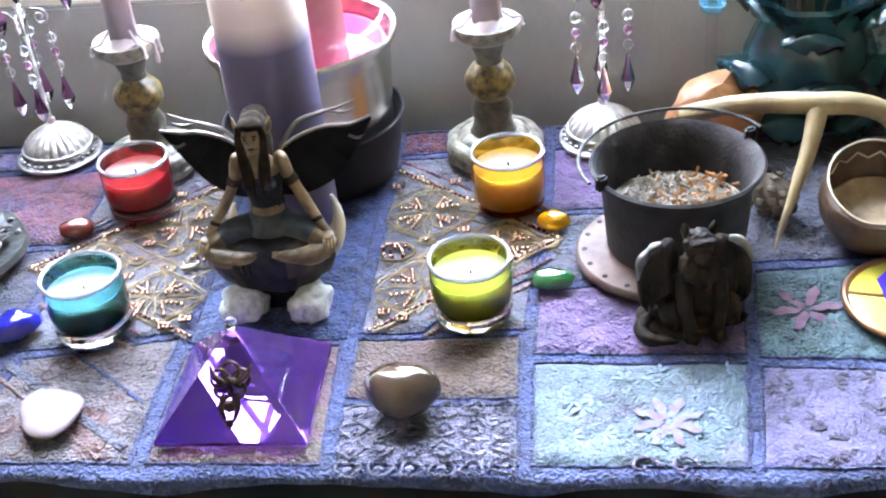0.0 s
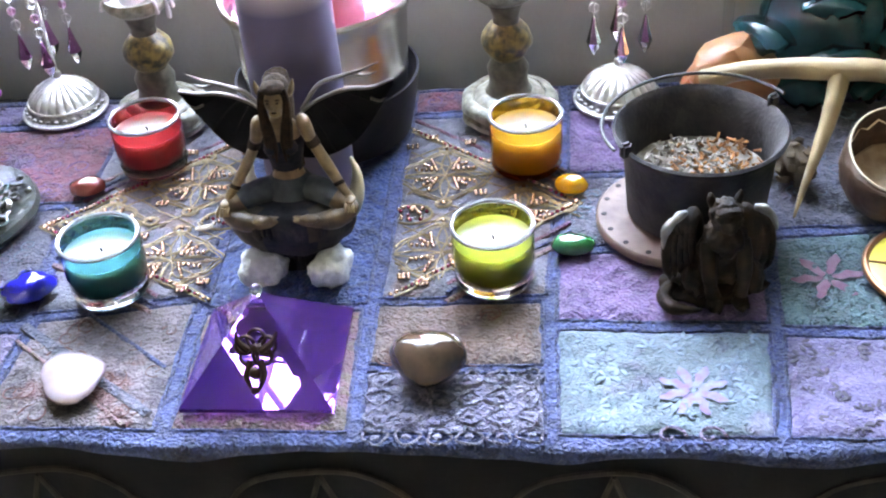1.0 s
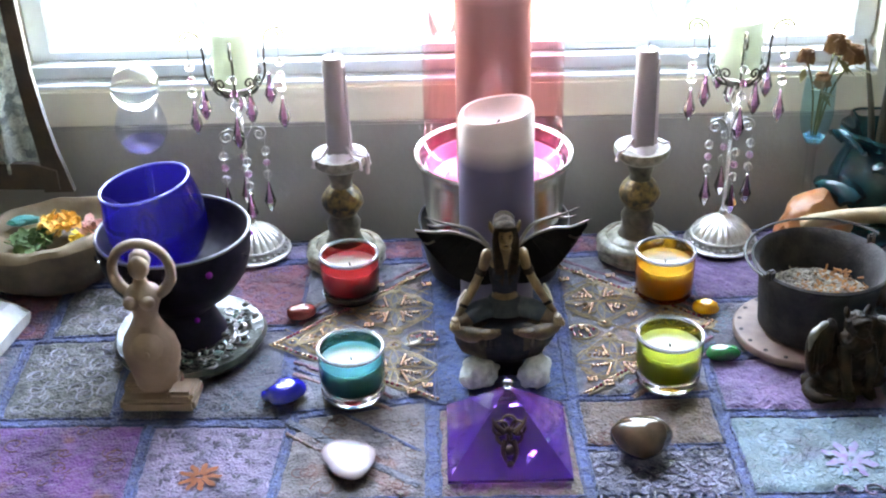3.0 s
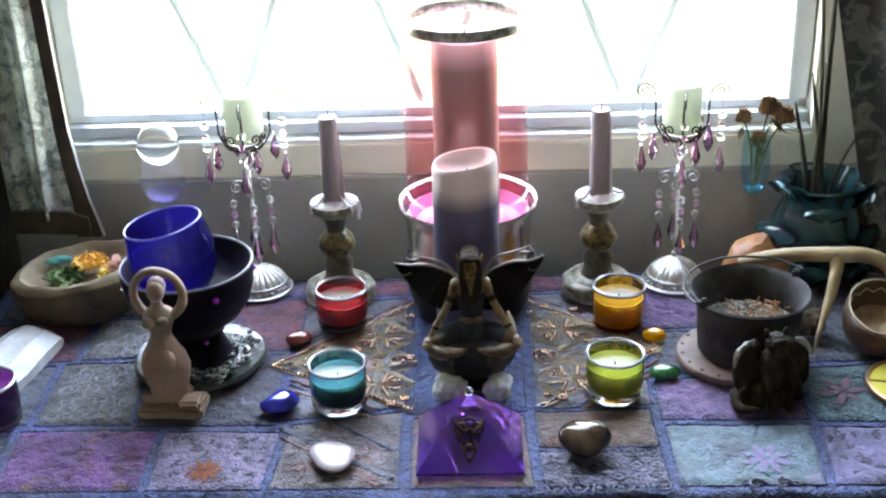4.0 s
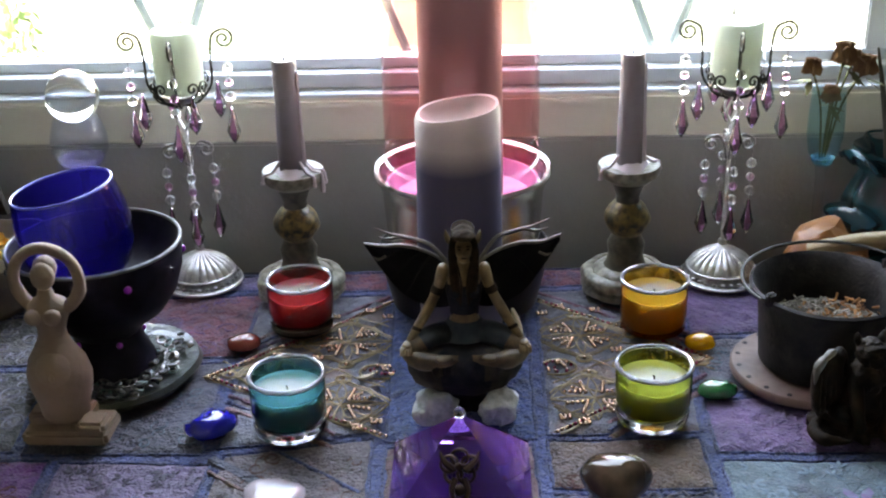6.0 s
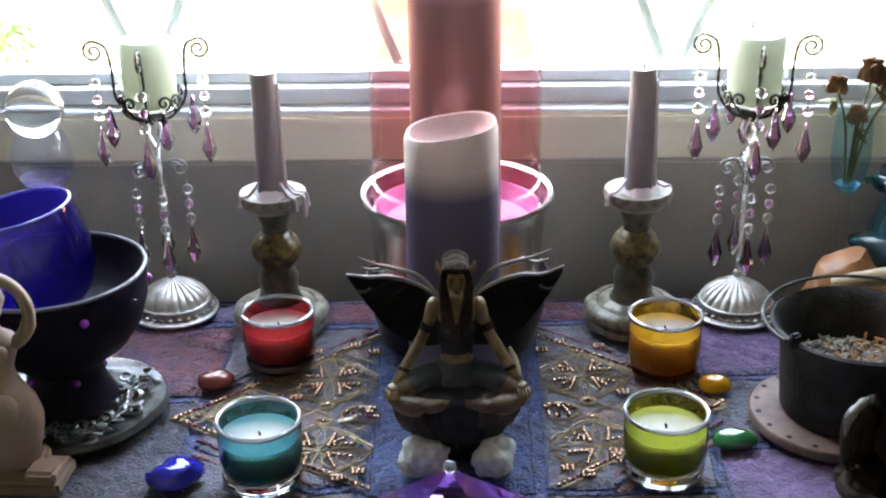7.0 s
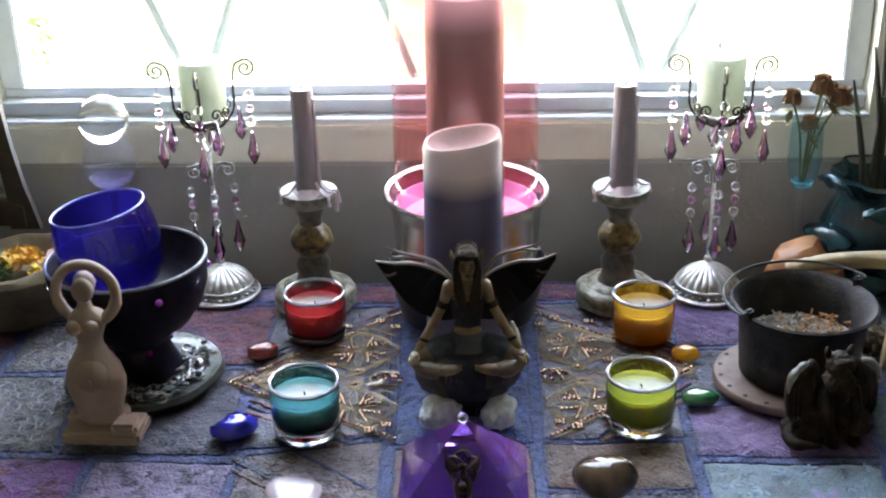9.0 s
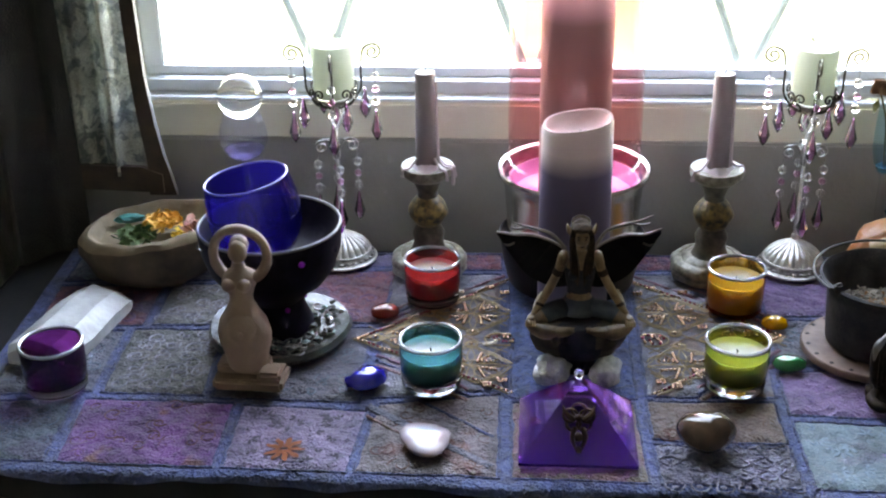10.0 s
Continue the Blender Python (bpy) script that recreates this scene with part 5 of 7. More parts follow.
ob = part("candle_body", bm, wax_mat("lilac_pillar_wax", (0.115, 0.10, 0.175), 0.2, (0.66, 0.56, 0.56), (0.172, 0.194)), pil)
bm = bmesh.new()
tube(bm, [(0, 0, 0.200), (0.001, 0, 0.206), (0.003, 0, 0.2085)], 0.0009, 6)
part("wick", bm, M["wick"], ob)

# ivory crescent behind the figurine
bm = bmesh.new()
cres = [(0.040 * math.cos(a), 0.004 * math.sin(2 * a), 0.046 + 0.038 * math.sin(a)) for a in [math.pi * (0.86 + 1.28 * k / 20) for k in range(21)]]
tube(bm, cres, [0.0015 + 0.0115 * math.sin(math.pi * k / 20) for k in range(21)], 12, flat=0.75)
single("ivory_crescent", bm, M["ivory"], "curved ivory shell horn behind the winged figurine", "ornament", pose(0.000, 0.0645, 0.0012))


# ---- winged figurine on white crystals ----
def mirror(p, s):
    return (p[0] * s, p[1], p[2])


bm = bmesh.new()
SKIN, HAIR, DRESS, WING, EDGE, LEG, SHORTS, ROBE = range(8)
# plinth that flares into the folded skirt under the crossed legs
spin(bm, [(0, 0), (0.0165, 0), (0.0160, 0.005), (0.0140, 0.010), (0.0165, 0.0130), (0.0290, 0.0160), (0.0390, 0.0210), (0.0440, 0.0285), (0.0440, 0.0385), (0.0400, 0.0455), (0.0280, 0.0490), (0, 0.0500)], 40, Matrix.Translation((0, -0.004, 0)) @ Matrix.Diagonal((1, 0.66, 1, 1)), DRESS, wobble=lambda a, z: 1 + 0.035 * math.sin(9 * a + z * 90) + 0.03 * math.sin(4 * a))
for k in range(11):
    w = -0.020 + 0.004 * k
    tube(bm, smooth([(w * 1.0, -0.0270, 0.042), (w * 1.15, -0.0285, 0.034), (w * 0.85, -0.0215, 0.024), (w * 0.62, -0.0150, 0.012), (w * 0.62, -0.0140, 0.001)], 4), [0.0028 + 0.0008 * math.sin(k * 2.3 + j * 0.5) for j in range(17)], 7, DRESS)
for f in bm.faces:
    c = f.calc_center_median()
    if c.z > 0.0135 and abs(c.x) > 0.017 + 0.004 * noise.noise(c * 150):
        f.material_index = ROBE
# hips, waist and bodice
spin(bm, [(0, 0.044), (0.0200, 0.046), (0.0205, 0.054), (0.0165, 0.062), (0.0128, 0.068)], 28, Matrix.Translation((0, 0.002, 0)) @ Matrix.Diagonal((1, 0.80, 1, 1)), SHORTS)
spin(bm, [(0.0124, 0.066), (0.0112, 0.071), (0.0118, 0.075)], 28, Matrix.Translation((0, 0.002, 0)) @ Matrix.Diagonal((1, 0.80, 1, 1)), SKIN)
spin(bm, [(0.0120, 0.073), (0.0124, 0.078), (0.0150, 0.087), (0.0172, 0.095), (0.0165, 0.101), (0.0120, 0.103), (0, 0.103)], 28, Matrix.Translation((0, 0.002, 0)) @ Matrix.Diagonal((1, 0.74, 1, 1)), DRESS, wobble=lambda a, z: 1 + 0.02 * math.sin(11 * a))
spin(bm, [(0.0150, 0.099), (0.0165, 0.105), (0.0150, 0.111), (0.0085, 0.116), (0.0052, 0.119), (0.0050, 0.128), (0, 0.129)], 28, Matrix.Translation((0, 0.002, 0)) @ Matrix.Diagonal((1, 0.62, 1, 1)), SKIN)
# head: face, brow, nose, mouth and a smooth cap of hair
ball(bm, (0, -0.0015, 0.1365), (0.0098, 0.0112, 0.0140), SKIN, 3)
ball(bm, (0, -0.0060, 0.1255), (0.0058, 0.0058, 0.0052), SKIN, 3)
ball(bm, (0, -0.0126, 0.1345), (0.0013, 0.0018, 0.0030), SKIN, 2)
ball(bm, (0, -0.0112, 0.1282), (0.0026, 0.0012, 0.0009), HAIR, 2)
ball(bm, (0, 0.0035, 0.1425), (0.0124, 0.0130, 0.0138), HAIR, 3)
ball(bm, (0, -0.0040, 0.1495), (0.0106, 0.0080, 0.0062), HAIR, 3)
tube(bm, smooth([(0, 0.010, 0.150), (0, 0.0150, 0.13), (0, 0.0145, 0.10), (0, 0.0140, 0.066)], 5), [0.0115] * 8 + [0.0105] * 8, 10, HAIR)
for s in (-1, 1):
    lean = 1.0 if s < 0 else 0.9
    # long locks that frame the face and fall over the chest
    for q, (dx, dz) in enumerate(((0.0, 0.0), (0.0030, 0.006), (-0.0026, -0.004))):
        tube(bm, smooth([mirror((0.0085 + dx * 0.4, -0.0055, 0.1490), s), mirror((0.0108 + dx * 0.4, -0.0070, 0.1370), s), mirror((0.0100 + dx * 0.6, -0.0090, 0.1230), s), mirror((0.0072 + dx, -0.0118, 0.108), s), mirror((0.0064 + dx, -0.0132, 0.092 + dz * lean), s)], 5), [0.0022] * 6 + [0.0026] * 6 + [0.0030] * 5 + [0.0026, 0.0020, 0.0012, 0.0006], 7, HAIR)
    tube(bm, [mirror((0.0110, 0.0005, 0.1375), s), mirror((0.0142, 0.0005, 0.1425), s), mirror((0.0156, 0.0015, 0.1475), s), mirror((0.0164, 0.0025, 0.1525), s)], [0.0026, 0.0030, 0.0022, 0.0004], 8, SKIN)
    ball(bm, mirror((0.0038, -0.0112, 0.1385), s), (0.0019, 0.0011, 0.0009), HAIR, 2)
    ball(bm, mirror((0.0036, -0.0108, 0.1412), s), (0.0028, 0.0010, 0.0007), HAIR, 2)
    ball(bm, mirror((0.0078, -0.0095, 0.0985), s), (0.0072, 0.0058, 0.0058), DRESS, 2)
    ball(bm, mirror((0.0195, 0.002, 0.1115), s), (0.0062, 0.0060, 0.0060), SKIN, 3)
    arm = smooth([mirror((0.0200, 0.002, 0.1115), s), mirror((0.0238, 0.002, 0.0985), s), mirror((0.0290, 0.000, 0.0835), s), mirror((0.0365, -0.007, 0.0680), s), mirror((0.0425, -0.014, 0.0560), s)], 5)
    tube(bm, arm, [0.0060, 0.0060, 0.0059, 0.0057, 0.0054, 0.0051, 0.0049, 0.0048, 0.0047, 0.0046, 0.0047, 0.0049, 0.0048, 0.0046, 0.0044, 0.0042, 0.0040, 0.0038, 0.0036, 0.0034, 0.0033], 10, SKIN)
    for c0, c1, rr in ((5, 7, 0.0061), (16, 17, 0.0044)):
        tube(bm, [arm[c0], arm[c1]], [rr, rr * 0.97], 12, HAIR)
    ball(bm, mirror((0.0440, -0.0165, 0.0528), s), (0.0046, 0.0058, 0.0032), SKIN, 2)
    for w in range(4):
        tube(bm, smooth([mirror((0.0415 + 0.0022 * w, -0.0190, 0.0528), s), mirror((0.0420 + 0.0024 * w, -0.0235, 0.0505), s), mirror((0.0418 + 0.0024 * w, -0.0258, 0.0465), s)], 3), 0.0012, 6, SKIN)
    # thigh, knee, shin and foot of the crossed legs
    thigh = smooth([mirror((0.0100, 0.002, 0.0525), s), mirror((0.0240, -0.006, 0.0545), s), mirror((0.0360, -0.012, 0.0505), s), mirror((0.0430, -0.0155, 0.0455), s)], 5)
    tube(bm, thigh[:10], [0.0118 - 0.0002 * q for q in range(10)], 12, SHORTS)
    tube(bm, thigh[8:], [0.0100, 0.0098, 0.0096, 0.0094, 0.0090, 0.0086, 0.0080, 0.0070][:len(thigh) - 8], 12, LEG)
    ball(bm, mirror((0.0425, -0.0165, 0.0440), s), (0.0076, 0.0078, 0.0082), LEG, 3)
    tube(bm, smooth([mirror((0.0420, -0.0180, 0.0420), s), mirror((0.0300, -0.0245, 0.0405), s), mirror((0.0150, -0.0275, 0.0415), s), mirror((0.0040, -0.0270, 0.0430), s)], 5), [0.0072, 0.0074, 0.0076, 0.0076, 0.0074, 0.0070, 0.0066, 0.0062, 0.0058, 0.0054, 0.0050, 0.0048, 0.0046, 0.0044, 0.0042, 0.0036], 10, LEG)
    ball(bm, mirror((0.0165, -0.0300, 0.0445), s), (0.0078, 0.0048, 0.0042), LEG, 2)
    # wing: a leaf-shaped sheet with thickness and a raised front edge
    top = smooth([mirror((0.008, 0.014, 0.112), s), mirror((0.024, 0.024, 0.120), s), mirror((0.044, 0.030, 0.1245), s), mirror((0.061, 0.033, 0.1235), s), mirror((0.077, 0.035, 0.1285 if s > 0 else 0.1250), s)], 6)
    low = smooth([mirror((0.007, 0.014, 0.080), s), mirror((0.024, 0.024, 0.074), s), mirror((0.046, 0.030, 0.082), s), mirror((0.062, 0.033, 0.101), s), mirror((0.0765, 0.035, 0.1235), s)], 6)
    fr, bk = [], []
    for a, b in zip(top, low):
        fr.append([bm.verts.new(a.lerp(b, q / 5) + Vector((0, -0.0012 + 0.003 * math.sin(math.pi * q / 5), 0))) for q in range(6)])
        bk.append([bm.verts.new(a.lerp(b, q / 5) + Vector((0, 0.0012 + 0.003 * math.sin(math.pi * q / 5), 0))) for q in range(6)])
    for L in (fr, bk):
        for a, b in zip(L, L[1:]):
            for q in range(5):
                bm.faces.new((a[q], a[q + 1], b[q + 1], b[q])).material_index = WING
    for a, b, c, d in zip(fr, fr[1:], bk, bk[1:]):
        bm.faces.new((a[0], b[0], d[0], c[0])).material_index = WING
        bm.faces.new((a[5], b[5], d[5], c[5])).material_index = WING
    tube(bm, [p + Vector((0, -0.001, 0.0004)) for p in top], [0.0008 + 0.0007 * math.sin(math.pi * k / 24) for k in range(25)], 6, EDGE)
    # feather strands above the membrane, their silvery highlight put into the edge colour
    lift = 0.004 if s > 0 else 0.0
    tube(bm, smooth([mirror((0.013, 0.018, 0.116), s), mirror((0.026, 0.024, 0.128 + lift), s), mirror((0.044, 0.030, 0.1315 + lift), s), mirror((0.056, 0.033, 0.1335 + lift), s), mirror((0.068, 0.034, 0.1385 + lift), s)], 6), [0.0016] * 12 + [0.0015, 0.0014, 0.0013, 0.0012, 0.0012, 0.0011, 0.001, 0.001, 0.0009, 0.0008, 0.0006, 0.0005, 0.0004], 6, EDGE)
    tube(bm, smooth([mirror((0.048, 0.031, 0.1320 + lift), s), mirror((0.058, 0.033, 0.1290 + lift), s), mirror((0.066, 0.034, 0.1310 + lift), s)], 5), [0.0012] * 6 + [0.001, 0.0009, 0.0007, 0.0005, 0.0003], 6, EDGE)
    tube(bm, smooth([mirror((0.060, 0.032, 0.1150), s), mirror((0.066, 0.033, 0.1120), s), mirror((0.071, 0.034, 0.1140), s)], 5), [0.0010] * 6 + [0.0009, 0.0008, 0.0006, 0.0004, 0.0003], 6, EDGE)
    for w in range(4):
        a, b = top[int(24 * (0.15 + 0.1 * w))], low[min(24, int(24 * (0.35 + 0.17 * w)))]
        tube(bm, smooth([a + Vector((0, -0.001, 0)), a.lerp(b, 0.5) + Vector((0, -0.0002, 0.002)), b + Vector((0, -0.001, 0))], 5), 0.0008, 5, WING)
# proportions of the seated body: raised legs, narrow shoulders, small head
LEVELS = [(0.0, 0.0), (0.018, 0.022), (0.040, 0.0530), (0.055, 0.0640), (0.070, 0.0770), (0.1115, 0.1145), (0.121, 0.1260), (0.160, 0.1545)]
WIDTHS = [(0.0, 1.0), (0.055, 1.0), (0.075, 0.92), (0.100, 0.80), (0.160, 0.80)]


def level(table, z):
    for (a0, b0), (a1, b1) in zip(table, table[1:]):
        if z <= a1:
            return b0 + (b1 - b0) * (z - a0) / (a1 - a0)
    return table[-1][1]


for v in {v for f in bm.faces if f.material_index not in (WING, EDGE) for v in f.verts}:
    v.co.x *= level(WIDTHS, v.co.z)
    v.co.z = level(LEVELS, max(0.0, v.co.z))
single("winged_figurine", bm, [M["skin"], M["hair"], M["dress"], M["wing"], M["wing_edge"], M["leg"], M["shorts"], M["robe"]], "painted resin figurine seated cross-legged with black wings", "figurine", pose(-0.003, 0.030, 0.0005), angle=60)


def rock(name, c, r, material, label, category, rough=0.35, rot=0.0, seed=0, flat=True, group="", sub=3, angle=20):
    bm = bmesh.new()
    ball(bm, (0, 0, 0), 1.0, 0, sub)
    for v in bm.verts:
        k = 1 + rough * noise.noise(Vector(v.co) * 1.6 + Vector((seed * 3.1, 0, 0))) + rough * 0.4 * noise.noise(Vector(v.co) * 4 + Vector((seed, 5, 0)))
        v.co = Vector((v.co.x * r[0] * k, v.co.y * r[1] * k, max(v.co.z * r[2] * k, -0.72 * r[2]) + 0.72 * r[2]))
    return single(name, bm, material, label, category, pose(c[0], c[1], c[2] if len(c) > 2 else 0.0, 0, 0, rot), group, angle=angle)


rock("quartz_chunk", (-0.0275, 0.006), (0.0180, 0.013, 0.0155), M["white_crystal"], "rough white crystal chunk at the figurine's foot", "crystal", 0.28, 10, 3, group="white crystal chunks", angle=50, sub=4)
rock("quartz_chunk", (0.0225, 0.004), (0.0180, 0.013, 0.0155), M["white_crystal"], "rough white crystal chunk at the figurine's foot", "crystal", 0.28, 60, 8, group="white crystal chunks", angle=50, sub=4)

# ---- purple glass pyramid ----
pyr = thing("glass_pyramid", "purple glass pyramid with a bronze charm and clear tip", "ornament", pose(-0.010, -0.083, 0.0015, 0, 0, -2))
bm = bmesh.new()
h, b0 = 0.057, 0.0500
lo = [bm.verts.new((sx * b0, sy * b0, 0)) for sx, sy in ((-1, -1), (1, -1), (1, 1), (-1, 1))]
mid = [bm.verts.new((sx * b0, sy * b0, 0.003)) for sx, sy in ((-1, -1), (1, -1), (1, 1), (-1, 1))]
tp = [bm.verts.new((sx * 0.0015, sy * 0.0015, h)) for sx, sy in ((-1, -1), (1, -1), (1, 1), (-1, 1))]
for A, B in ((lo, mid), (mid, tp)):
    for k in range(4):
        bm.faces.new((A[k], A[(k + 1) % 4], B[(k + 1) % 4], B[k]))
bm.faces.new(lo[::-1])
bm.faces.new(tp)
part("pyramid_body", bm, M["purple_glass"], pyr, "", 10)
bm = bmesh.new()
ball(bm, (0, 0, h + 0.0035), 0.0042, 0, 3)
part("tip_ball", bm, M["crystal"], pyr, "small clear glass ball")
bm = bmesh.new()
slope = math.atan2(h, b0)
face = Matrix.Translation((0, -b0 * 0.52, h * 0.48 + 0.0012)) @ Matrix.Rotation(slope, 4, 'X')
for k in range(5):
    a = math.pi / 2 + k * 2 * math.pi / 5
    c = Vector((0.0075 * math.cos(a), 0.0065 * math.sin(a) + 0.004, 0.0005))
    tube(bm, [face @ (c + Vector((0.0058 * math.cos(t), 0.0055 * math.sin(t), 0.0006 * math.sin(2 * t)))) for t in [2 * math.pi * j / 20 for j in range(20)]], 0.0013, 8, closed=True)
ball(bm, face @ Vector((0, 0.004, 0.0010)), (0.004, 0.003, 0.003), 0, 3, None, 0.3, 200)
for w in (-1, 1):
    tube(bm, smooth([face @ Vector((w * 0.004, 0.002, 0.001)), face @ Vector((w * 0.011, 0.008, 0.002)), face @ Vector((w * 0.0135, 0.0145, 0.0015))], 4), [0.0026, 0.0026, 0.0024, 0.0022, 0.002, 0.0018, 0.0014, 0.001, 0.0006], 7)
    tube(bm, smooth([face @ Vector((w * 0.003, -0.004, 0.001)), face @ Vector((w * 0.0055, -0.013, 0.0015)), face @ Vector((w * 0.0025, -0.022, 0.001))], 4), [0.0024] * 5 + [0.0020, 0.0018, 0.0015, 0.001], 7)
ball(bm, face @ Vector((0, -0.012, 0.0008)), (0.0045, 0.0035, 0.0045), 0, 2, None, 0.3, 200)
ball(bm, face @ Vector((0, -0.023, 0.0006)), (0.0032, 0.0024, 0.0034), 0, 2)
part("charm", bm, M["bronze"], pyr, "dark bronze knot charm")


# ---- stones on the cloth ----
def heart(name, c, w, d, h, material, label, rot, notch=0.20):
    bm = bmesh.new()
    ball(bm, (0, 0, 0), 1.0, 0, 4)
    for v in bm.verts:
        x, y, z = v.co
        y2 = y + notch * abs(x) ** 0.9 * (1 if y > -0.2 else 0.6) - 0.28
        taper = 1.0 - 0.30 * max(0.0, -y)
        v.co = Vector((x * w / 2 * taper * 1.02, y2 * d / 2, z * h / 2 * (1 - 0.12 * max(0, -y)) + h / 2))
    return single(name, bm, material, label, "heart stone", pose(c[0], c[1], 0.0, 0, 0, rot), angle=180)


heart("heart_stone", (0.098, -0.098), 0.050, 0.042, 0.034, M["smoky"], "polished brown heart-shaped stone on the brocade patch", -6)
heart("rose_quartz_heart", (-0.144, -0.101), 0.052, 0.042, 0.012, M["quartz"], "pale rose quartz heart lying on the taupe patch", 118, 0.22)
rock("tumbled_stone", (-0.194, 0.129), (0.0155, 0.0105, 0.0075), M["red_stone"], "flat oval red jasper stone beside the red votive", "stone", 0.12, 10, 1, angle=180, group="tumbled stones")
rock("tumbled_stone", (0.199, 0.108), (0.0135, 0.0095, 0.0075), M["amber"], "glossy amber yellow glass stone", "stone", 0.12, -8, 2, angle=180, group="tumbled stones")
rock("tumbled_stone", (0.197, 0.029), (0.0165, 0.0105, 0.0080), M["emerald"], "glossy emerald green glass stone beside the lime votive", "stone", 0.10, -4, 3, angle=180, group="tumbled stones")
rock("tumbled_stone", (-0.200, -0.006), (0.0200, 0.0135, 0.0105), M["lapis"], "bright cobalt blue tumbled stone", "stone", 0.30, 25, 4, angle=180, group="tumbled stones")
bm = bmesh.new()
ball(bm, (0, 0, 0.0016), (0.0075, 0.0028, 0.0016), 0, 2)
tube(bm, [(-0.003, 0, 0.002), (-0.0035, 0.002, 0.006)], [0.0012, 0.0006], 6)
tube(bm, [(0.004, 0, 0.002), (0.0085, 0.001, 0.0035)], [0.0014, 0.0006], 6)
single("shell_chip", bm, M["ivory"], "tiny white shell charm lying among the beads", "charm", pose(-0.086, 0.071, 0.0, 0, 0, 15))

# ---- chalice bowl, blue cup, charm plate ----
bm = bmesh.new()
spin(bm, [(0, 0), (0.064, 0.0), (0.069, 0.003), (0.0715, 0.008), (0.069, 0.0125), (0.062, 0.0105), (0.05, 0.0095), (0, 0.0095)], 64, wobble=lambda a, z: 1 + 0.015 * math.sin(3 * a) + 0.01 * math.sin(7 * a + 1))
single("shell_plate", bm, M["abalone"], "iridescent grey shell plate under the dark bowl", "plate", pose(-0.296, 0.090, 0.0005))
bowl = thing("chalice_bowl", "dark glazed footed bowl set with violet gems", "bowl", pose(-0.298, 0.090, 0.0103))
bm = bmesh.new()
spin(bm, [(0, 0), (0.036, 0), (0.038, 0.004), (0.034, 0.012), (0.029, 0.024), (0.028, 0.034), (0.036, 0.043), (0.051, 0.054), (0.0615, 0.069), (0.0675, 0.088), (0.0695, 0.110), (0.0680, 0.1125), (0.0655, 0.110), (0.060, 0.095), (0.048, 0.083), (0.030, 0.0795), (0, 0.0785)], 64)
part("bowl_body", bm, M["chalice"], bowl)
bm = bmesh.new()
tube(bm, [(0.0683 * math.cos(a), 0.0683 * math.sin(a), 0.1122) for a in [2 * math.pi * k / 64 for k in range(64)]], 0.0016, 8, closed=True)
part("bowl_rim", bm, mat("grey_bowl_rim", (0.15, 0.15, 0.16), 0.45, color2=(0.08, 0.08, 0.09), scale=90), bowl, "grey rim lighter than the bowl")
for k in range(10):
    a = 2 * math.pi * k / 10 - 0.35
    bm = bmesh.new()
    ball(bm, (0.0682 * math.cos(a), 0.0682 * math.sin(a), 0.096), 0.0034, 0, 2)
    part("gem", bm, M["gem"] if k % 2 else M["crystal"], bowl, "violet gem" if k % 2 else "clear gem")
for k in range(5):
    a = 2 * math.pi * k / 5 - 1.0
    bm = bmesh.new()
    ball(bm, (0.0285 * math.cos(a), 0.0285 * math.sin(a), 0.030), 0.0028, 0, 2)
    part("gem", bm, M["gem"], bowl, "violet gem")
cup = thing("cobalt_cup", "cobalt blue glass cup tilted inside the dark bowl", "cup", pose(-0.305, 0.092, 0.0905, 0, -9, 0))
bm = bmesh.new()
spin(bm, [(0, 0.0), (0.027, 0.001), (0.036, 0.010), (0.0435, 0.026), (0.0455, 0.042), (0.0445, 0.058), (0.0405, 0.079)], 64)
part("cup_wall", bm, M["blue_cup"], cup)
bm = bmesh.new()
tube(bm, [(0.0398 * math.cos(a), 0.0398 * math.sin(a), 0.0792) for a in [2 * math.pi * k / 64 for k in range(64)]], 0.0011, 8, closed=True)
part("cup_rim", bm, mat("pale_blue_rim", (0.13, 0.145, 0.52), 0.15, color2=(0.20, 0.22, 0.60), scale=50), cup, "pale blue rim")
# chain of charms
BLACKENED = mat("blackened_charm", (0.030, 0.030, 0.028), 0.3, 0.8, color2=(0.09, 0.09, 0.086), scale=200)
CHARM = [M["dark_silver"], BLACKENED, BLACKENED, BLACKENED, mat("pearl_charm", (0.10, 0.22, 0.21), 0.15, color2=(0.34, 0.36, 0.34), scale=120, coat=0.8)]
chain = thing("charm_bracelet", "tarnished silver chain with charms lying on the shell plate", "bracelet", pose(-0.296, 0.090, 0.0135))
rnd = random.Random(7)
path = smooth([(-0.02, -0.052, 0), (0.005, -0.046, 0.001), (0.022, -0.050, 0), (0.036, -0.034, 0.001), (0.045, -0.012, 0), (0.043, 0.012, 0.001), (0.050, 0.028, 0)], 7)
for i, p in enumerate(path):
    d = (path[min(i + 1, len(path) - 1)] - path[max(i - 1, 0)]).normalized()
    s = Vector((-d.y, d.x, 0)) if i % 2 else Vector((0, 0, 1))
    bm = bmesh.new()
    tube(bm, [p + Vector((0, 0, 0.0012)) + d * 0.0032 * math.cos(a) + s * 0.0020 * math.sin(a) for a in [2 * math.pi * k / 10 for k in range(10)]], 0.0007, 5, closed=True)
    part("chain_link", bm, M["dark_silver"], chain)
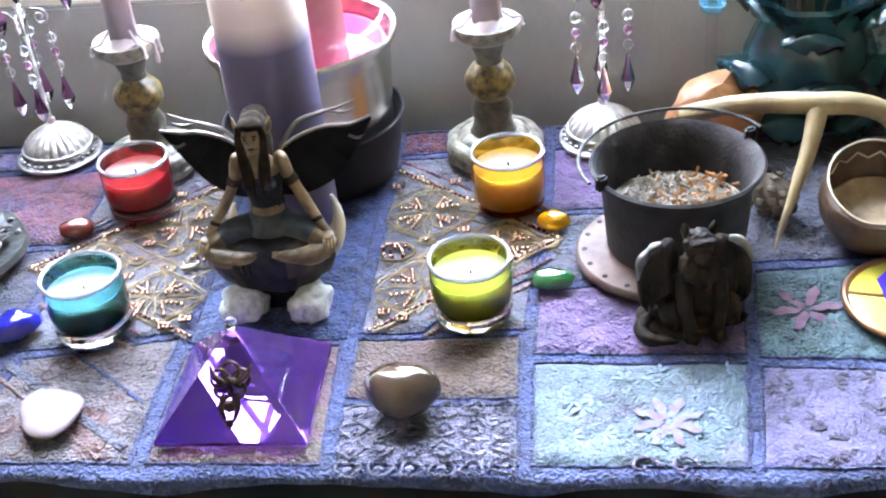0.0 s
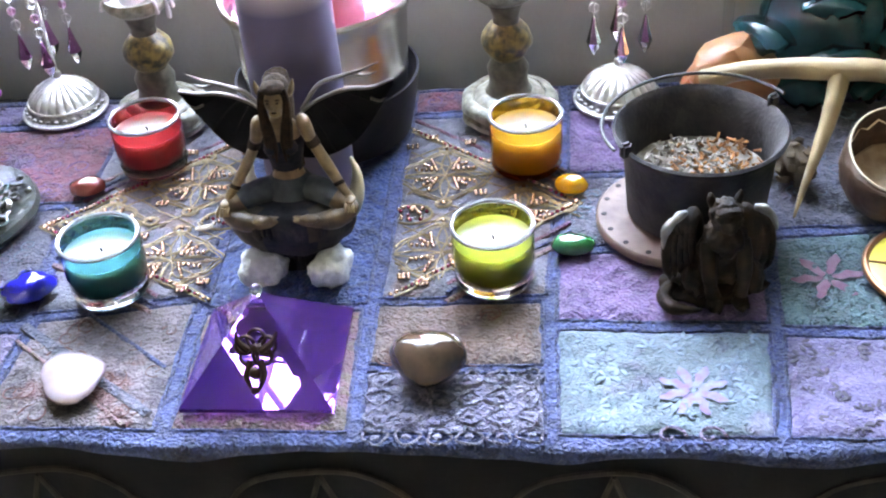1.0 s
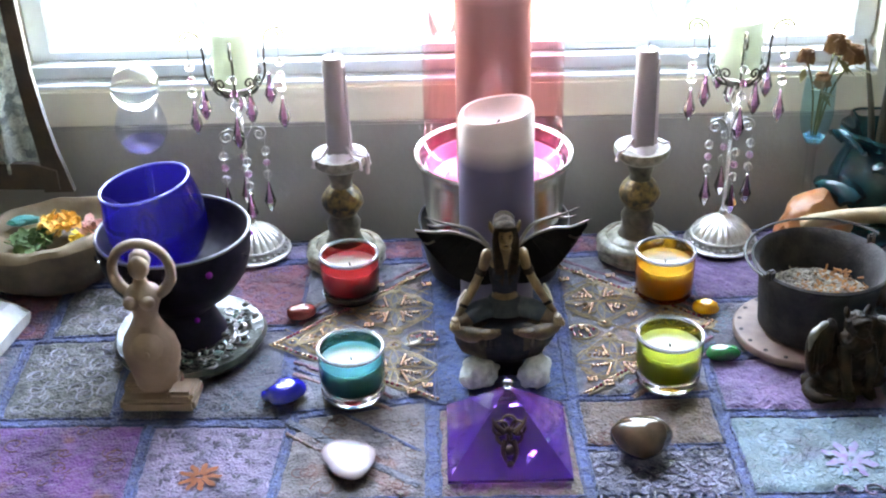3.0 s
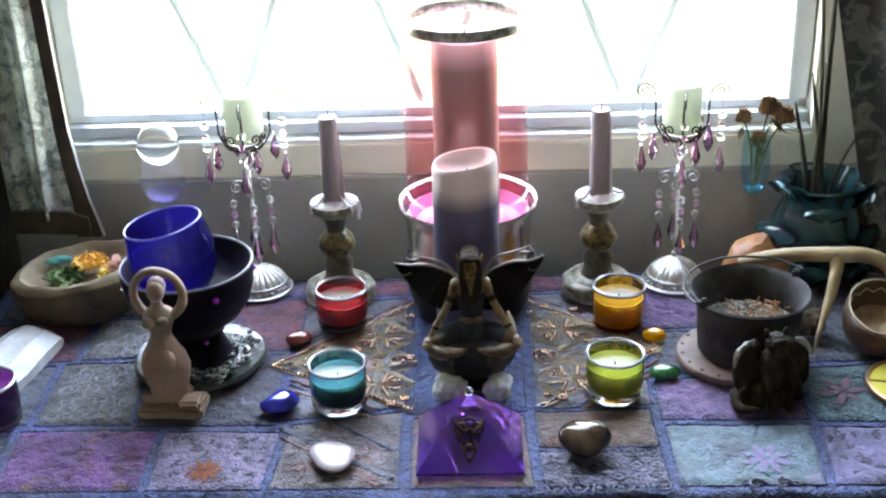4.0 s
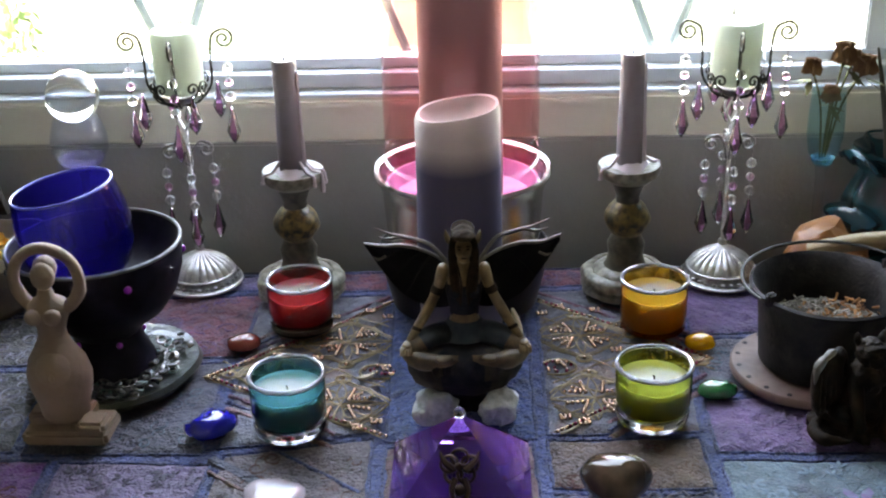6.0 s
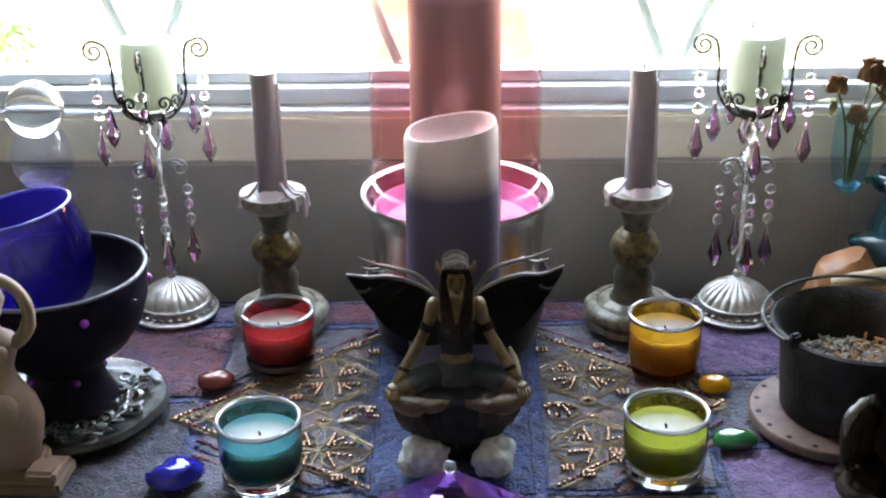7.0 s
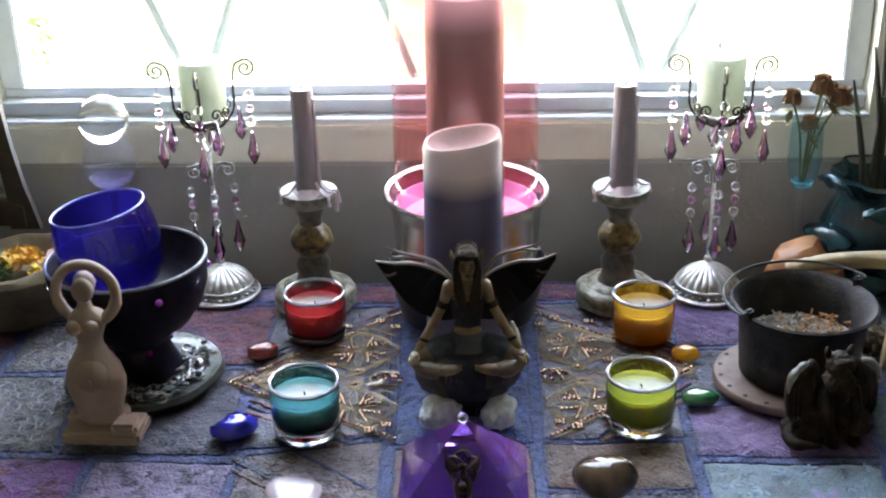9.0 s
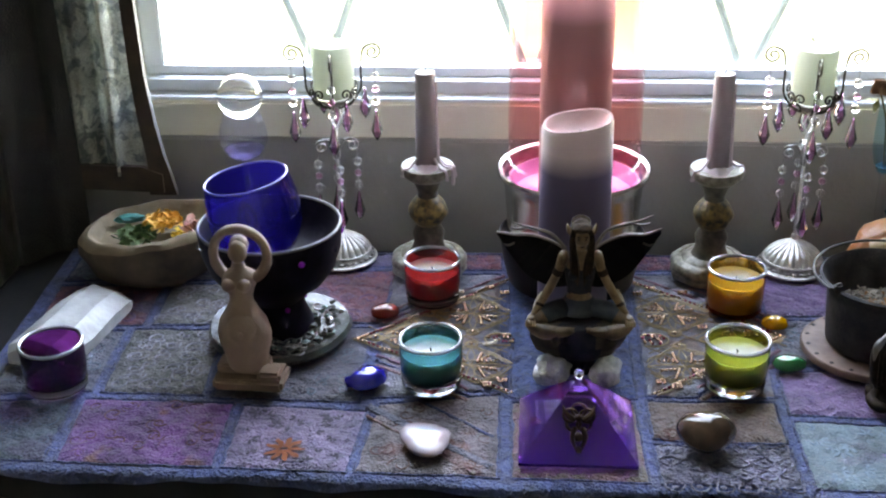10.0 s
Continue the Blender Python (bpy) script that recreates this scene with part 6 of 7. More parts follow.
for k in range(72):
    p = path[(2 + 5 * k) % len(path)]
    bm = bmesh.new()
    q = Euler((rnd.uniform(-0.4, 0.4), rnd.uniform(-0.4, 0.4), rnd.random() * 6))
    off = Vector((rnd.uniform(-0.013, 0.011), rnd.uniform(-0.013, 0.011), rnd.uniform(-0.001, 0.0035)))
    if k % 3 == 0:
        ball(bm, p + off, (0.005, 0.0032, 0.0018), 0, 2, q, 0.4)
    elif k % 3 == 1:
        ball(bm, p + off, (0.0038, 0.0026, 0.0016), 0, 1, q, 0.6, facet=True)
    else:
        tube(bm, [p + off + q.to_matrix() @ Vector((0.004 * math.cos(a), 0.004 * math.sin(a), 0)) for a in [2 * math.pi * j / 12 for j in range(12)]], 0.0012, 6, closed=True)
    part("charm", bm, CHARM[k % 5], chain)

# ---- goddess figurine ----
bm = bmesh.new()
block(bm, (0.001, 0.004, 0.006), (0.066, 0.038, 0.012), 0.003)
block(bm, (-0.006, 0.010, 0.016), (0.048, 0.026, 0.012), 0.003)
block(bm, (0.022, -0.004, 0.0155), (0.022, 0.022, 0.010), 0.003)
spin(bm, [(0, 0.018), (0.0185, 0.018), (0.0205, 0.030), (0.0245, 0.044), (0.0255, 0.054), (0.0225, 0.066), (0.0155, 0.077), (0.0112, 0.086), (0.0108, 0.092), (0.0130, 0.099), (0.0165, 0.107), (0.015, 0.114), (0.007, 0.119), (0.0055, 0.125), (0, 0.126)], 32, pose(-0.002, 0.006, 0), wobble=lambda a, z: 1 - 0.18 * abs(math.sin(a)))
ball(bm, (-0.009, -0.006, 0.107), (0.0068, 0.006, 0.0065), 0, 2)
ball(bm, (0.005, -0.006, 0.107), (0.0068, 0.006, 0.0065), 0, 2)
ball(bm, (-0.001, -0.001, 0.060), (0.0160, 0.0150, 0.0185), 0, 4)
ball(bm, (0.001, -0.0172, 0.062), (0.0022, 0.0012, 0.0034), 0, 2)
ball(bm, (-0.001, 0.004, 0.136), (0.0088, 0.009, 0.0108), 0, 3)
ball(bm, (-0.001, 0.010, 0.140), (0.0092, 0.008, 0.010), 0, 2)
ring = [(0.0005 + 0.0245 * math.sin(a), 0.006, 0.132 - 0.0255 * math.cos(a)) for a in [0.55 + (2 * math.pi - 1.1) * k / 30 for k in range(31)]]
tube(bm, [(-0.012 * -1, 0.006, 0.110)] + ring + [(-0.012, 0.006, 0.110)], [0.005] * 6 + [0.0043] * 21 + [0.005] * 6, 10)
single("goddess_figurine", bm, M["clay"], "unglazed terracotta figurine with arms raised in a ring", "figurine", pose(-0.310, -0.004, 0.0, 0, 0, -4), angle=60)

# ---- wooden bowl with offerings ----
WB = pose(-0.452, 0.222, 0.0, 0, 0, 8)
wb = thing("wooden_bowl", "rough carved wooden bowl filled with petals and herbs", "bowl", WB)
bm = bmesh.new()
spin(bm, [(0, 0), (0.030, 0.0), (0.044, 0.004), (0.056, 0.014), (0.064, 0.028), (0.068, 0.043), (0.0675, 0.056), (0.064, 0.0625), (0.0595, 0.0640), (0.0555, 0.0610), (0.050, 0.051), (0.034, 0.043), (0, 0.041)], 64, wobble=lambda a, z: 1 + 0.04 * math.sin(2 * a + 0.6) + 0.025 * math.sin(3 * a + 1) + 0.012 * math.sin(7 * a + z * 40))
for v in bm.verts:
    v.co.x *= 1.16
    v.co.y *= 0.96
    v.co.z += 0.06 * v.co.x * (v.co.z / 0.06) if v.co.z > 0.02 else 0
bm.normal_update()
for f in bm.faces:
    if f.normal.z > 0.25 and f.calc_center_median().z > 0.030:
        f.material_index = 1
for v in bm.verts:
    v.co += Vector((noise.noise(v.co * 45), noise.noise(v.co * 45 + Vector((4, 0, 0))), 0.7 * noise.noise(v.co * 45 + Vector((0, 8, 0))))) * (0.0045 if v.co.z > 0.004 else 0)
part("bowl_body", bm, [M["driftwood"], mat("pale_carved_wood", (0.24, 0.18, 0.12), 0.75, color2=(0.15, 0.11, 0.07), scale=30, bump=0.5, bump_scale=90)], wb)
rnd = random.Random(11)


def petals(name, n, cx, cy, r, material, z0, label, size=0.007):
    bm = bmesh.new()
    for k in range(n):
        a, q = rnd.random() * 6.28, r * rnd.random() ** 0.5
        c = Vector((cx + q * math.cos(a), cy + q * math.sin(a), z0 + rnd.random() * 0.014 * (1 - q / r * 0.6)))
        e = Euler((rnd.uniform(-0.9, 0.9), rnd.uniform(-0.9, 0.9), rnd.random() * 6.28)).to_matrix()
        s = size * rnd.uniform(0.6, 1.2)
        vs = [bm.verts.new(c + e @ (Vector(p) * s)) for p in ((-0.6, 0, 0), (-0.2, -0.4, 0.12), (0.4, -0.42, 0.2), (0.75, 0, 0.1), (0.4, 0.42, 0.2), (-0.2, 0.4, 0.12))]
        ctr = bm.verts.new(c + e @ Vector((0.1, 0, -0.06)) * s)
        for i in range(6):
            bm.faces.new((ctr, vs[i], vs[(i + 1) % 6]))
    ob = part(name, bm, material, None, "", 180)
    ob.matrix_basis = WB
    tagged(ob, label, "petals", kind="stuff")
    return ob


petals("orange_petals", 150, 0.010, 0.006, 0.020, M["petal"], 0.057, "dried orange marigold petals in the wooden bowl", 0.008)
petals("yellow_petals", 18, 0.030, -0.026, 0.008, M["petal_y"], 0.055, "yellow petals at the bowl's edge")
petals("pink_petals", 30, 0.044, 0.002, 0.014, M["petal_p"], 0.053, "faded pink petals in the wooden bowl", 0.010)
petals("green_herbs", 120, -0.018, -0.014, 0.022, M["herb"], 0.051, "dried green herbs in the wooden bowl", 0.008)
rock("aqua_stone", (-0.484, 0.246, 0.053), (0.016, 0.007, 0.005), M["aqua"], "small aqua stone on the bowl's herbs", "stone", 0.3, 12, 5)

# ---- selenite slab ----
bm = bmesh.new()
prof = [(-0.035, 0.0), (-0.032, 0.016), (-0.011, 0.026), (0.017, 0.023), (0.033, 0.011), (0.033, 0.0)]
ends = []
for y, k, dz in ((-0.072, 0.90, -0.002), (-0.064, 1.0, 0.001), (-0.02, 1.04, -0.001), (0.02, 1.0, 0.002), (0.056, 0.95, 0), (0.068, 0.80, -0.004)):
    ends.append([bm.verts.new((x * k, y + 0.006 * noise.noise(Vector((x * 90, y, 0))), max(0, z * k + (dz if z > 0.005 else 0)))) for x, z in prof])
for a, b in zip(ends, ends[1:]):
    for k in range(6):
        bm.faces.new((a[k], a[(k + 1) % 6], b[(k + 1) % 6], b[k]))
bm.faces.new(ends[0][::-1])
bm.faces.new(ends[-1])
single("selenite_slab", bm, M["selenite"], "rough white selenite slab lying beside the purple votive", "crystal", pose(-0.505, 0.092, 0.0, 0, 0, -14), angle=15)

# ---- crystal ball on a goblet ----
gob = thing("glass_goblet", "clear glass goblet holding a little lilac water", "goblet", pose(-0.358, 0.286, -0.003))
bm = bmesh.new()
spin(bm, [(0, 0), (0.026, 0.0), (0.026, 0.0015), (0.006, 0.006), (0.004, 0.012), (0.0038, 0.105), (0.006, 0.112), (0, 0.113)], 36)
part("stem", bm, M["clear"], gob)
bm = bmesh.new()
spin(bm, [(0, 0.113), (0.010, 0.114), (0.021, 0.122), (0.0265, 0.135), (0.0265, 0.148), (0.023, 0.160), (0.0195, 0.169)], 44)
part("bowl", bm, tinted_glass("goblet_glass", (0.80, 0.81, 0.87), frost=0.02, frost_color=(0.75, 0.76, 0.84)), gob)
bm = bmesh.new()
spin(bm, [(0, 0.1145), (0.009, 0.1155), (0.0195, 0.123), (0.0215, 0.127), (0, 0.127)], 40)
part("water", bm, tinted_glass("lilac_water", (0.66, 0.58, 0.86), frost=0.15, frost_color=(0.6, 0.55, 0.8)), gob, "lilac tinted water")
bm = bmesh.new()
ball(bm, (0, 0, 0), 0.0245, 0, 5)
single("crystal_ball", bm, M["crystal"], "clear crystal ball resting on a glass goblet", "crystal ball", pose(-0.358, 0.286, 0.184), angle=180)

# ---- iron cauldron with ash and herbs ----
bm = bmesh.new()
spin(bm, [(0, 0), (0.060, 0.0), (0.0625, 0.002), (0.0625, 0.007), (0.061, 0.0085), (0, 0.0085)], 64)
plate = thing("clay_trivet", "dusty pink clay trivet with dark punched holes", "trivet", pose(0.278, 0.062, 0.0))
part("disc", bm, M["trivet"], plate)
# flat dark discs on the clay paint the shade inside the punched holes
for k in range(18):
    a = 2 * math.pi * k / 18
    bm = bmesh.new()
    spin(bm, [(0, 0.0088), (0.0022, 0.0088), (0.0020, 0.0091), (0, 0.0091)], 10, pose(0.0565 * math.cos(a), 0.0565 * math.sin(a), 0) @ pose(0, 0, 0, 0, 0, 0))
    part("hole_shade_disc", bm, M["iron"], plate)
caul = thing("iron_cauldron", "small cast iron cauldron with a wire bail", "cauldron", pose(0.289, 0.064, 0.0088))
bm = bmesh.new()
spin(bm, [(0, 0.0), (0.046, 0.0), (0.0505, 0.004), (0.0525, 0.03), (0.0545, 0.055), (0.0575, 0.064), (0.0618, 0.068), (0.0625, 0.0705), (0.0605, 0.072), (0.057, 0.069), (0.0525, 0.058), (0.0495, 0.03), (0.047, 0.012), (0, 0.010)], 64)
pot_ob = part("pot_body", bm, M["iron"], caul)
for s in (-1, 1):
    bm = bmesh.new()
    a = math.radians(28)
    d = Vector((s * math.cos(a), s * math.sin(a), 0))
    block(bm, (0, 0, 0), (0.009, 0.006, 0.012), 0.002, m=Matrix.Translation(d * 0.0625 + Vector((0, 0, 0.073))) @ Matrix.Rotation(a, 4, 'Z'))
    part("lug", bm, M["iron"], pot_ob, "cast lug")
bm = bmesh.new()
a = math.radians(28)
pts = []
for k in range(33):
    q = math.pi * k / 32
    e = Vector((math.cos(a), math.sin(a), 0)) * 0.072 * math.cos(q)
    n = Vector((-math.sin(a), math.cos(a), 0)) * 0.064 * math.sin(q)
    pts.append(e + n + Vector((0, 0, 0.076 + 0.002 * math.sin(q))))
tube(bm, pts, 0.0013, 7)
part("bail", bm, M["black_wire"], caul, "thin dark wire bail")
bm = bmesh.new()
spin(bm, [(0, 0.036), (0.02, 0.0365), (0.04, 0.035), (0.0495, 0.033)], 40, wobble=lambda a, z: 1)
for v in bm.verts:
    v.co.z += 0.004 * noise.noise(v.co * 60)
ash = single("ash_bed", bm, M["ash"], "grey ash filling the cauldron", "ash", pose(0.289, 0.064, 0.0088), kind="stuff")
rnd = random.Random(5)
for nm, mt, n, cx, label in (("ash_flakes", M["ash"], 240, -0.008, "pale ash and charred stalks in the cauldron"), ("rust_herbs", M["rust_herb"], 150, 0.016, "rust brown dried herbs in the cauldron")):
    bm = bmesh.new()
    for k in range(n):
        a, q = rnd.random() * 6.28, 0.036 * rnd.random() ** 0.5
        c = Vector((cx + q * math.cos(a), q * math.sin(a), 0.036 + 0.006 * rnd.random()))
        if c.xy.length > 0.046:
            continue
        d = Euler((rnd.uniform(-0.9, 0.9), rnd.uniform(-0.9, 0.9), rnd.random() * 6.28)).to_matrix() @ Vector((rnd.uniform(0.0025, 0.008), 0, 0))
        tube(bm, [c - d * 0.5, c + d * 0.5 + Vector((0, 0, 0.0008))], [rnd.uniform(0.0008, 0.0022), rnd.uniform(0.0005, 0.0016)], 5, flat=0.6)
    ob = single(nm, bm, mt, label, "herbs", pose(0.289, 0.064, 0.0088), kind="stuff")

# ---- dark winged creature in front of the cauldron ----
bm = bmesh.new()
ball(bm, (0.004, 0.000, 0.006), (0.034, 0.022, 0.009), 0, 4, None, 0.35, 25)
ball(bm, (0.008, 0.000, 0.028), (0.0185, 0.0165, 0.0260), 0, 4, None, 0.22, 40)
ball(bm, (0.008, -0.004, 0.046), (0.0145, 0.0135, 0.0150), 0, 4, None, 0.22, 40)
ball(bm, (0.008, -0.003, 0.0650), (0.0112, 0.0120, 0.0115), 0, 4, None, 0.18, 45)
ball(bm, (0.008, -0.013, 0.0625), (0.0058, 0.0065, 0.0050), 0, 3, None, 0.2, 60)
ball(bm, (0.008, -0.0085, 0.0715), (0.0085, 0.0060, 0.0030), 0, 3, None, 0.2, 60)
for s in (-1, 1):
    # small ears, forelegs and paws
    tube(bm, smooth([(0.008 + 0.0075 * s, 0.001, 0.0705), (0.008 + 0.0100 * s, 0.002, 0.0765), (0.008 + 0.0098 * s, 0.002, 0.0805)], 3), [0.0034, 0.0032, 0.003, 0.0026, 0.002, 0.0013, 0.0005], 7)
    tube(bm, smooth([(0.008 + 0.0110 * s, -0.006, 0.046), (0.008 + 0.0120 * s, -0.0165, 0.028), (0.008 + 0.0090 * s, -0.0200, 0.010)], 5), [0.0062, 0.0062, 0.0060, 0.0058, 0.0055, 0.0052, 0.0050, 0.0048, 0.0048, 0.0050, 0.0054], 9)
    ball(bm, (0.008 + 0.0090 * s, -0.0235, 0.0060), (0.0058, 0.0078, 0.0048), 0, 3, None, 0.3, 60)
    ball(bm, (0.008 + 0.0190 * s, -0.006, 0.0150), (0.0090, 0.0145, 0.0125), 0, 3, None, 0.25, 45)
    # folded wing: rises beside the shoulder, bends over and hangs to the ground
    for q in range(5):
        x0 = 0.006 + s * (0.0150 + 0.0036 * q)
        run = smooth([(0.006 + s * 0.012, 0.008, 0.046 - 0.002 * q), (x0, 0.008 - 0.001 * q, 0.060 - 0.0020 * q), (x0 + s * 0.0050, 0.003, 0.0590 - 0.003 * q), (x0 + s * 0.0060, 0.000, 0.040 - 0.003 * q), (x0 + s * 0.0030, 0.000, 0.020 - 0.002 * q)], 6)
        tube(bm, run, [0.0040 + 0.0014 * math.sin(math.pi * k / 24) for k in range(22)] + [0.0034, 0.0022, 0.0008], 8, 0, flat=0.7)
    # paler grey feather ends at the bend, more of them on the left
    for w in range(4 if s < 0 else 2):
        tube(bm, smooth([(0.006 + s * (0.023 + 0.003 * w), 0.003, 0.0650 - 0.0015 * w), (0.006 + s * (0.031 + 0.0022 * w), -0.0015, 0.0640 - 0.0030 * w), (0.006 + s * (0.0365 + 0.001 * w), -0.0040, 0.0530 - 0.0034 * w)], 4), [0.0022, 0.0026, 0.0028, 0.0028, 0.0026, 0.0023, 0.0018, 0.0013, 0.0006], 7, 1)
tube(bm, smooth([(-0.018, 0.004, 0.007), (-0.032, -0.010, 0.006), (-0.028, -0.022, 0.005), (-0.010, -0.027, 0.005)], 5), [0.006] * 6 + [0.005] * 5 + [0.004, 0.0035, 0.003, 0.002, 0.001], 8)
for v in bm.verts:
    v.co += Vector((noise.noise(v.co * 160), noise.noise(v.co * 160 + Vector((5, 0, 0))), noise.noise(v.co * 160 + Vector((0, 7, 0))))) * 0.0009
single("winged_beast_figurine", bm, [M["brown_statue"], M["grey_feather"]], "dark brown resin winged beast with grey wing tips", "figurine", pose(0.287, -0.020, 0.0, 0, 0, 6), angle=60)

# ---- dark seed pod between cauldron and antler ----
pod = thing("pine_cone", "dark brown pine cone lying beside the cauldron", "pine cone", pose(0.366, 0.112, 0.0, 0, 0, 25))
bm = bmesh.new()
ball(bm, (0, 0, 0.018), (0.014, 0.022, 0.015), 0, 3)
part("core", bm, M["bark"], pod)
for k in range(46):
    u = (k + 0.5) / 46
    a, b = k * 2.399, math.pi * (0.10 + 0.80 * u)
    n = Vector((math.sin(b) * math.cos(a) * 0.016, -math.cos(b) * 0.024, math.sin(b) * math.sin(a) * 0.017))
    if n.z < -0.013:
        continue
    c = Vector((0, 0, 0.018)) + n
    bm = bmesh.new()
    block(bm, (0, 0, 0), (0.0060, 0.0060, 0.0020), 0.0007, m=Matrix.Translation(c) @ n.to_track_quat('X', 'Z').to_matrix().to_4x4() @ Matrix.Rotation(1.1, 4, 'Y'), segs=1)
    part("scale", bm, M["bark"], pod)

# ---- antler, calcite, coconut, plate ----
bm = bmesh.new()
beam = smooth([(0.306, 0.172, 0.057), (0.335, 0.156, 0.072), (0.365, 0.143, 0.080), (0.398, 0.133, 0.083), (0.430, 0.125, 0.084), (0.452, 0.119, 0.074), (0.466, 0.110, 0.045), (0.478, 0.098, 0.008)], 6)
antler = thing("deer_antler", "tan forked deer antler leaning over the cloth", "antler")
tube(bm, beam, [0.0088 - 0.002 * abs(k - 20) / 22 + (0.001 if k < 4 else 0) if k < 34 else 0.0066 - 0.0007 * (k - 34) for k in range(len(beam))], 14)
for v in bm.verts:
    v.co += Vector((noise.noise(v.co * 70), noise.noise(v.co * 70 + Vector((9, 0, 0))), 0)) * 0.0008
part("beam", bm, M["bone"], antler, "", 60)
bm = bmesh.new()
tine = smooth([(0.400, 0.132, 0.082), (0.395, 0.118, 0.066), (0.384, 0.098, 0.043), (0.372, 0.079, 0.020), (0.361, 0.060, 0.001)], 6)
tube(bm, tine, [0.0078 - 0.0070 * (k / (len(tine) - 1)) ** 1.3 for k in range(len(tine))], 12)
for v in bm.verts:
    v.co += Vector((noise.noise(v.co * 70), noise.noise(v.co * 70 + Vector((9, 0, 0))), 0)) * 0.0008
part("tine", bm, M["bone"], antler, "", 60)
rock("calcite_rock", (0.338, 0.226), (0.044, 0.030, 0.036), M["orange_rock"], "rough orange calcite rock behind the cauldron", "rock", 0.3, 15, 6, angle=30)
coco = thing("coconut_bowl", "carved brown coconut shell with a zigzag rim and pale flesh", "bowl", pose(0.434, 0.070, 0.0))
bm = bmesh.new()
spin(bm, [(0, 0), (0.020, 0.001), (0.032, 0.008), (0.039, 0.022), (0.0410, 0.036), (0.0395, 0.048), (0.0365, 0.056), (0.0345, 0.0555), (0.0370, 0.047), (0.0385, 0.036), (0.0365, 0.024), (0.026, 0.014), (0, 0.012)], 64, wobble=lambda a, z: 1 + 0.012 * math.sin(5 * a) + 0.008 * math.sin(11 * a))
for v in bm.verts:
    if v.co.z > 0.040:
        a = math.atan2(v.co.y, v.co.x)
        v.co.z += (0.014 * v.co.y / 0.036 - 0.006) * (v.co.z - 0.040) / 0.015
part("shell", bm, M["coconut"], coco)
bm = bmesh.new()
rim = [(0.0356 * math.cos(a), 0.0356 * math.sin(a), 0.0505 + 0.0145 * math.sin(a)) for a in [2 * math.pi * k / 64 for k in range(64)]]
tube(bm, rim, 0.0008, 6, closed=True)
part("rim_edge", bm, M["ivory"], coco, "pale worn rim")
bm = bmesh.new()
zig = []
for k in range(13):
    a = math.pi * (0.06 + 0.88 * k / 12)
    zig.append((0.0363 * math.cos(a), 0.0363 * math.sin(a), 0.0405 + 0.009 * math.sin(a) + (0.0055 if k % 2 else 0.0)))
tube(bm, zig, 0.0007, 5)
part("zigzag_line", bm, M["ivory"], coco, "pale zigzag carved line")
bm = bmesh.new()
spin(bm, [(0, 0.0125), (0.026, 0.0150), (0.0355, 0.0260), (0.0368, 0.0330), (0.0345, 0.0335), (0.028, 0.0255), (0.016, 0.0215), (0, 0.0205)], 48, wobble=lambda a, z: 1 - (0.10 * max(0, math.sin(3 * a + 0.8)) if z > 0.02 else 0))
part("flesh", bm, mat("dried_flesh", (0.42, 0.31, 0.21), 0.6, color2=(0.24, 0.15, 0.09), scale=60, bump=0.4), coco, "pale dried flesh")
disc = thing("painted_plate", "yellow glazed plate with a copper rim and spokes", "plate", pose(0.446, -0.010, 0.0))
bm = bmesh.new()
spin(bm, [(0, 0), (0.047, 0.0), (0.050, 0.003), (0.047, 0.0045), (0, 0.0035)], 56)
part("plate_body", bm, M["yellow"], disc)
bm = bmesh.new()
tube(bm, [(0.0485 * math.cos(a), 0.0485 * math.sin(a), 0.0042) for a in [2 * math.pi * k / 56 for k in range(56)]], 0.0026, 8, closed=True)
for k in range(5):
    a = 2 * math.pi * k / 5 + 0.4
    tube(bm, [(0, 0, 0.0042), (0.048 * math.cos(a), 0.048 * math.sin(a), 0.0046)], 0.0012, 6)
part("copper_rim", bm, M["copper"], disc, "copper rim and spokes")
gl = thing("indigo_glass_ornament", "indigo and green glass ornament standing on the yellow plate", "ornament", pose(0.440, -0.008, 0.005))
bm = bmesh.new()
spin(bm, [(0, 0), (0.018, 0.0), (0.021, 0.006), (0.015, 0.017), (0.010, 0.024), (0, 0.025)], 10, wobble=lambda a, z: 1 + 0.12 * math.cos(5 * a))
part("glass_foot", bm, M["indigo"], gl)
bm = bmesh.new()
spin(bm, [(0, 0.022), (0.007, 0.023), (0.010, 0.034), (0.008, 0.052), (0.003, 0.066), (0, 0.068)], 20, pose(0.010, 0.004, 0))
part("glass_bud", bm, M["emerald"], gl, "green glass bud")

# ---- bud vase with dried roses, teal vase with reeds ----
vase = thing("bud_vase", "slim turquoise glass bud vase on a clear stem", "vase", pose(0.338, 0.262, 0.0))
bm = bmesh.new()
spin(bm, [(0, 0), (0.022, 0.0), (0.022, 0.0015), (0.006, 0.006), (0.0042, 0.014), (0.0050, 0.098), (0.007, 0.104), (0, 0.105)], 32)
part("stem", bm, M["clear"], vase, "clear glass stem and foot")
bm = bmesh.new()
spin(bm, [(0, 0.104), (0.009, 0.106), (0.014, 0.118), (0.0168, 0.135), (0.0165, 0.155), (0.0150, 0.178)], 40)
part("vase_bowl", bm, M["sky_glass"], vase, "turquoise glass bowl")
bm = bmesh.new()
spin(bm, [(0, 0.1055), (0.008, 0.107), (0.011, 0.112), (0, 0.113)], 30)
part("vase_bottom", bm, mat("thick_turquoise", (0.12, 0.62, 0.80), 0.05, trans=0.9, ior=1.45), vase, "thick bright turquoise bottom")


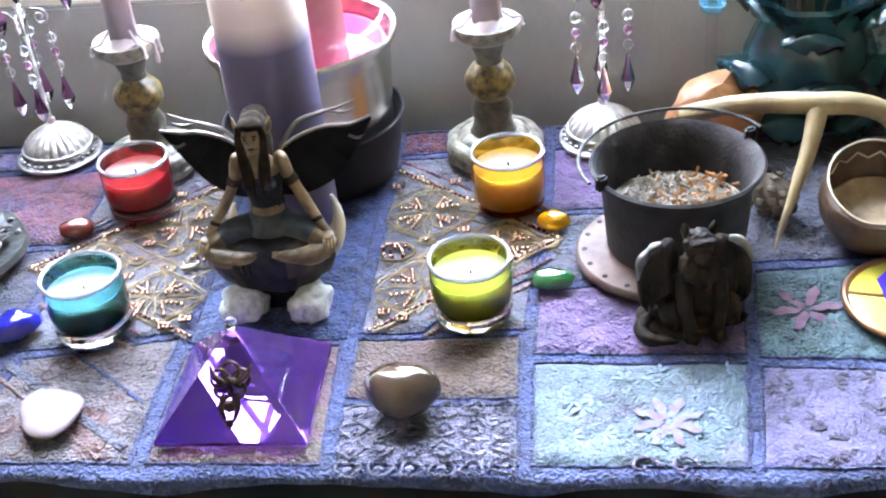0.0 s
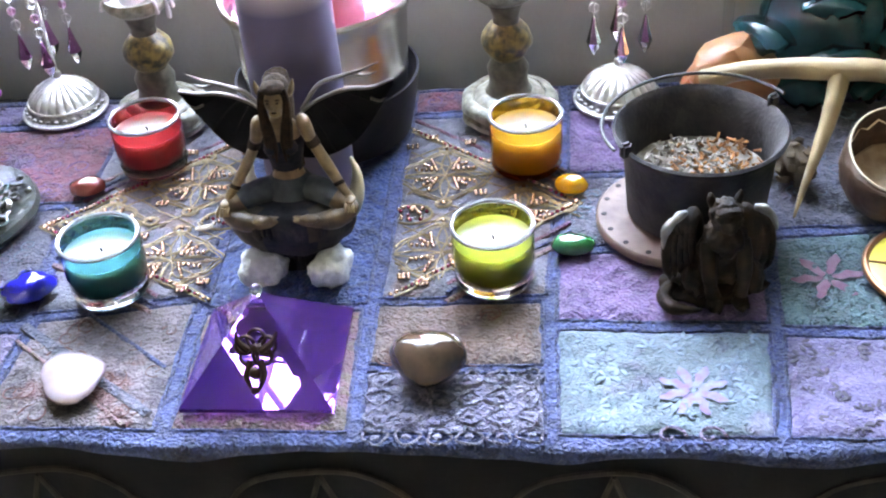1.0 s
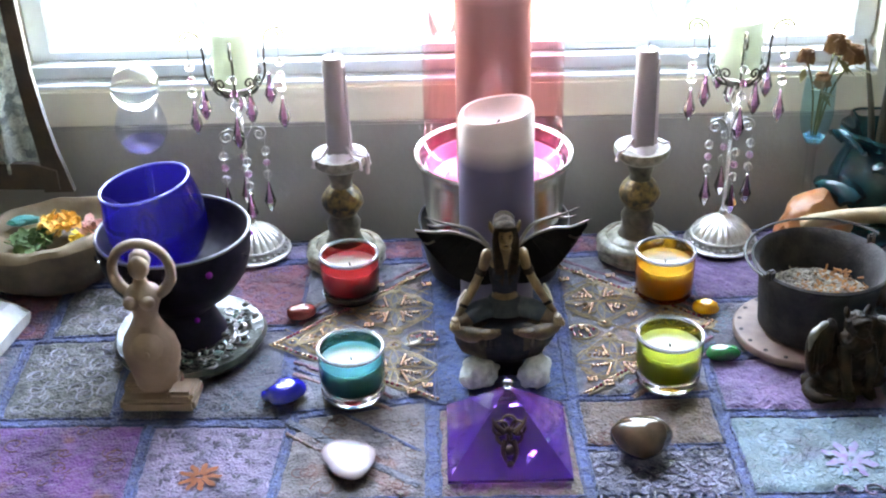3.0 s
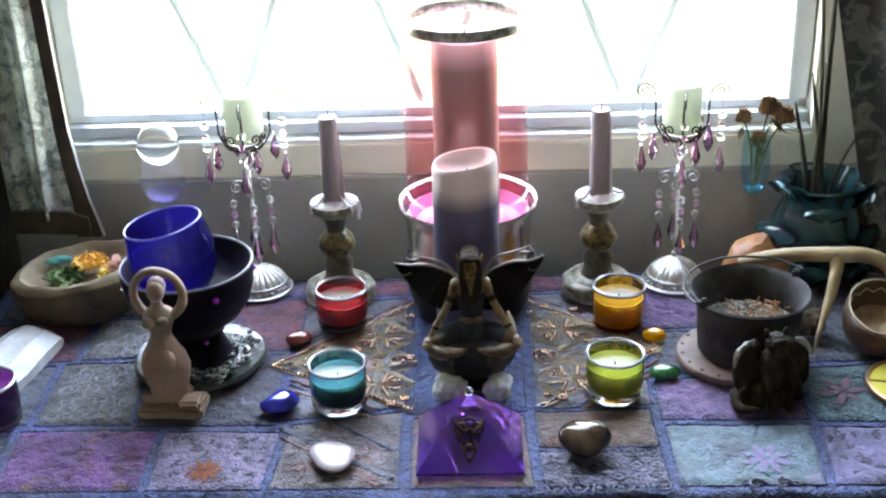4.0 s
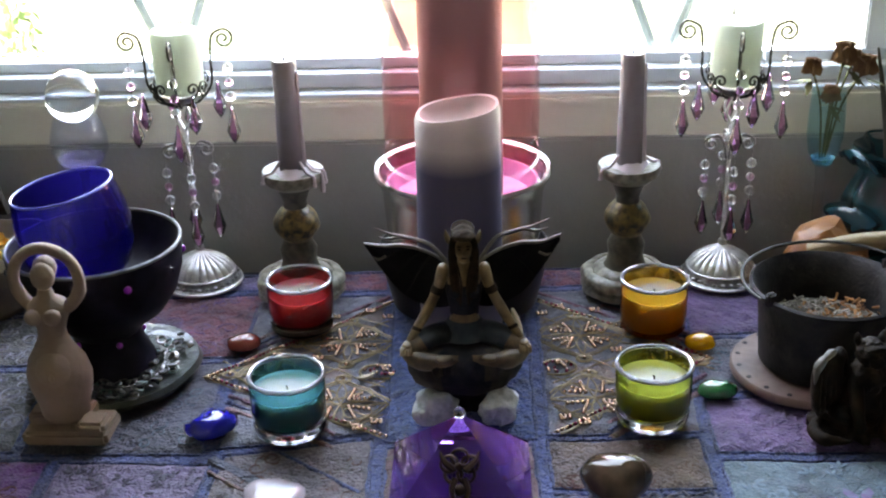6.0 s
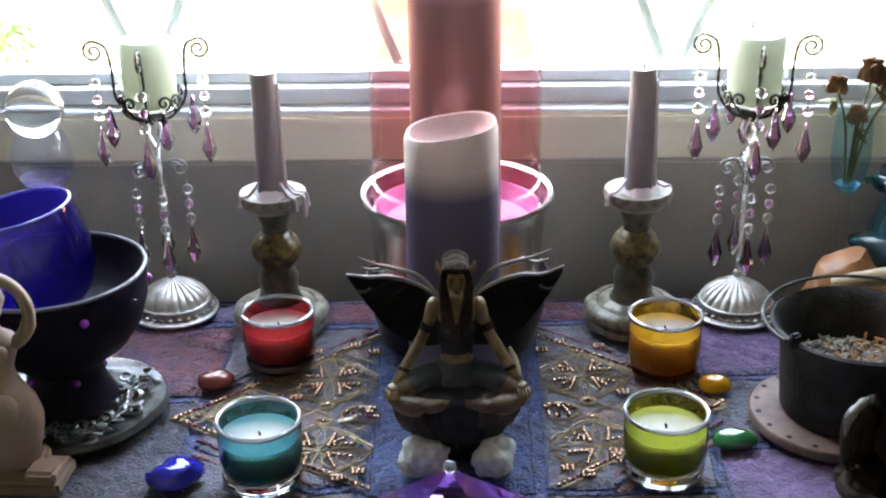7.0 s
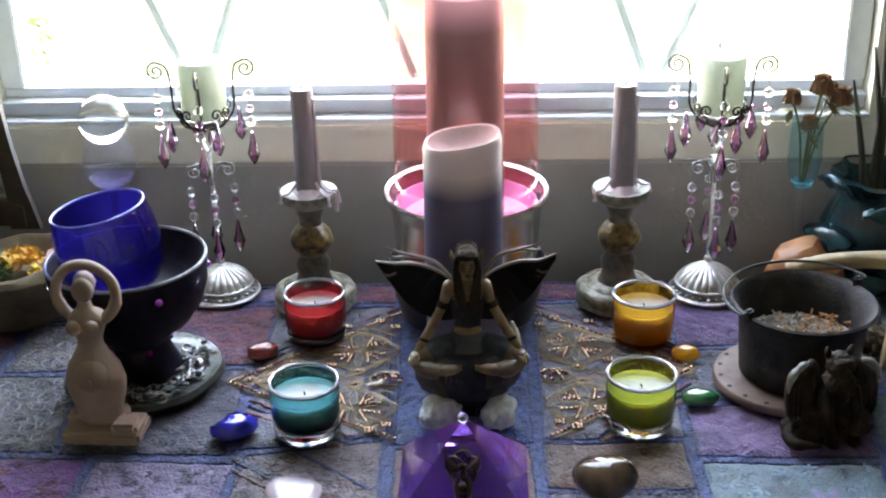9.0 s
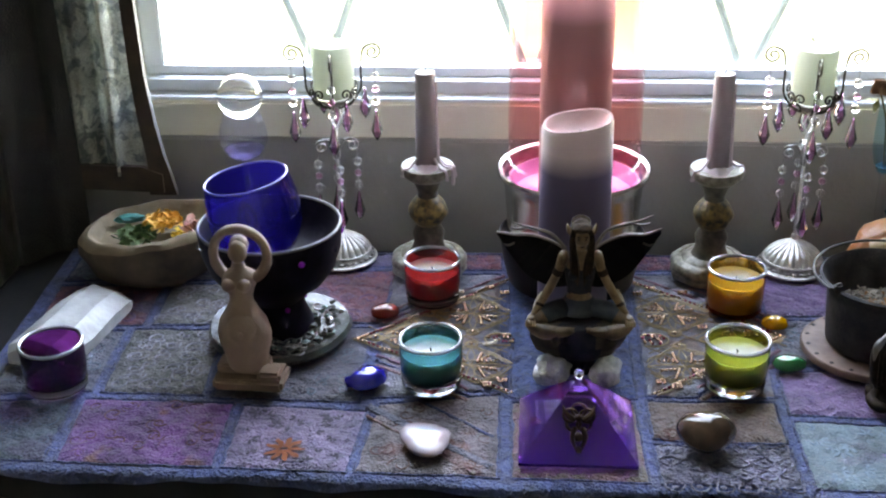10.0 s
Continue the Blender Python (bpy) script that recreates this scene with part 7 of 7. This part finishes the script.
def dried_rose(x, y, z, size, seed):
    r2 = random.Random(seed)
    t = thing("dried_rose", "withered brown and orange rose in the bud vase", "flower", pose(0.338, 0.262, 0.110), group="dried roses")
    bm = bmesh.new()
    tube(bm, smooth([(0.002 * (seed % 3 - 1), 0.001, 0.0), (x * 0.4, y * 0.4, (z - 0.11) * 0.6), (x, y, z - 0.11)], 6), 0.0011, 6)
    part("stalk", bm, M["dried_leaf"], t)
    for k in range(16):
        bm = bmesh.new()
        a = k * 2.4
        q = 0.18 + 0.82 * k / 16
        c = Vector((x, y, z - 0.11)) + Vector((math.cos(a), math.sin(a), 0)) * size * 0.42 * q
        nrm = Euler((r2.uniform(-0.3, 0.3), -0.9 + 0.5 * q, a)).to_matrix()
        prev = []
        for i in range(4):
            prev.append([bm.verts.new(c + nrm @ Vector((0.12 * math.sin(i), (j - 1.5) * 0.36 * (1.1 - 0.12 * i), (i - 0.8) * 0.42 * (1.1 - 0.2 * q))) * size * (0.9 + 0.25 * noise.noise(Vector((k, i, j + seed))))) for j in range(4)])
        for a1, b1 in zip(prev, prev[1:]):
            for j in range(3):
                bm.faces.new((a1[j], a1[j + 1], b1[j + 1], b1[j]))
        part("petal", bm, M["dried_rose"], t, "", 180)
    bm = bmesh.new()
    for k in range(3):
        a = r2.random() * 6.28
        c = Vector((x, y, z - 0.115 - 0.3 * size))
        d = Vector((math.cos(a), math.sin(a), r2.uniform(-0.8, 0.1)))
        s = Vector((-d.y, d.x, 0)).normalized() * size * 0.28
        vs = [bm.verts.new(p) for p in (c, c + d * size * 0.6 + s, c + d * size * 1.3, c + d * size * 0.6 - s)]
        bm.faces.new(vs)
    part("leaf", bm, M["dried_leaf"], t, "curled dry leaf")


dried_rose(0.012, 0.004, 0.208, 0.018, 1)
dried_rose(0.030, -0.002, 0.198, 0.017, 2)
dried_rose(-0.016, 0.006, 0.196, 0.014, 3)
dried_rose(0.001, -0.002, 0.172, 0.014, 4)
dried_rose(0.022, 0.010, 0.202, 0.014, 5)

tv = thing("teal_vase", "large glossy teal ceramic vase wrapped in curling leaves", "vase", pose(0.420, 0.266, 0.0))
bm = bmesh.new()
bulge = lambda a, z: 1 + 0.05 * math.sin(5 * a + z * 40) + 0.03 * math.sin(9 * a + 2)
spin(bm, [(0, 0), (0.034, 0.0), (0.044, 0.012), (0.054, 0.036), (0.055, 0.060), (0.048, 0.082), (0.041, 0.096), (0.043, 0.106), (0.050, 0.115), (0.049, 0.119), (0.038, 0.110), (0.032, 0.096), (0.040, 0.05), (0, 0.02)], 72, wobble=bulge)
part("vase_body", bm, M["teal"], tv)


def ceramic_leaf(a, z, w, reach, rise, droop, r0):
    """A thick glazed leaf that leaves the wall at r0, arches out and curls over at its tip."""
    bm = bmesh.new()
    ca, sa = math.cos(a), math.sin(a)
    rows, rows2 = [], []
    for i in range(13):
        u = i / 12
        base = Vector((ca, sa, 0)) * (r0 + reach * math.sin(u * 1.9)) + Vector((0, 0, z + rise * math.sin(u * 2.2) - droop * u * u))
        half = w * 0.5 * math.sin(math.pi * (0.14 + 0.83 * u)) ** 0.7
        side = Vector((-sa, ca, 0))
        rows.append([bm.verts.new(base + side * half * q + Vector((0, 0, -0.30 * half * q * q + 0.0016 * math.sin(u * 14 + q * 3)))) for q in (-1, -0.66, -0.33, 0, 0.33, 0.66, 1)])
        rows2.append([bm.verts.new(v.co + Vector((-ca * 0.003, -sa * 0.003, -0.0045))) for v in rows[-1]])
    for L in (rows, rows2):
        for p, q in zip(L, L[1:]):
            for j in range(6):
                bm.faces.new((p[j], p[j + 1], q[j + 1], q[j]))
    for j in (0, 6):
        for p, q, p2, q2 in zip(rows, rows[1:], rows2, rows2[1:]):
            bm.faces.new((p[j], q[j], q2[j], p2[j]))
    for p, p2 in ((rows[0], rows2[0]), (rows[-1], rows2[-1])):
        for j in range(6):
            bm.faces.new((p[j], p[j + 1], p2[j + 1], p2[j]))
    part("ceramic_leaf", bm, M["teal"], tv, "curling glazed leaf")


for a, z, w, reach, rise, droop, r0 in ((3.45, 0.103, 0.058, 0.026, 0.020, 0.006, 0.034), (5.9, 0.100, 0.056, 0.028, 0.018, 0.008, 0.034), (4.55, 0.096, 0.050, 0.022, 0.010, 0.014, 0.036), (1.6, 0.104, 0.056, 0.018, 0.016, 0.006, 0.034),
                                        (3.65, 0.066, 0.060, 0.034, 0.016, 0.026, 0.044), (4.75, 0.058, 0.056, 0.026, 0.012, 0.028, 0.046), (5.7, 0.064, 0.052, 0.024, 0.012, 0.028, 0.046), (3.3, 0.034, 0.056, 0.030, 0.012, 0.028, 0.046), (4.3, 0.028, 0.050, 0.024, 0.010, 0.024, 0.046), (5.3, 0.026, 0.050, 0.022, 0.010, 0.022, 0.046)):
    ceramic_leaf(a, z, w, reach, rise, droop, r0)
reeds = thing("dark_reeds", "bundle of dark dried reeds standing in the teal vase", "reeds", pose(0.418, 0.272, 0.022))
rnd = random.Random(21)
for k in range(6):
    bm = bmesh.new()
    a = rnd.random() * 6.28
    x0, y0 = 0.008 * math.cos(a), 0.008 * math.sin(a)
    hgt = rnd.uniform(0.17, 0.26)
    lx = rnd.uniform(-0.030, 0.004)
    tube(bm, smooth([(x0, y0, 0), (x0 + lx * 0.3, y0, hgt * 0.5), (x0 + lx, y0 + rnd.uniform(-0.01, 0.01), hgt)], 5), [0.0036] * 6 + [0.0034, 0.0030, 0.0026, 0.0020, 0.0010], 7)
    part("reed", bm, M["reed"], reeds)
for x1, y1, r in ((-0.045, 0.55, 0.0022), (-0.012, 0.62, 0.0030), (0.060, 0.19, 0.0016)):
    bm = bmesh.new()
    tube(bm, smooth([(0.0, 0.0, 0.0), (x1 * 0.3, 0.0, y1 * 0.5), (x1, 0.0, y1)], 6), r, 7)
    part("reed", bm, M["reed"], reeds)


# ---- curtains ----
def curtain(name, x0, x1, z0, z1, y, material, label, waves, amp, lean=0.0):
    """A hanging cloth with folds; lean slants the first edge sideways over the lowest part of the window."""
    t = thing(name, label, "curtain", SKEW)
    bm = bmesh.new()
    n, k = 90, 60
    front = []
    for i in range(n + 1):
        u = i / n
        col = []
        for j in range(k + 1):
            v = j / k
            z = z0 + (z1 - z0) * v
            x = x0 + (x1 - x0) * u + lean * min(max(z - 0.08, 0.0), 0.4) * (1 - u)
            yy = y + amp * math.sin(u * waves * 2 * math.pi + 0.6 * math.sin(v * 5)) + 0.35 * amp * math.sin(u * waves * 4.7 * math.pi + 1 + v * 3) + 0.004 * noise.noise(Vector((x * 9, 0, v * 6)))
            col.append(bm.verts.new((x, yy, z)))
        front.append(col)
    back = [[bm.verts.new(v.co + Vector((0, 0.0022, 0))) for v in c] for c in front]
    for L in (front, back):
        for a, b in zip(L, L[1:]):
            for j in range(k):
                bm.faces.new((a[j], b[j], b[j + 1], a[j + 1]))
    part("curtain_cloth", bm, material, t)
    return t


def strip(bm, pts, w, thick=0.004):
    """A flat band that follows points, w wide towards the given side."""
    rows = []
    for p, wv in pts:
        p, wv = Vector(p), Vector(wv)
        rows.append([bm.verts.new(p + Vector((0, -thick, 0))), bm.verts.new(p + wv + Vector((0, -thick, 0))), bm.verts.new(p + wv + Vector((0, thick, 0))), bm.verts.new(p + Vector((0, thick, 0)))])
    for a, b in zip(rows, rows[1:]):
        for j in range(4):
            bm.faces.new((a[j], a[(j + 1) % 4], b[(j + 1) % 4], b[j]))
    bm.faces.new(rows[0])
    bm.faces.new(rows[-1][::-1])


LX = -0.492
left = curtain("window_curtain", LX, -0.585, 0.085, 1.3, 0.292, M["curtain"], "pale grey patterned curtain edged in brown velvet", 2.5, 0.010)
bm = bmesh.new()
prof = [(0.062, 0.032, 0.032), (0.075, 0.029, 0.028), (0.090, 0.026, 0.024), (0.11, 0.021, 0.020), (0.15, 0.015, 0.018), (0.20, 0.010, 0.016), (0.30, 0.008, 0.015), (0.5, 0.006, 0.015), (1.3, 0.006, 0.015)]
strip(bm, [((LX + dx - w + 0.006, 0.285, z), (w, 0, 0)) for z, dx, w in prof], 0)
strip(bm, [((LX + 0.024, 0.282, 0.066), (0, 0, 0.022)), ((LX, 0.284, 0.066), (0, 0, 0.030)), ((LX - 0.06, 0.284, 0.068), (0, 0, 0.030)), ((-0.63, 0.284, 0.07), (0, 0, 0.030))], 0)
part("velvet_trim", bm, M["trim"], left, "brown velvet edging")
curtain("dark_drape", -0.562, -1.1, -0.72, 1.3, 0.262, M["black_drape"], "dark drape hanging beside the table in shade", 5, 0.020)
curtain("dark_drape", 0.458, 1.0, -0.72, 1.3, 0.262, M["dark_drape"], "dark patterned drape gathered beside the window", 7, 0.014, -0.22)
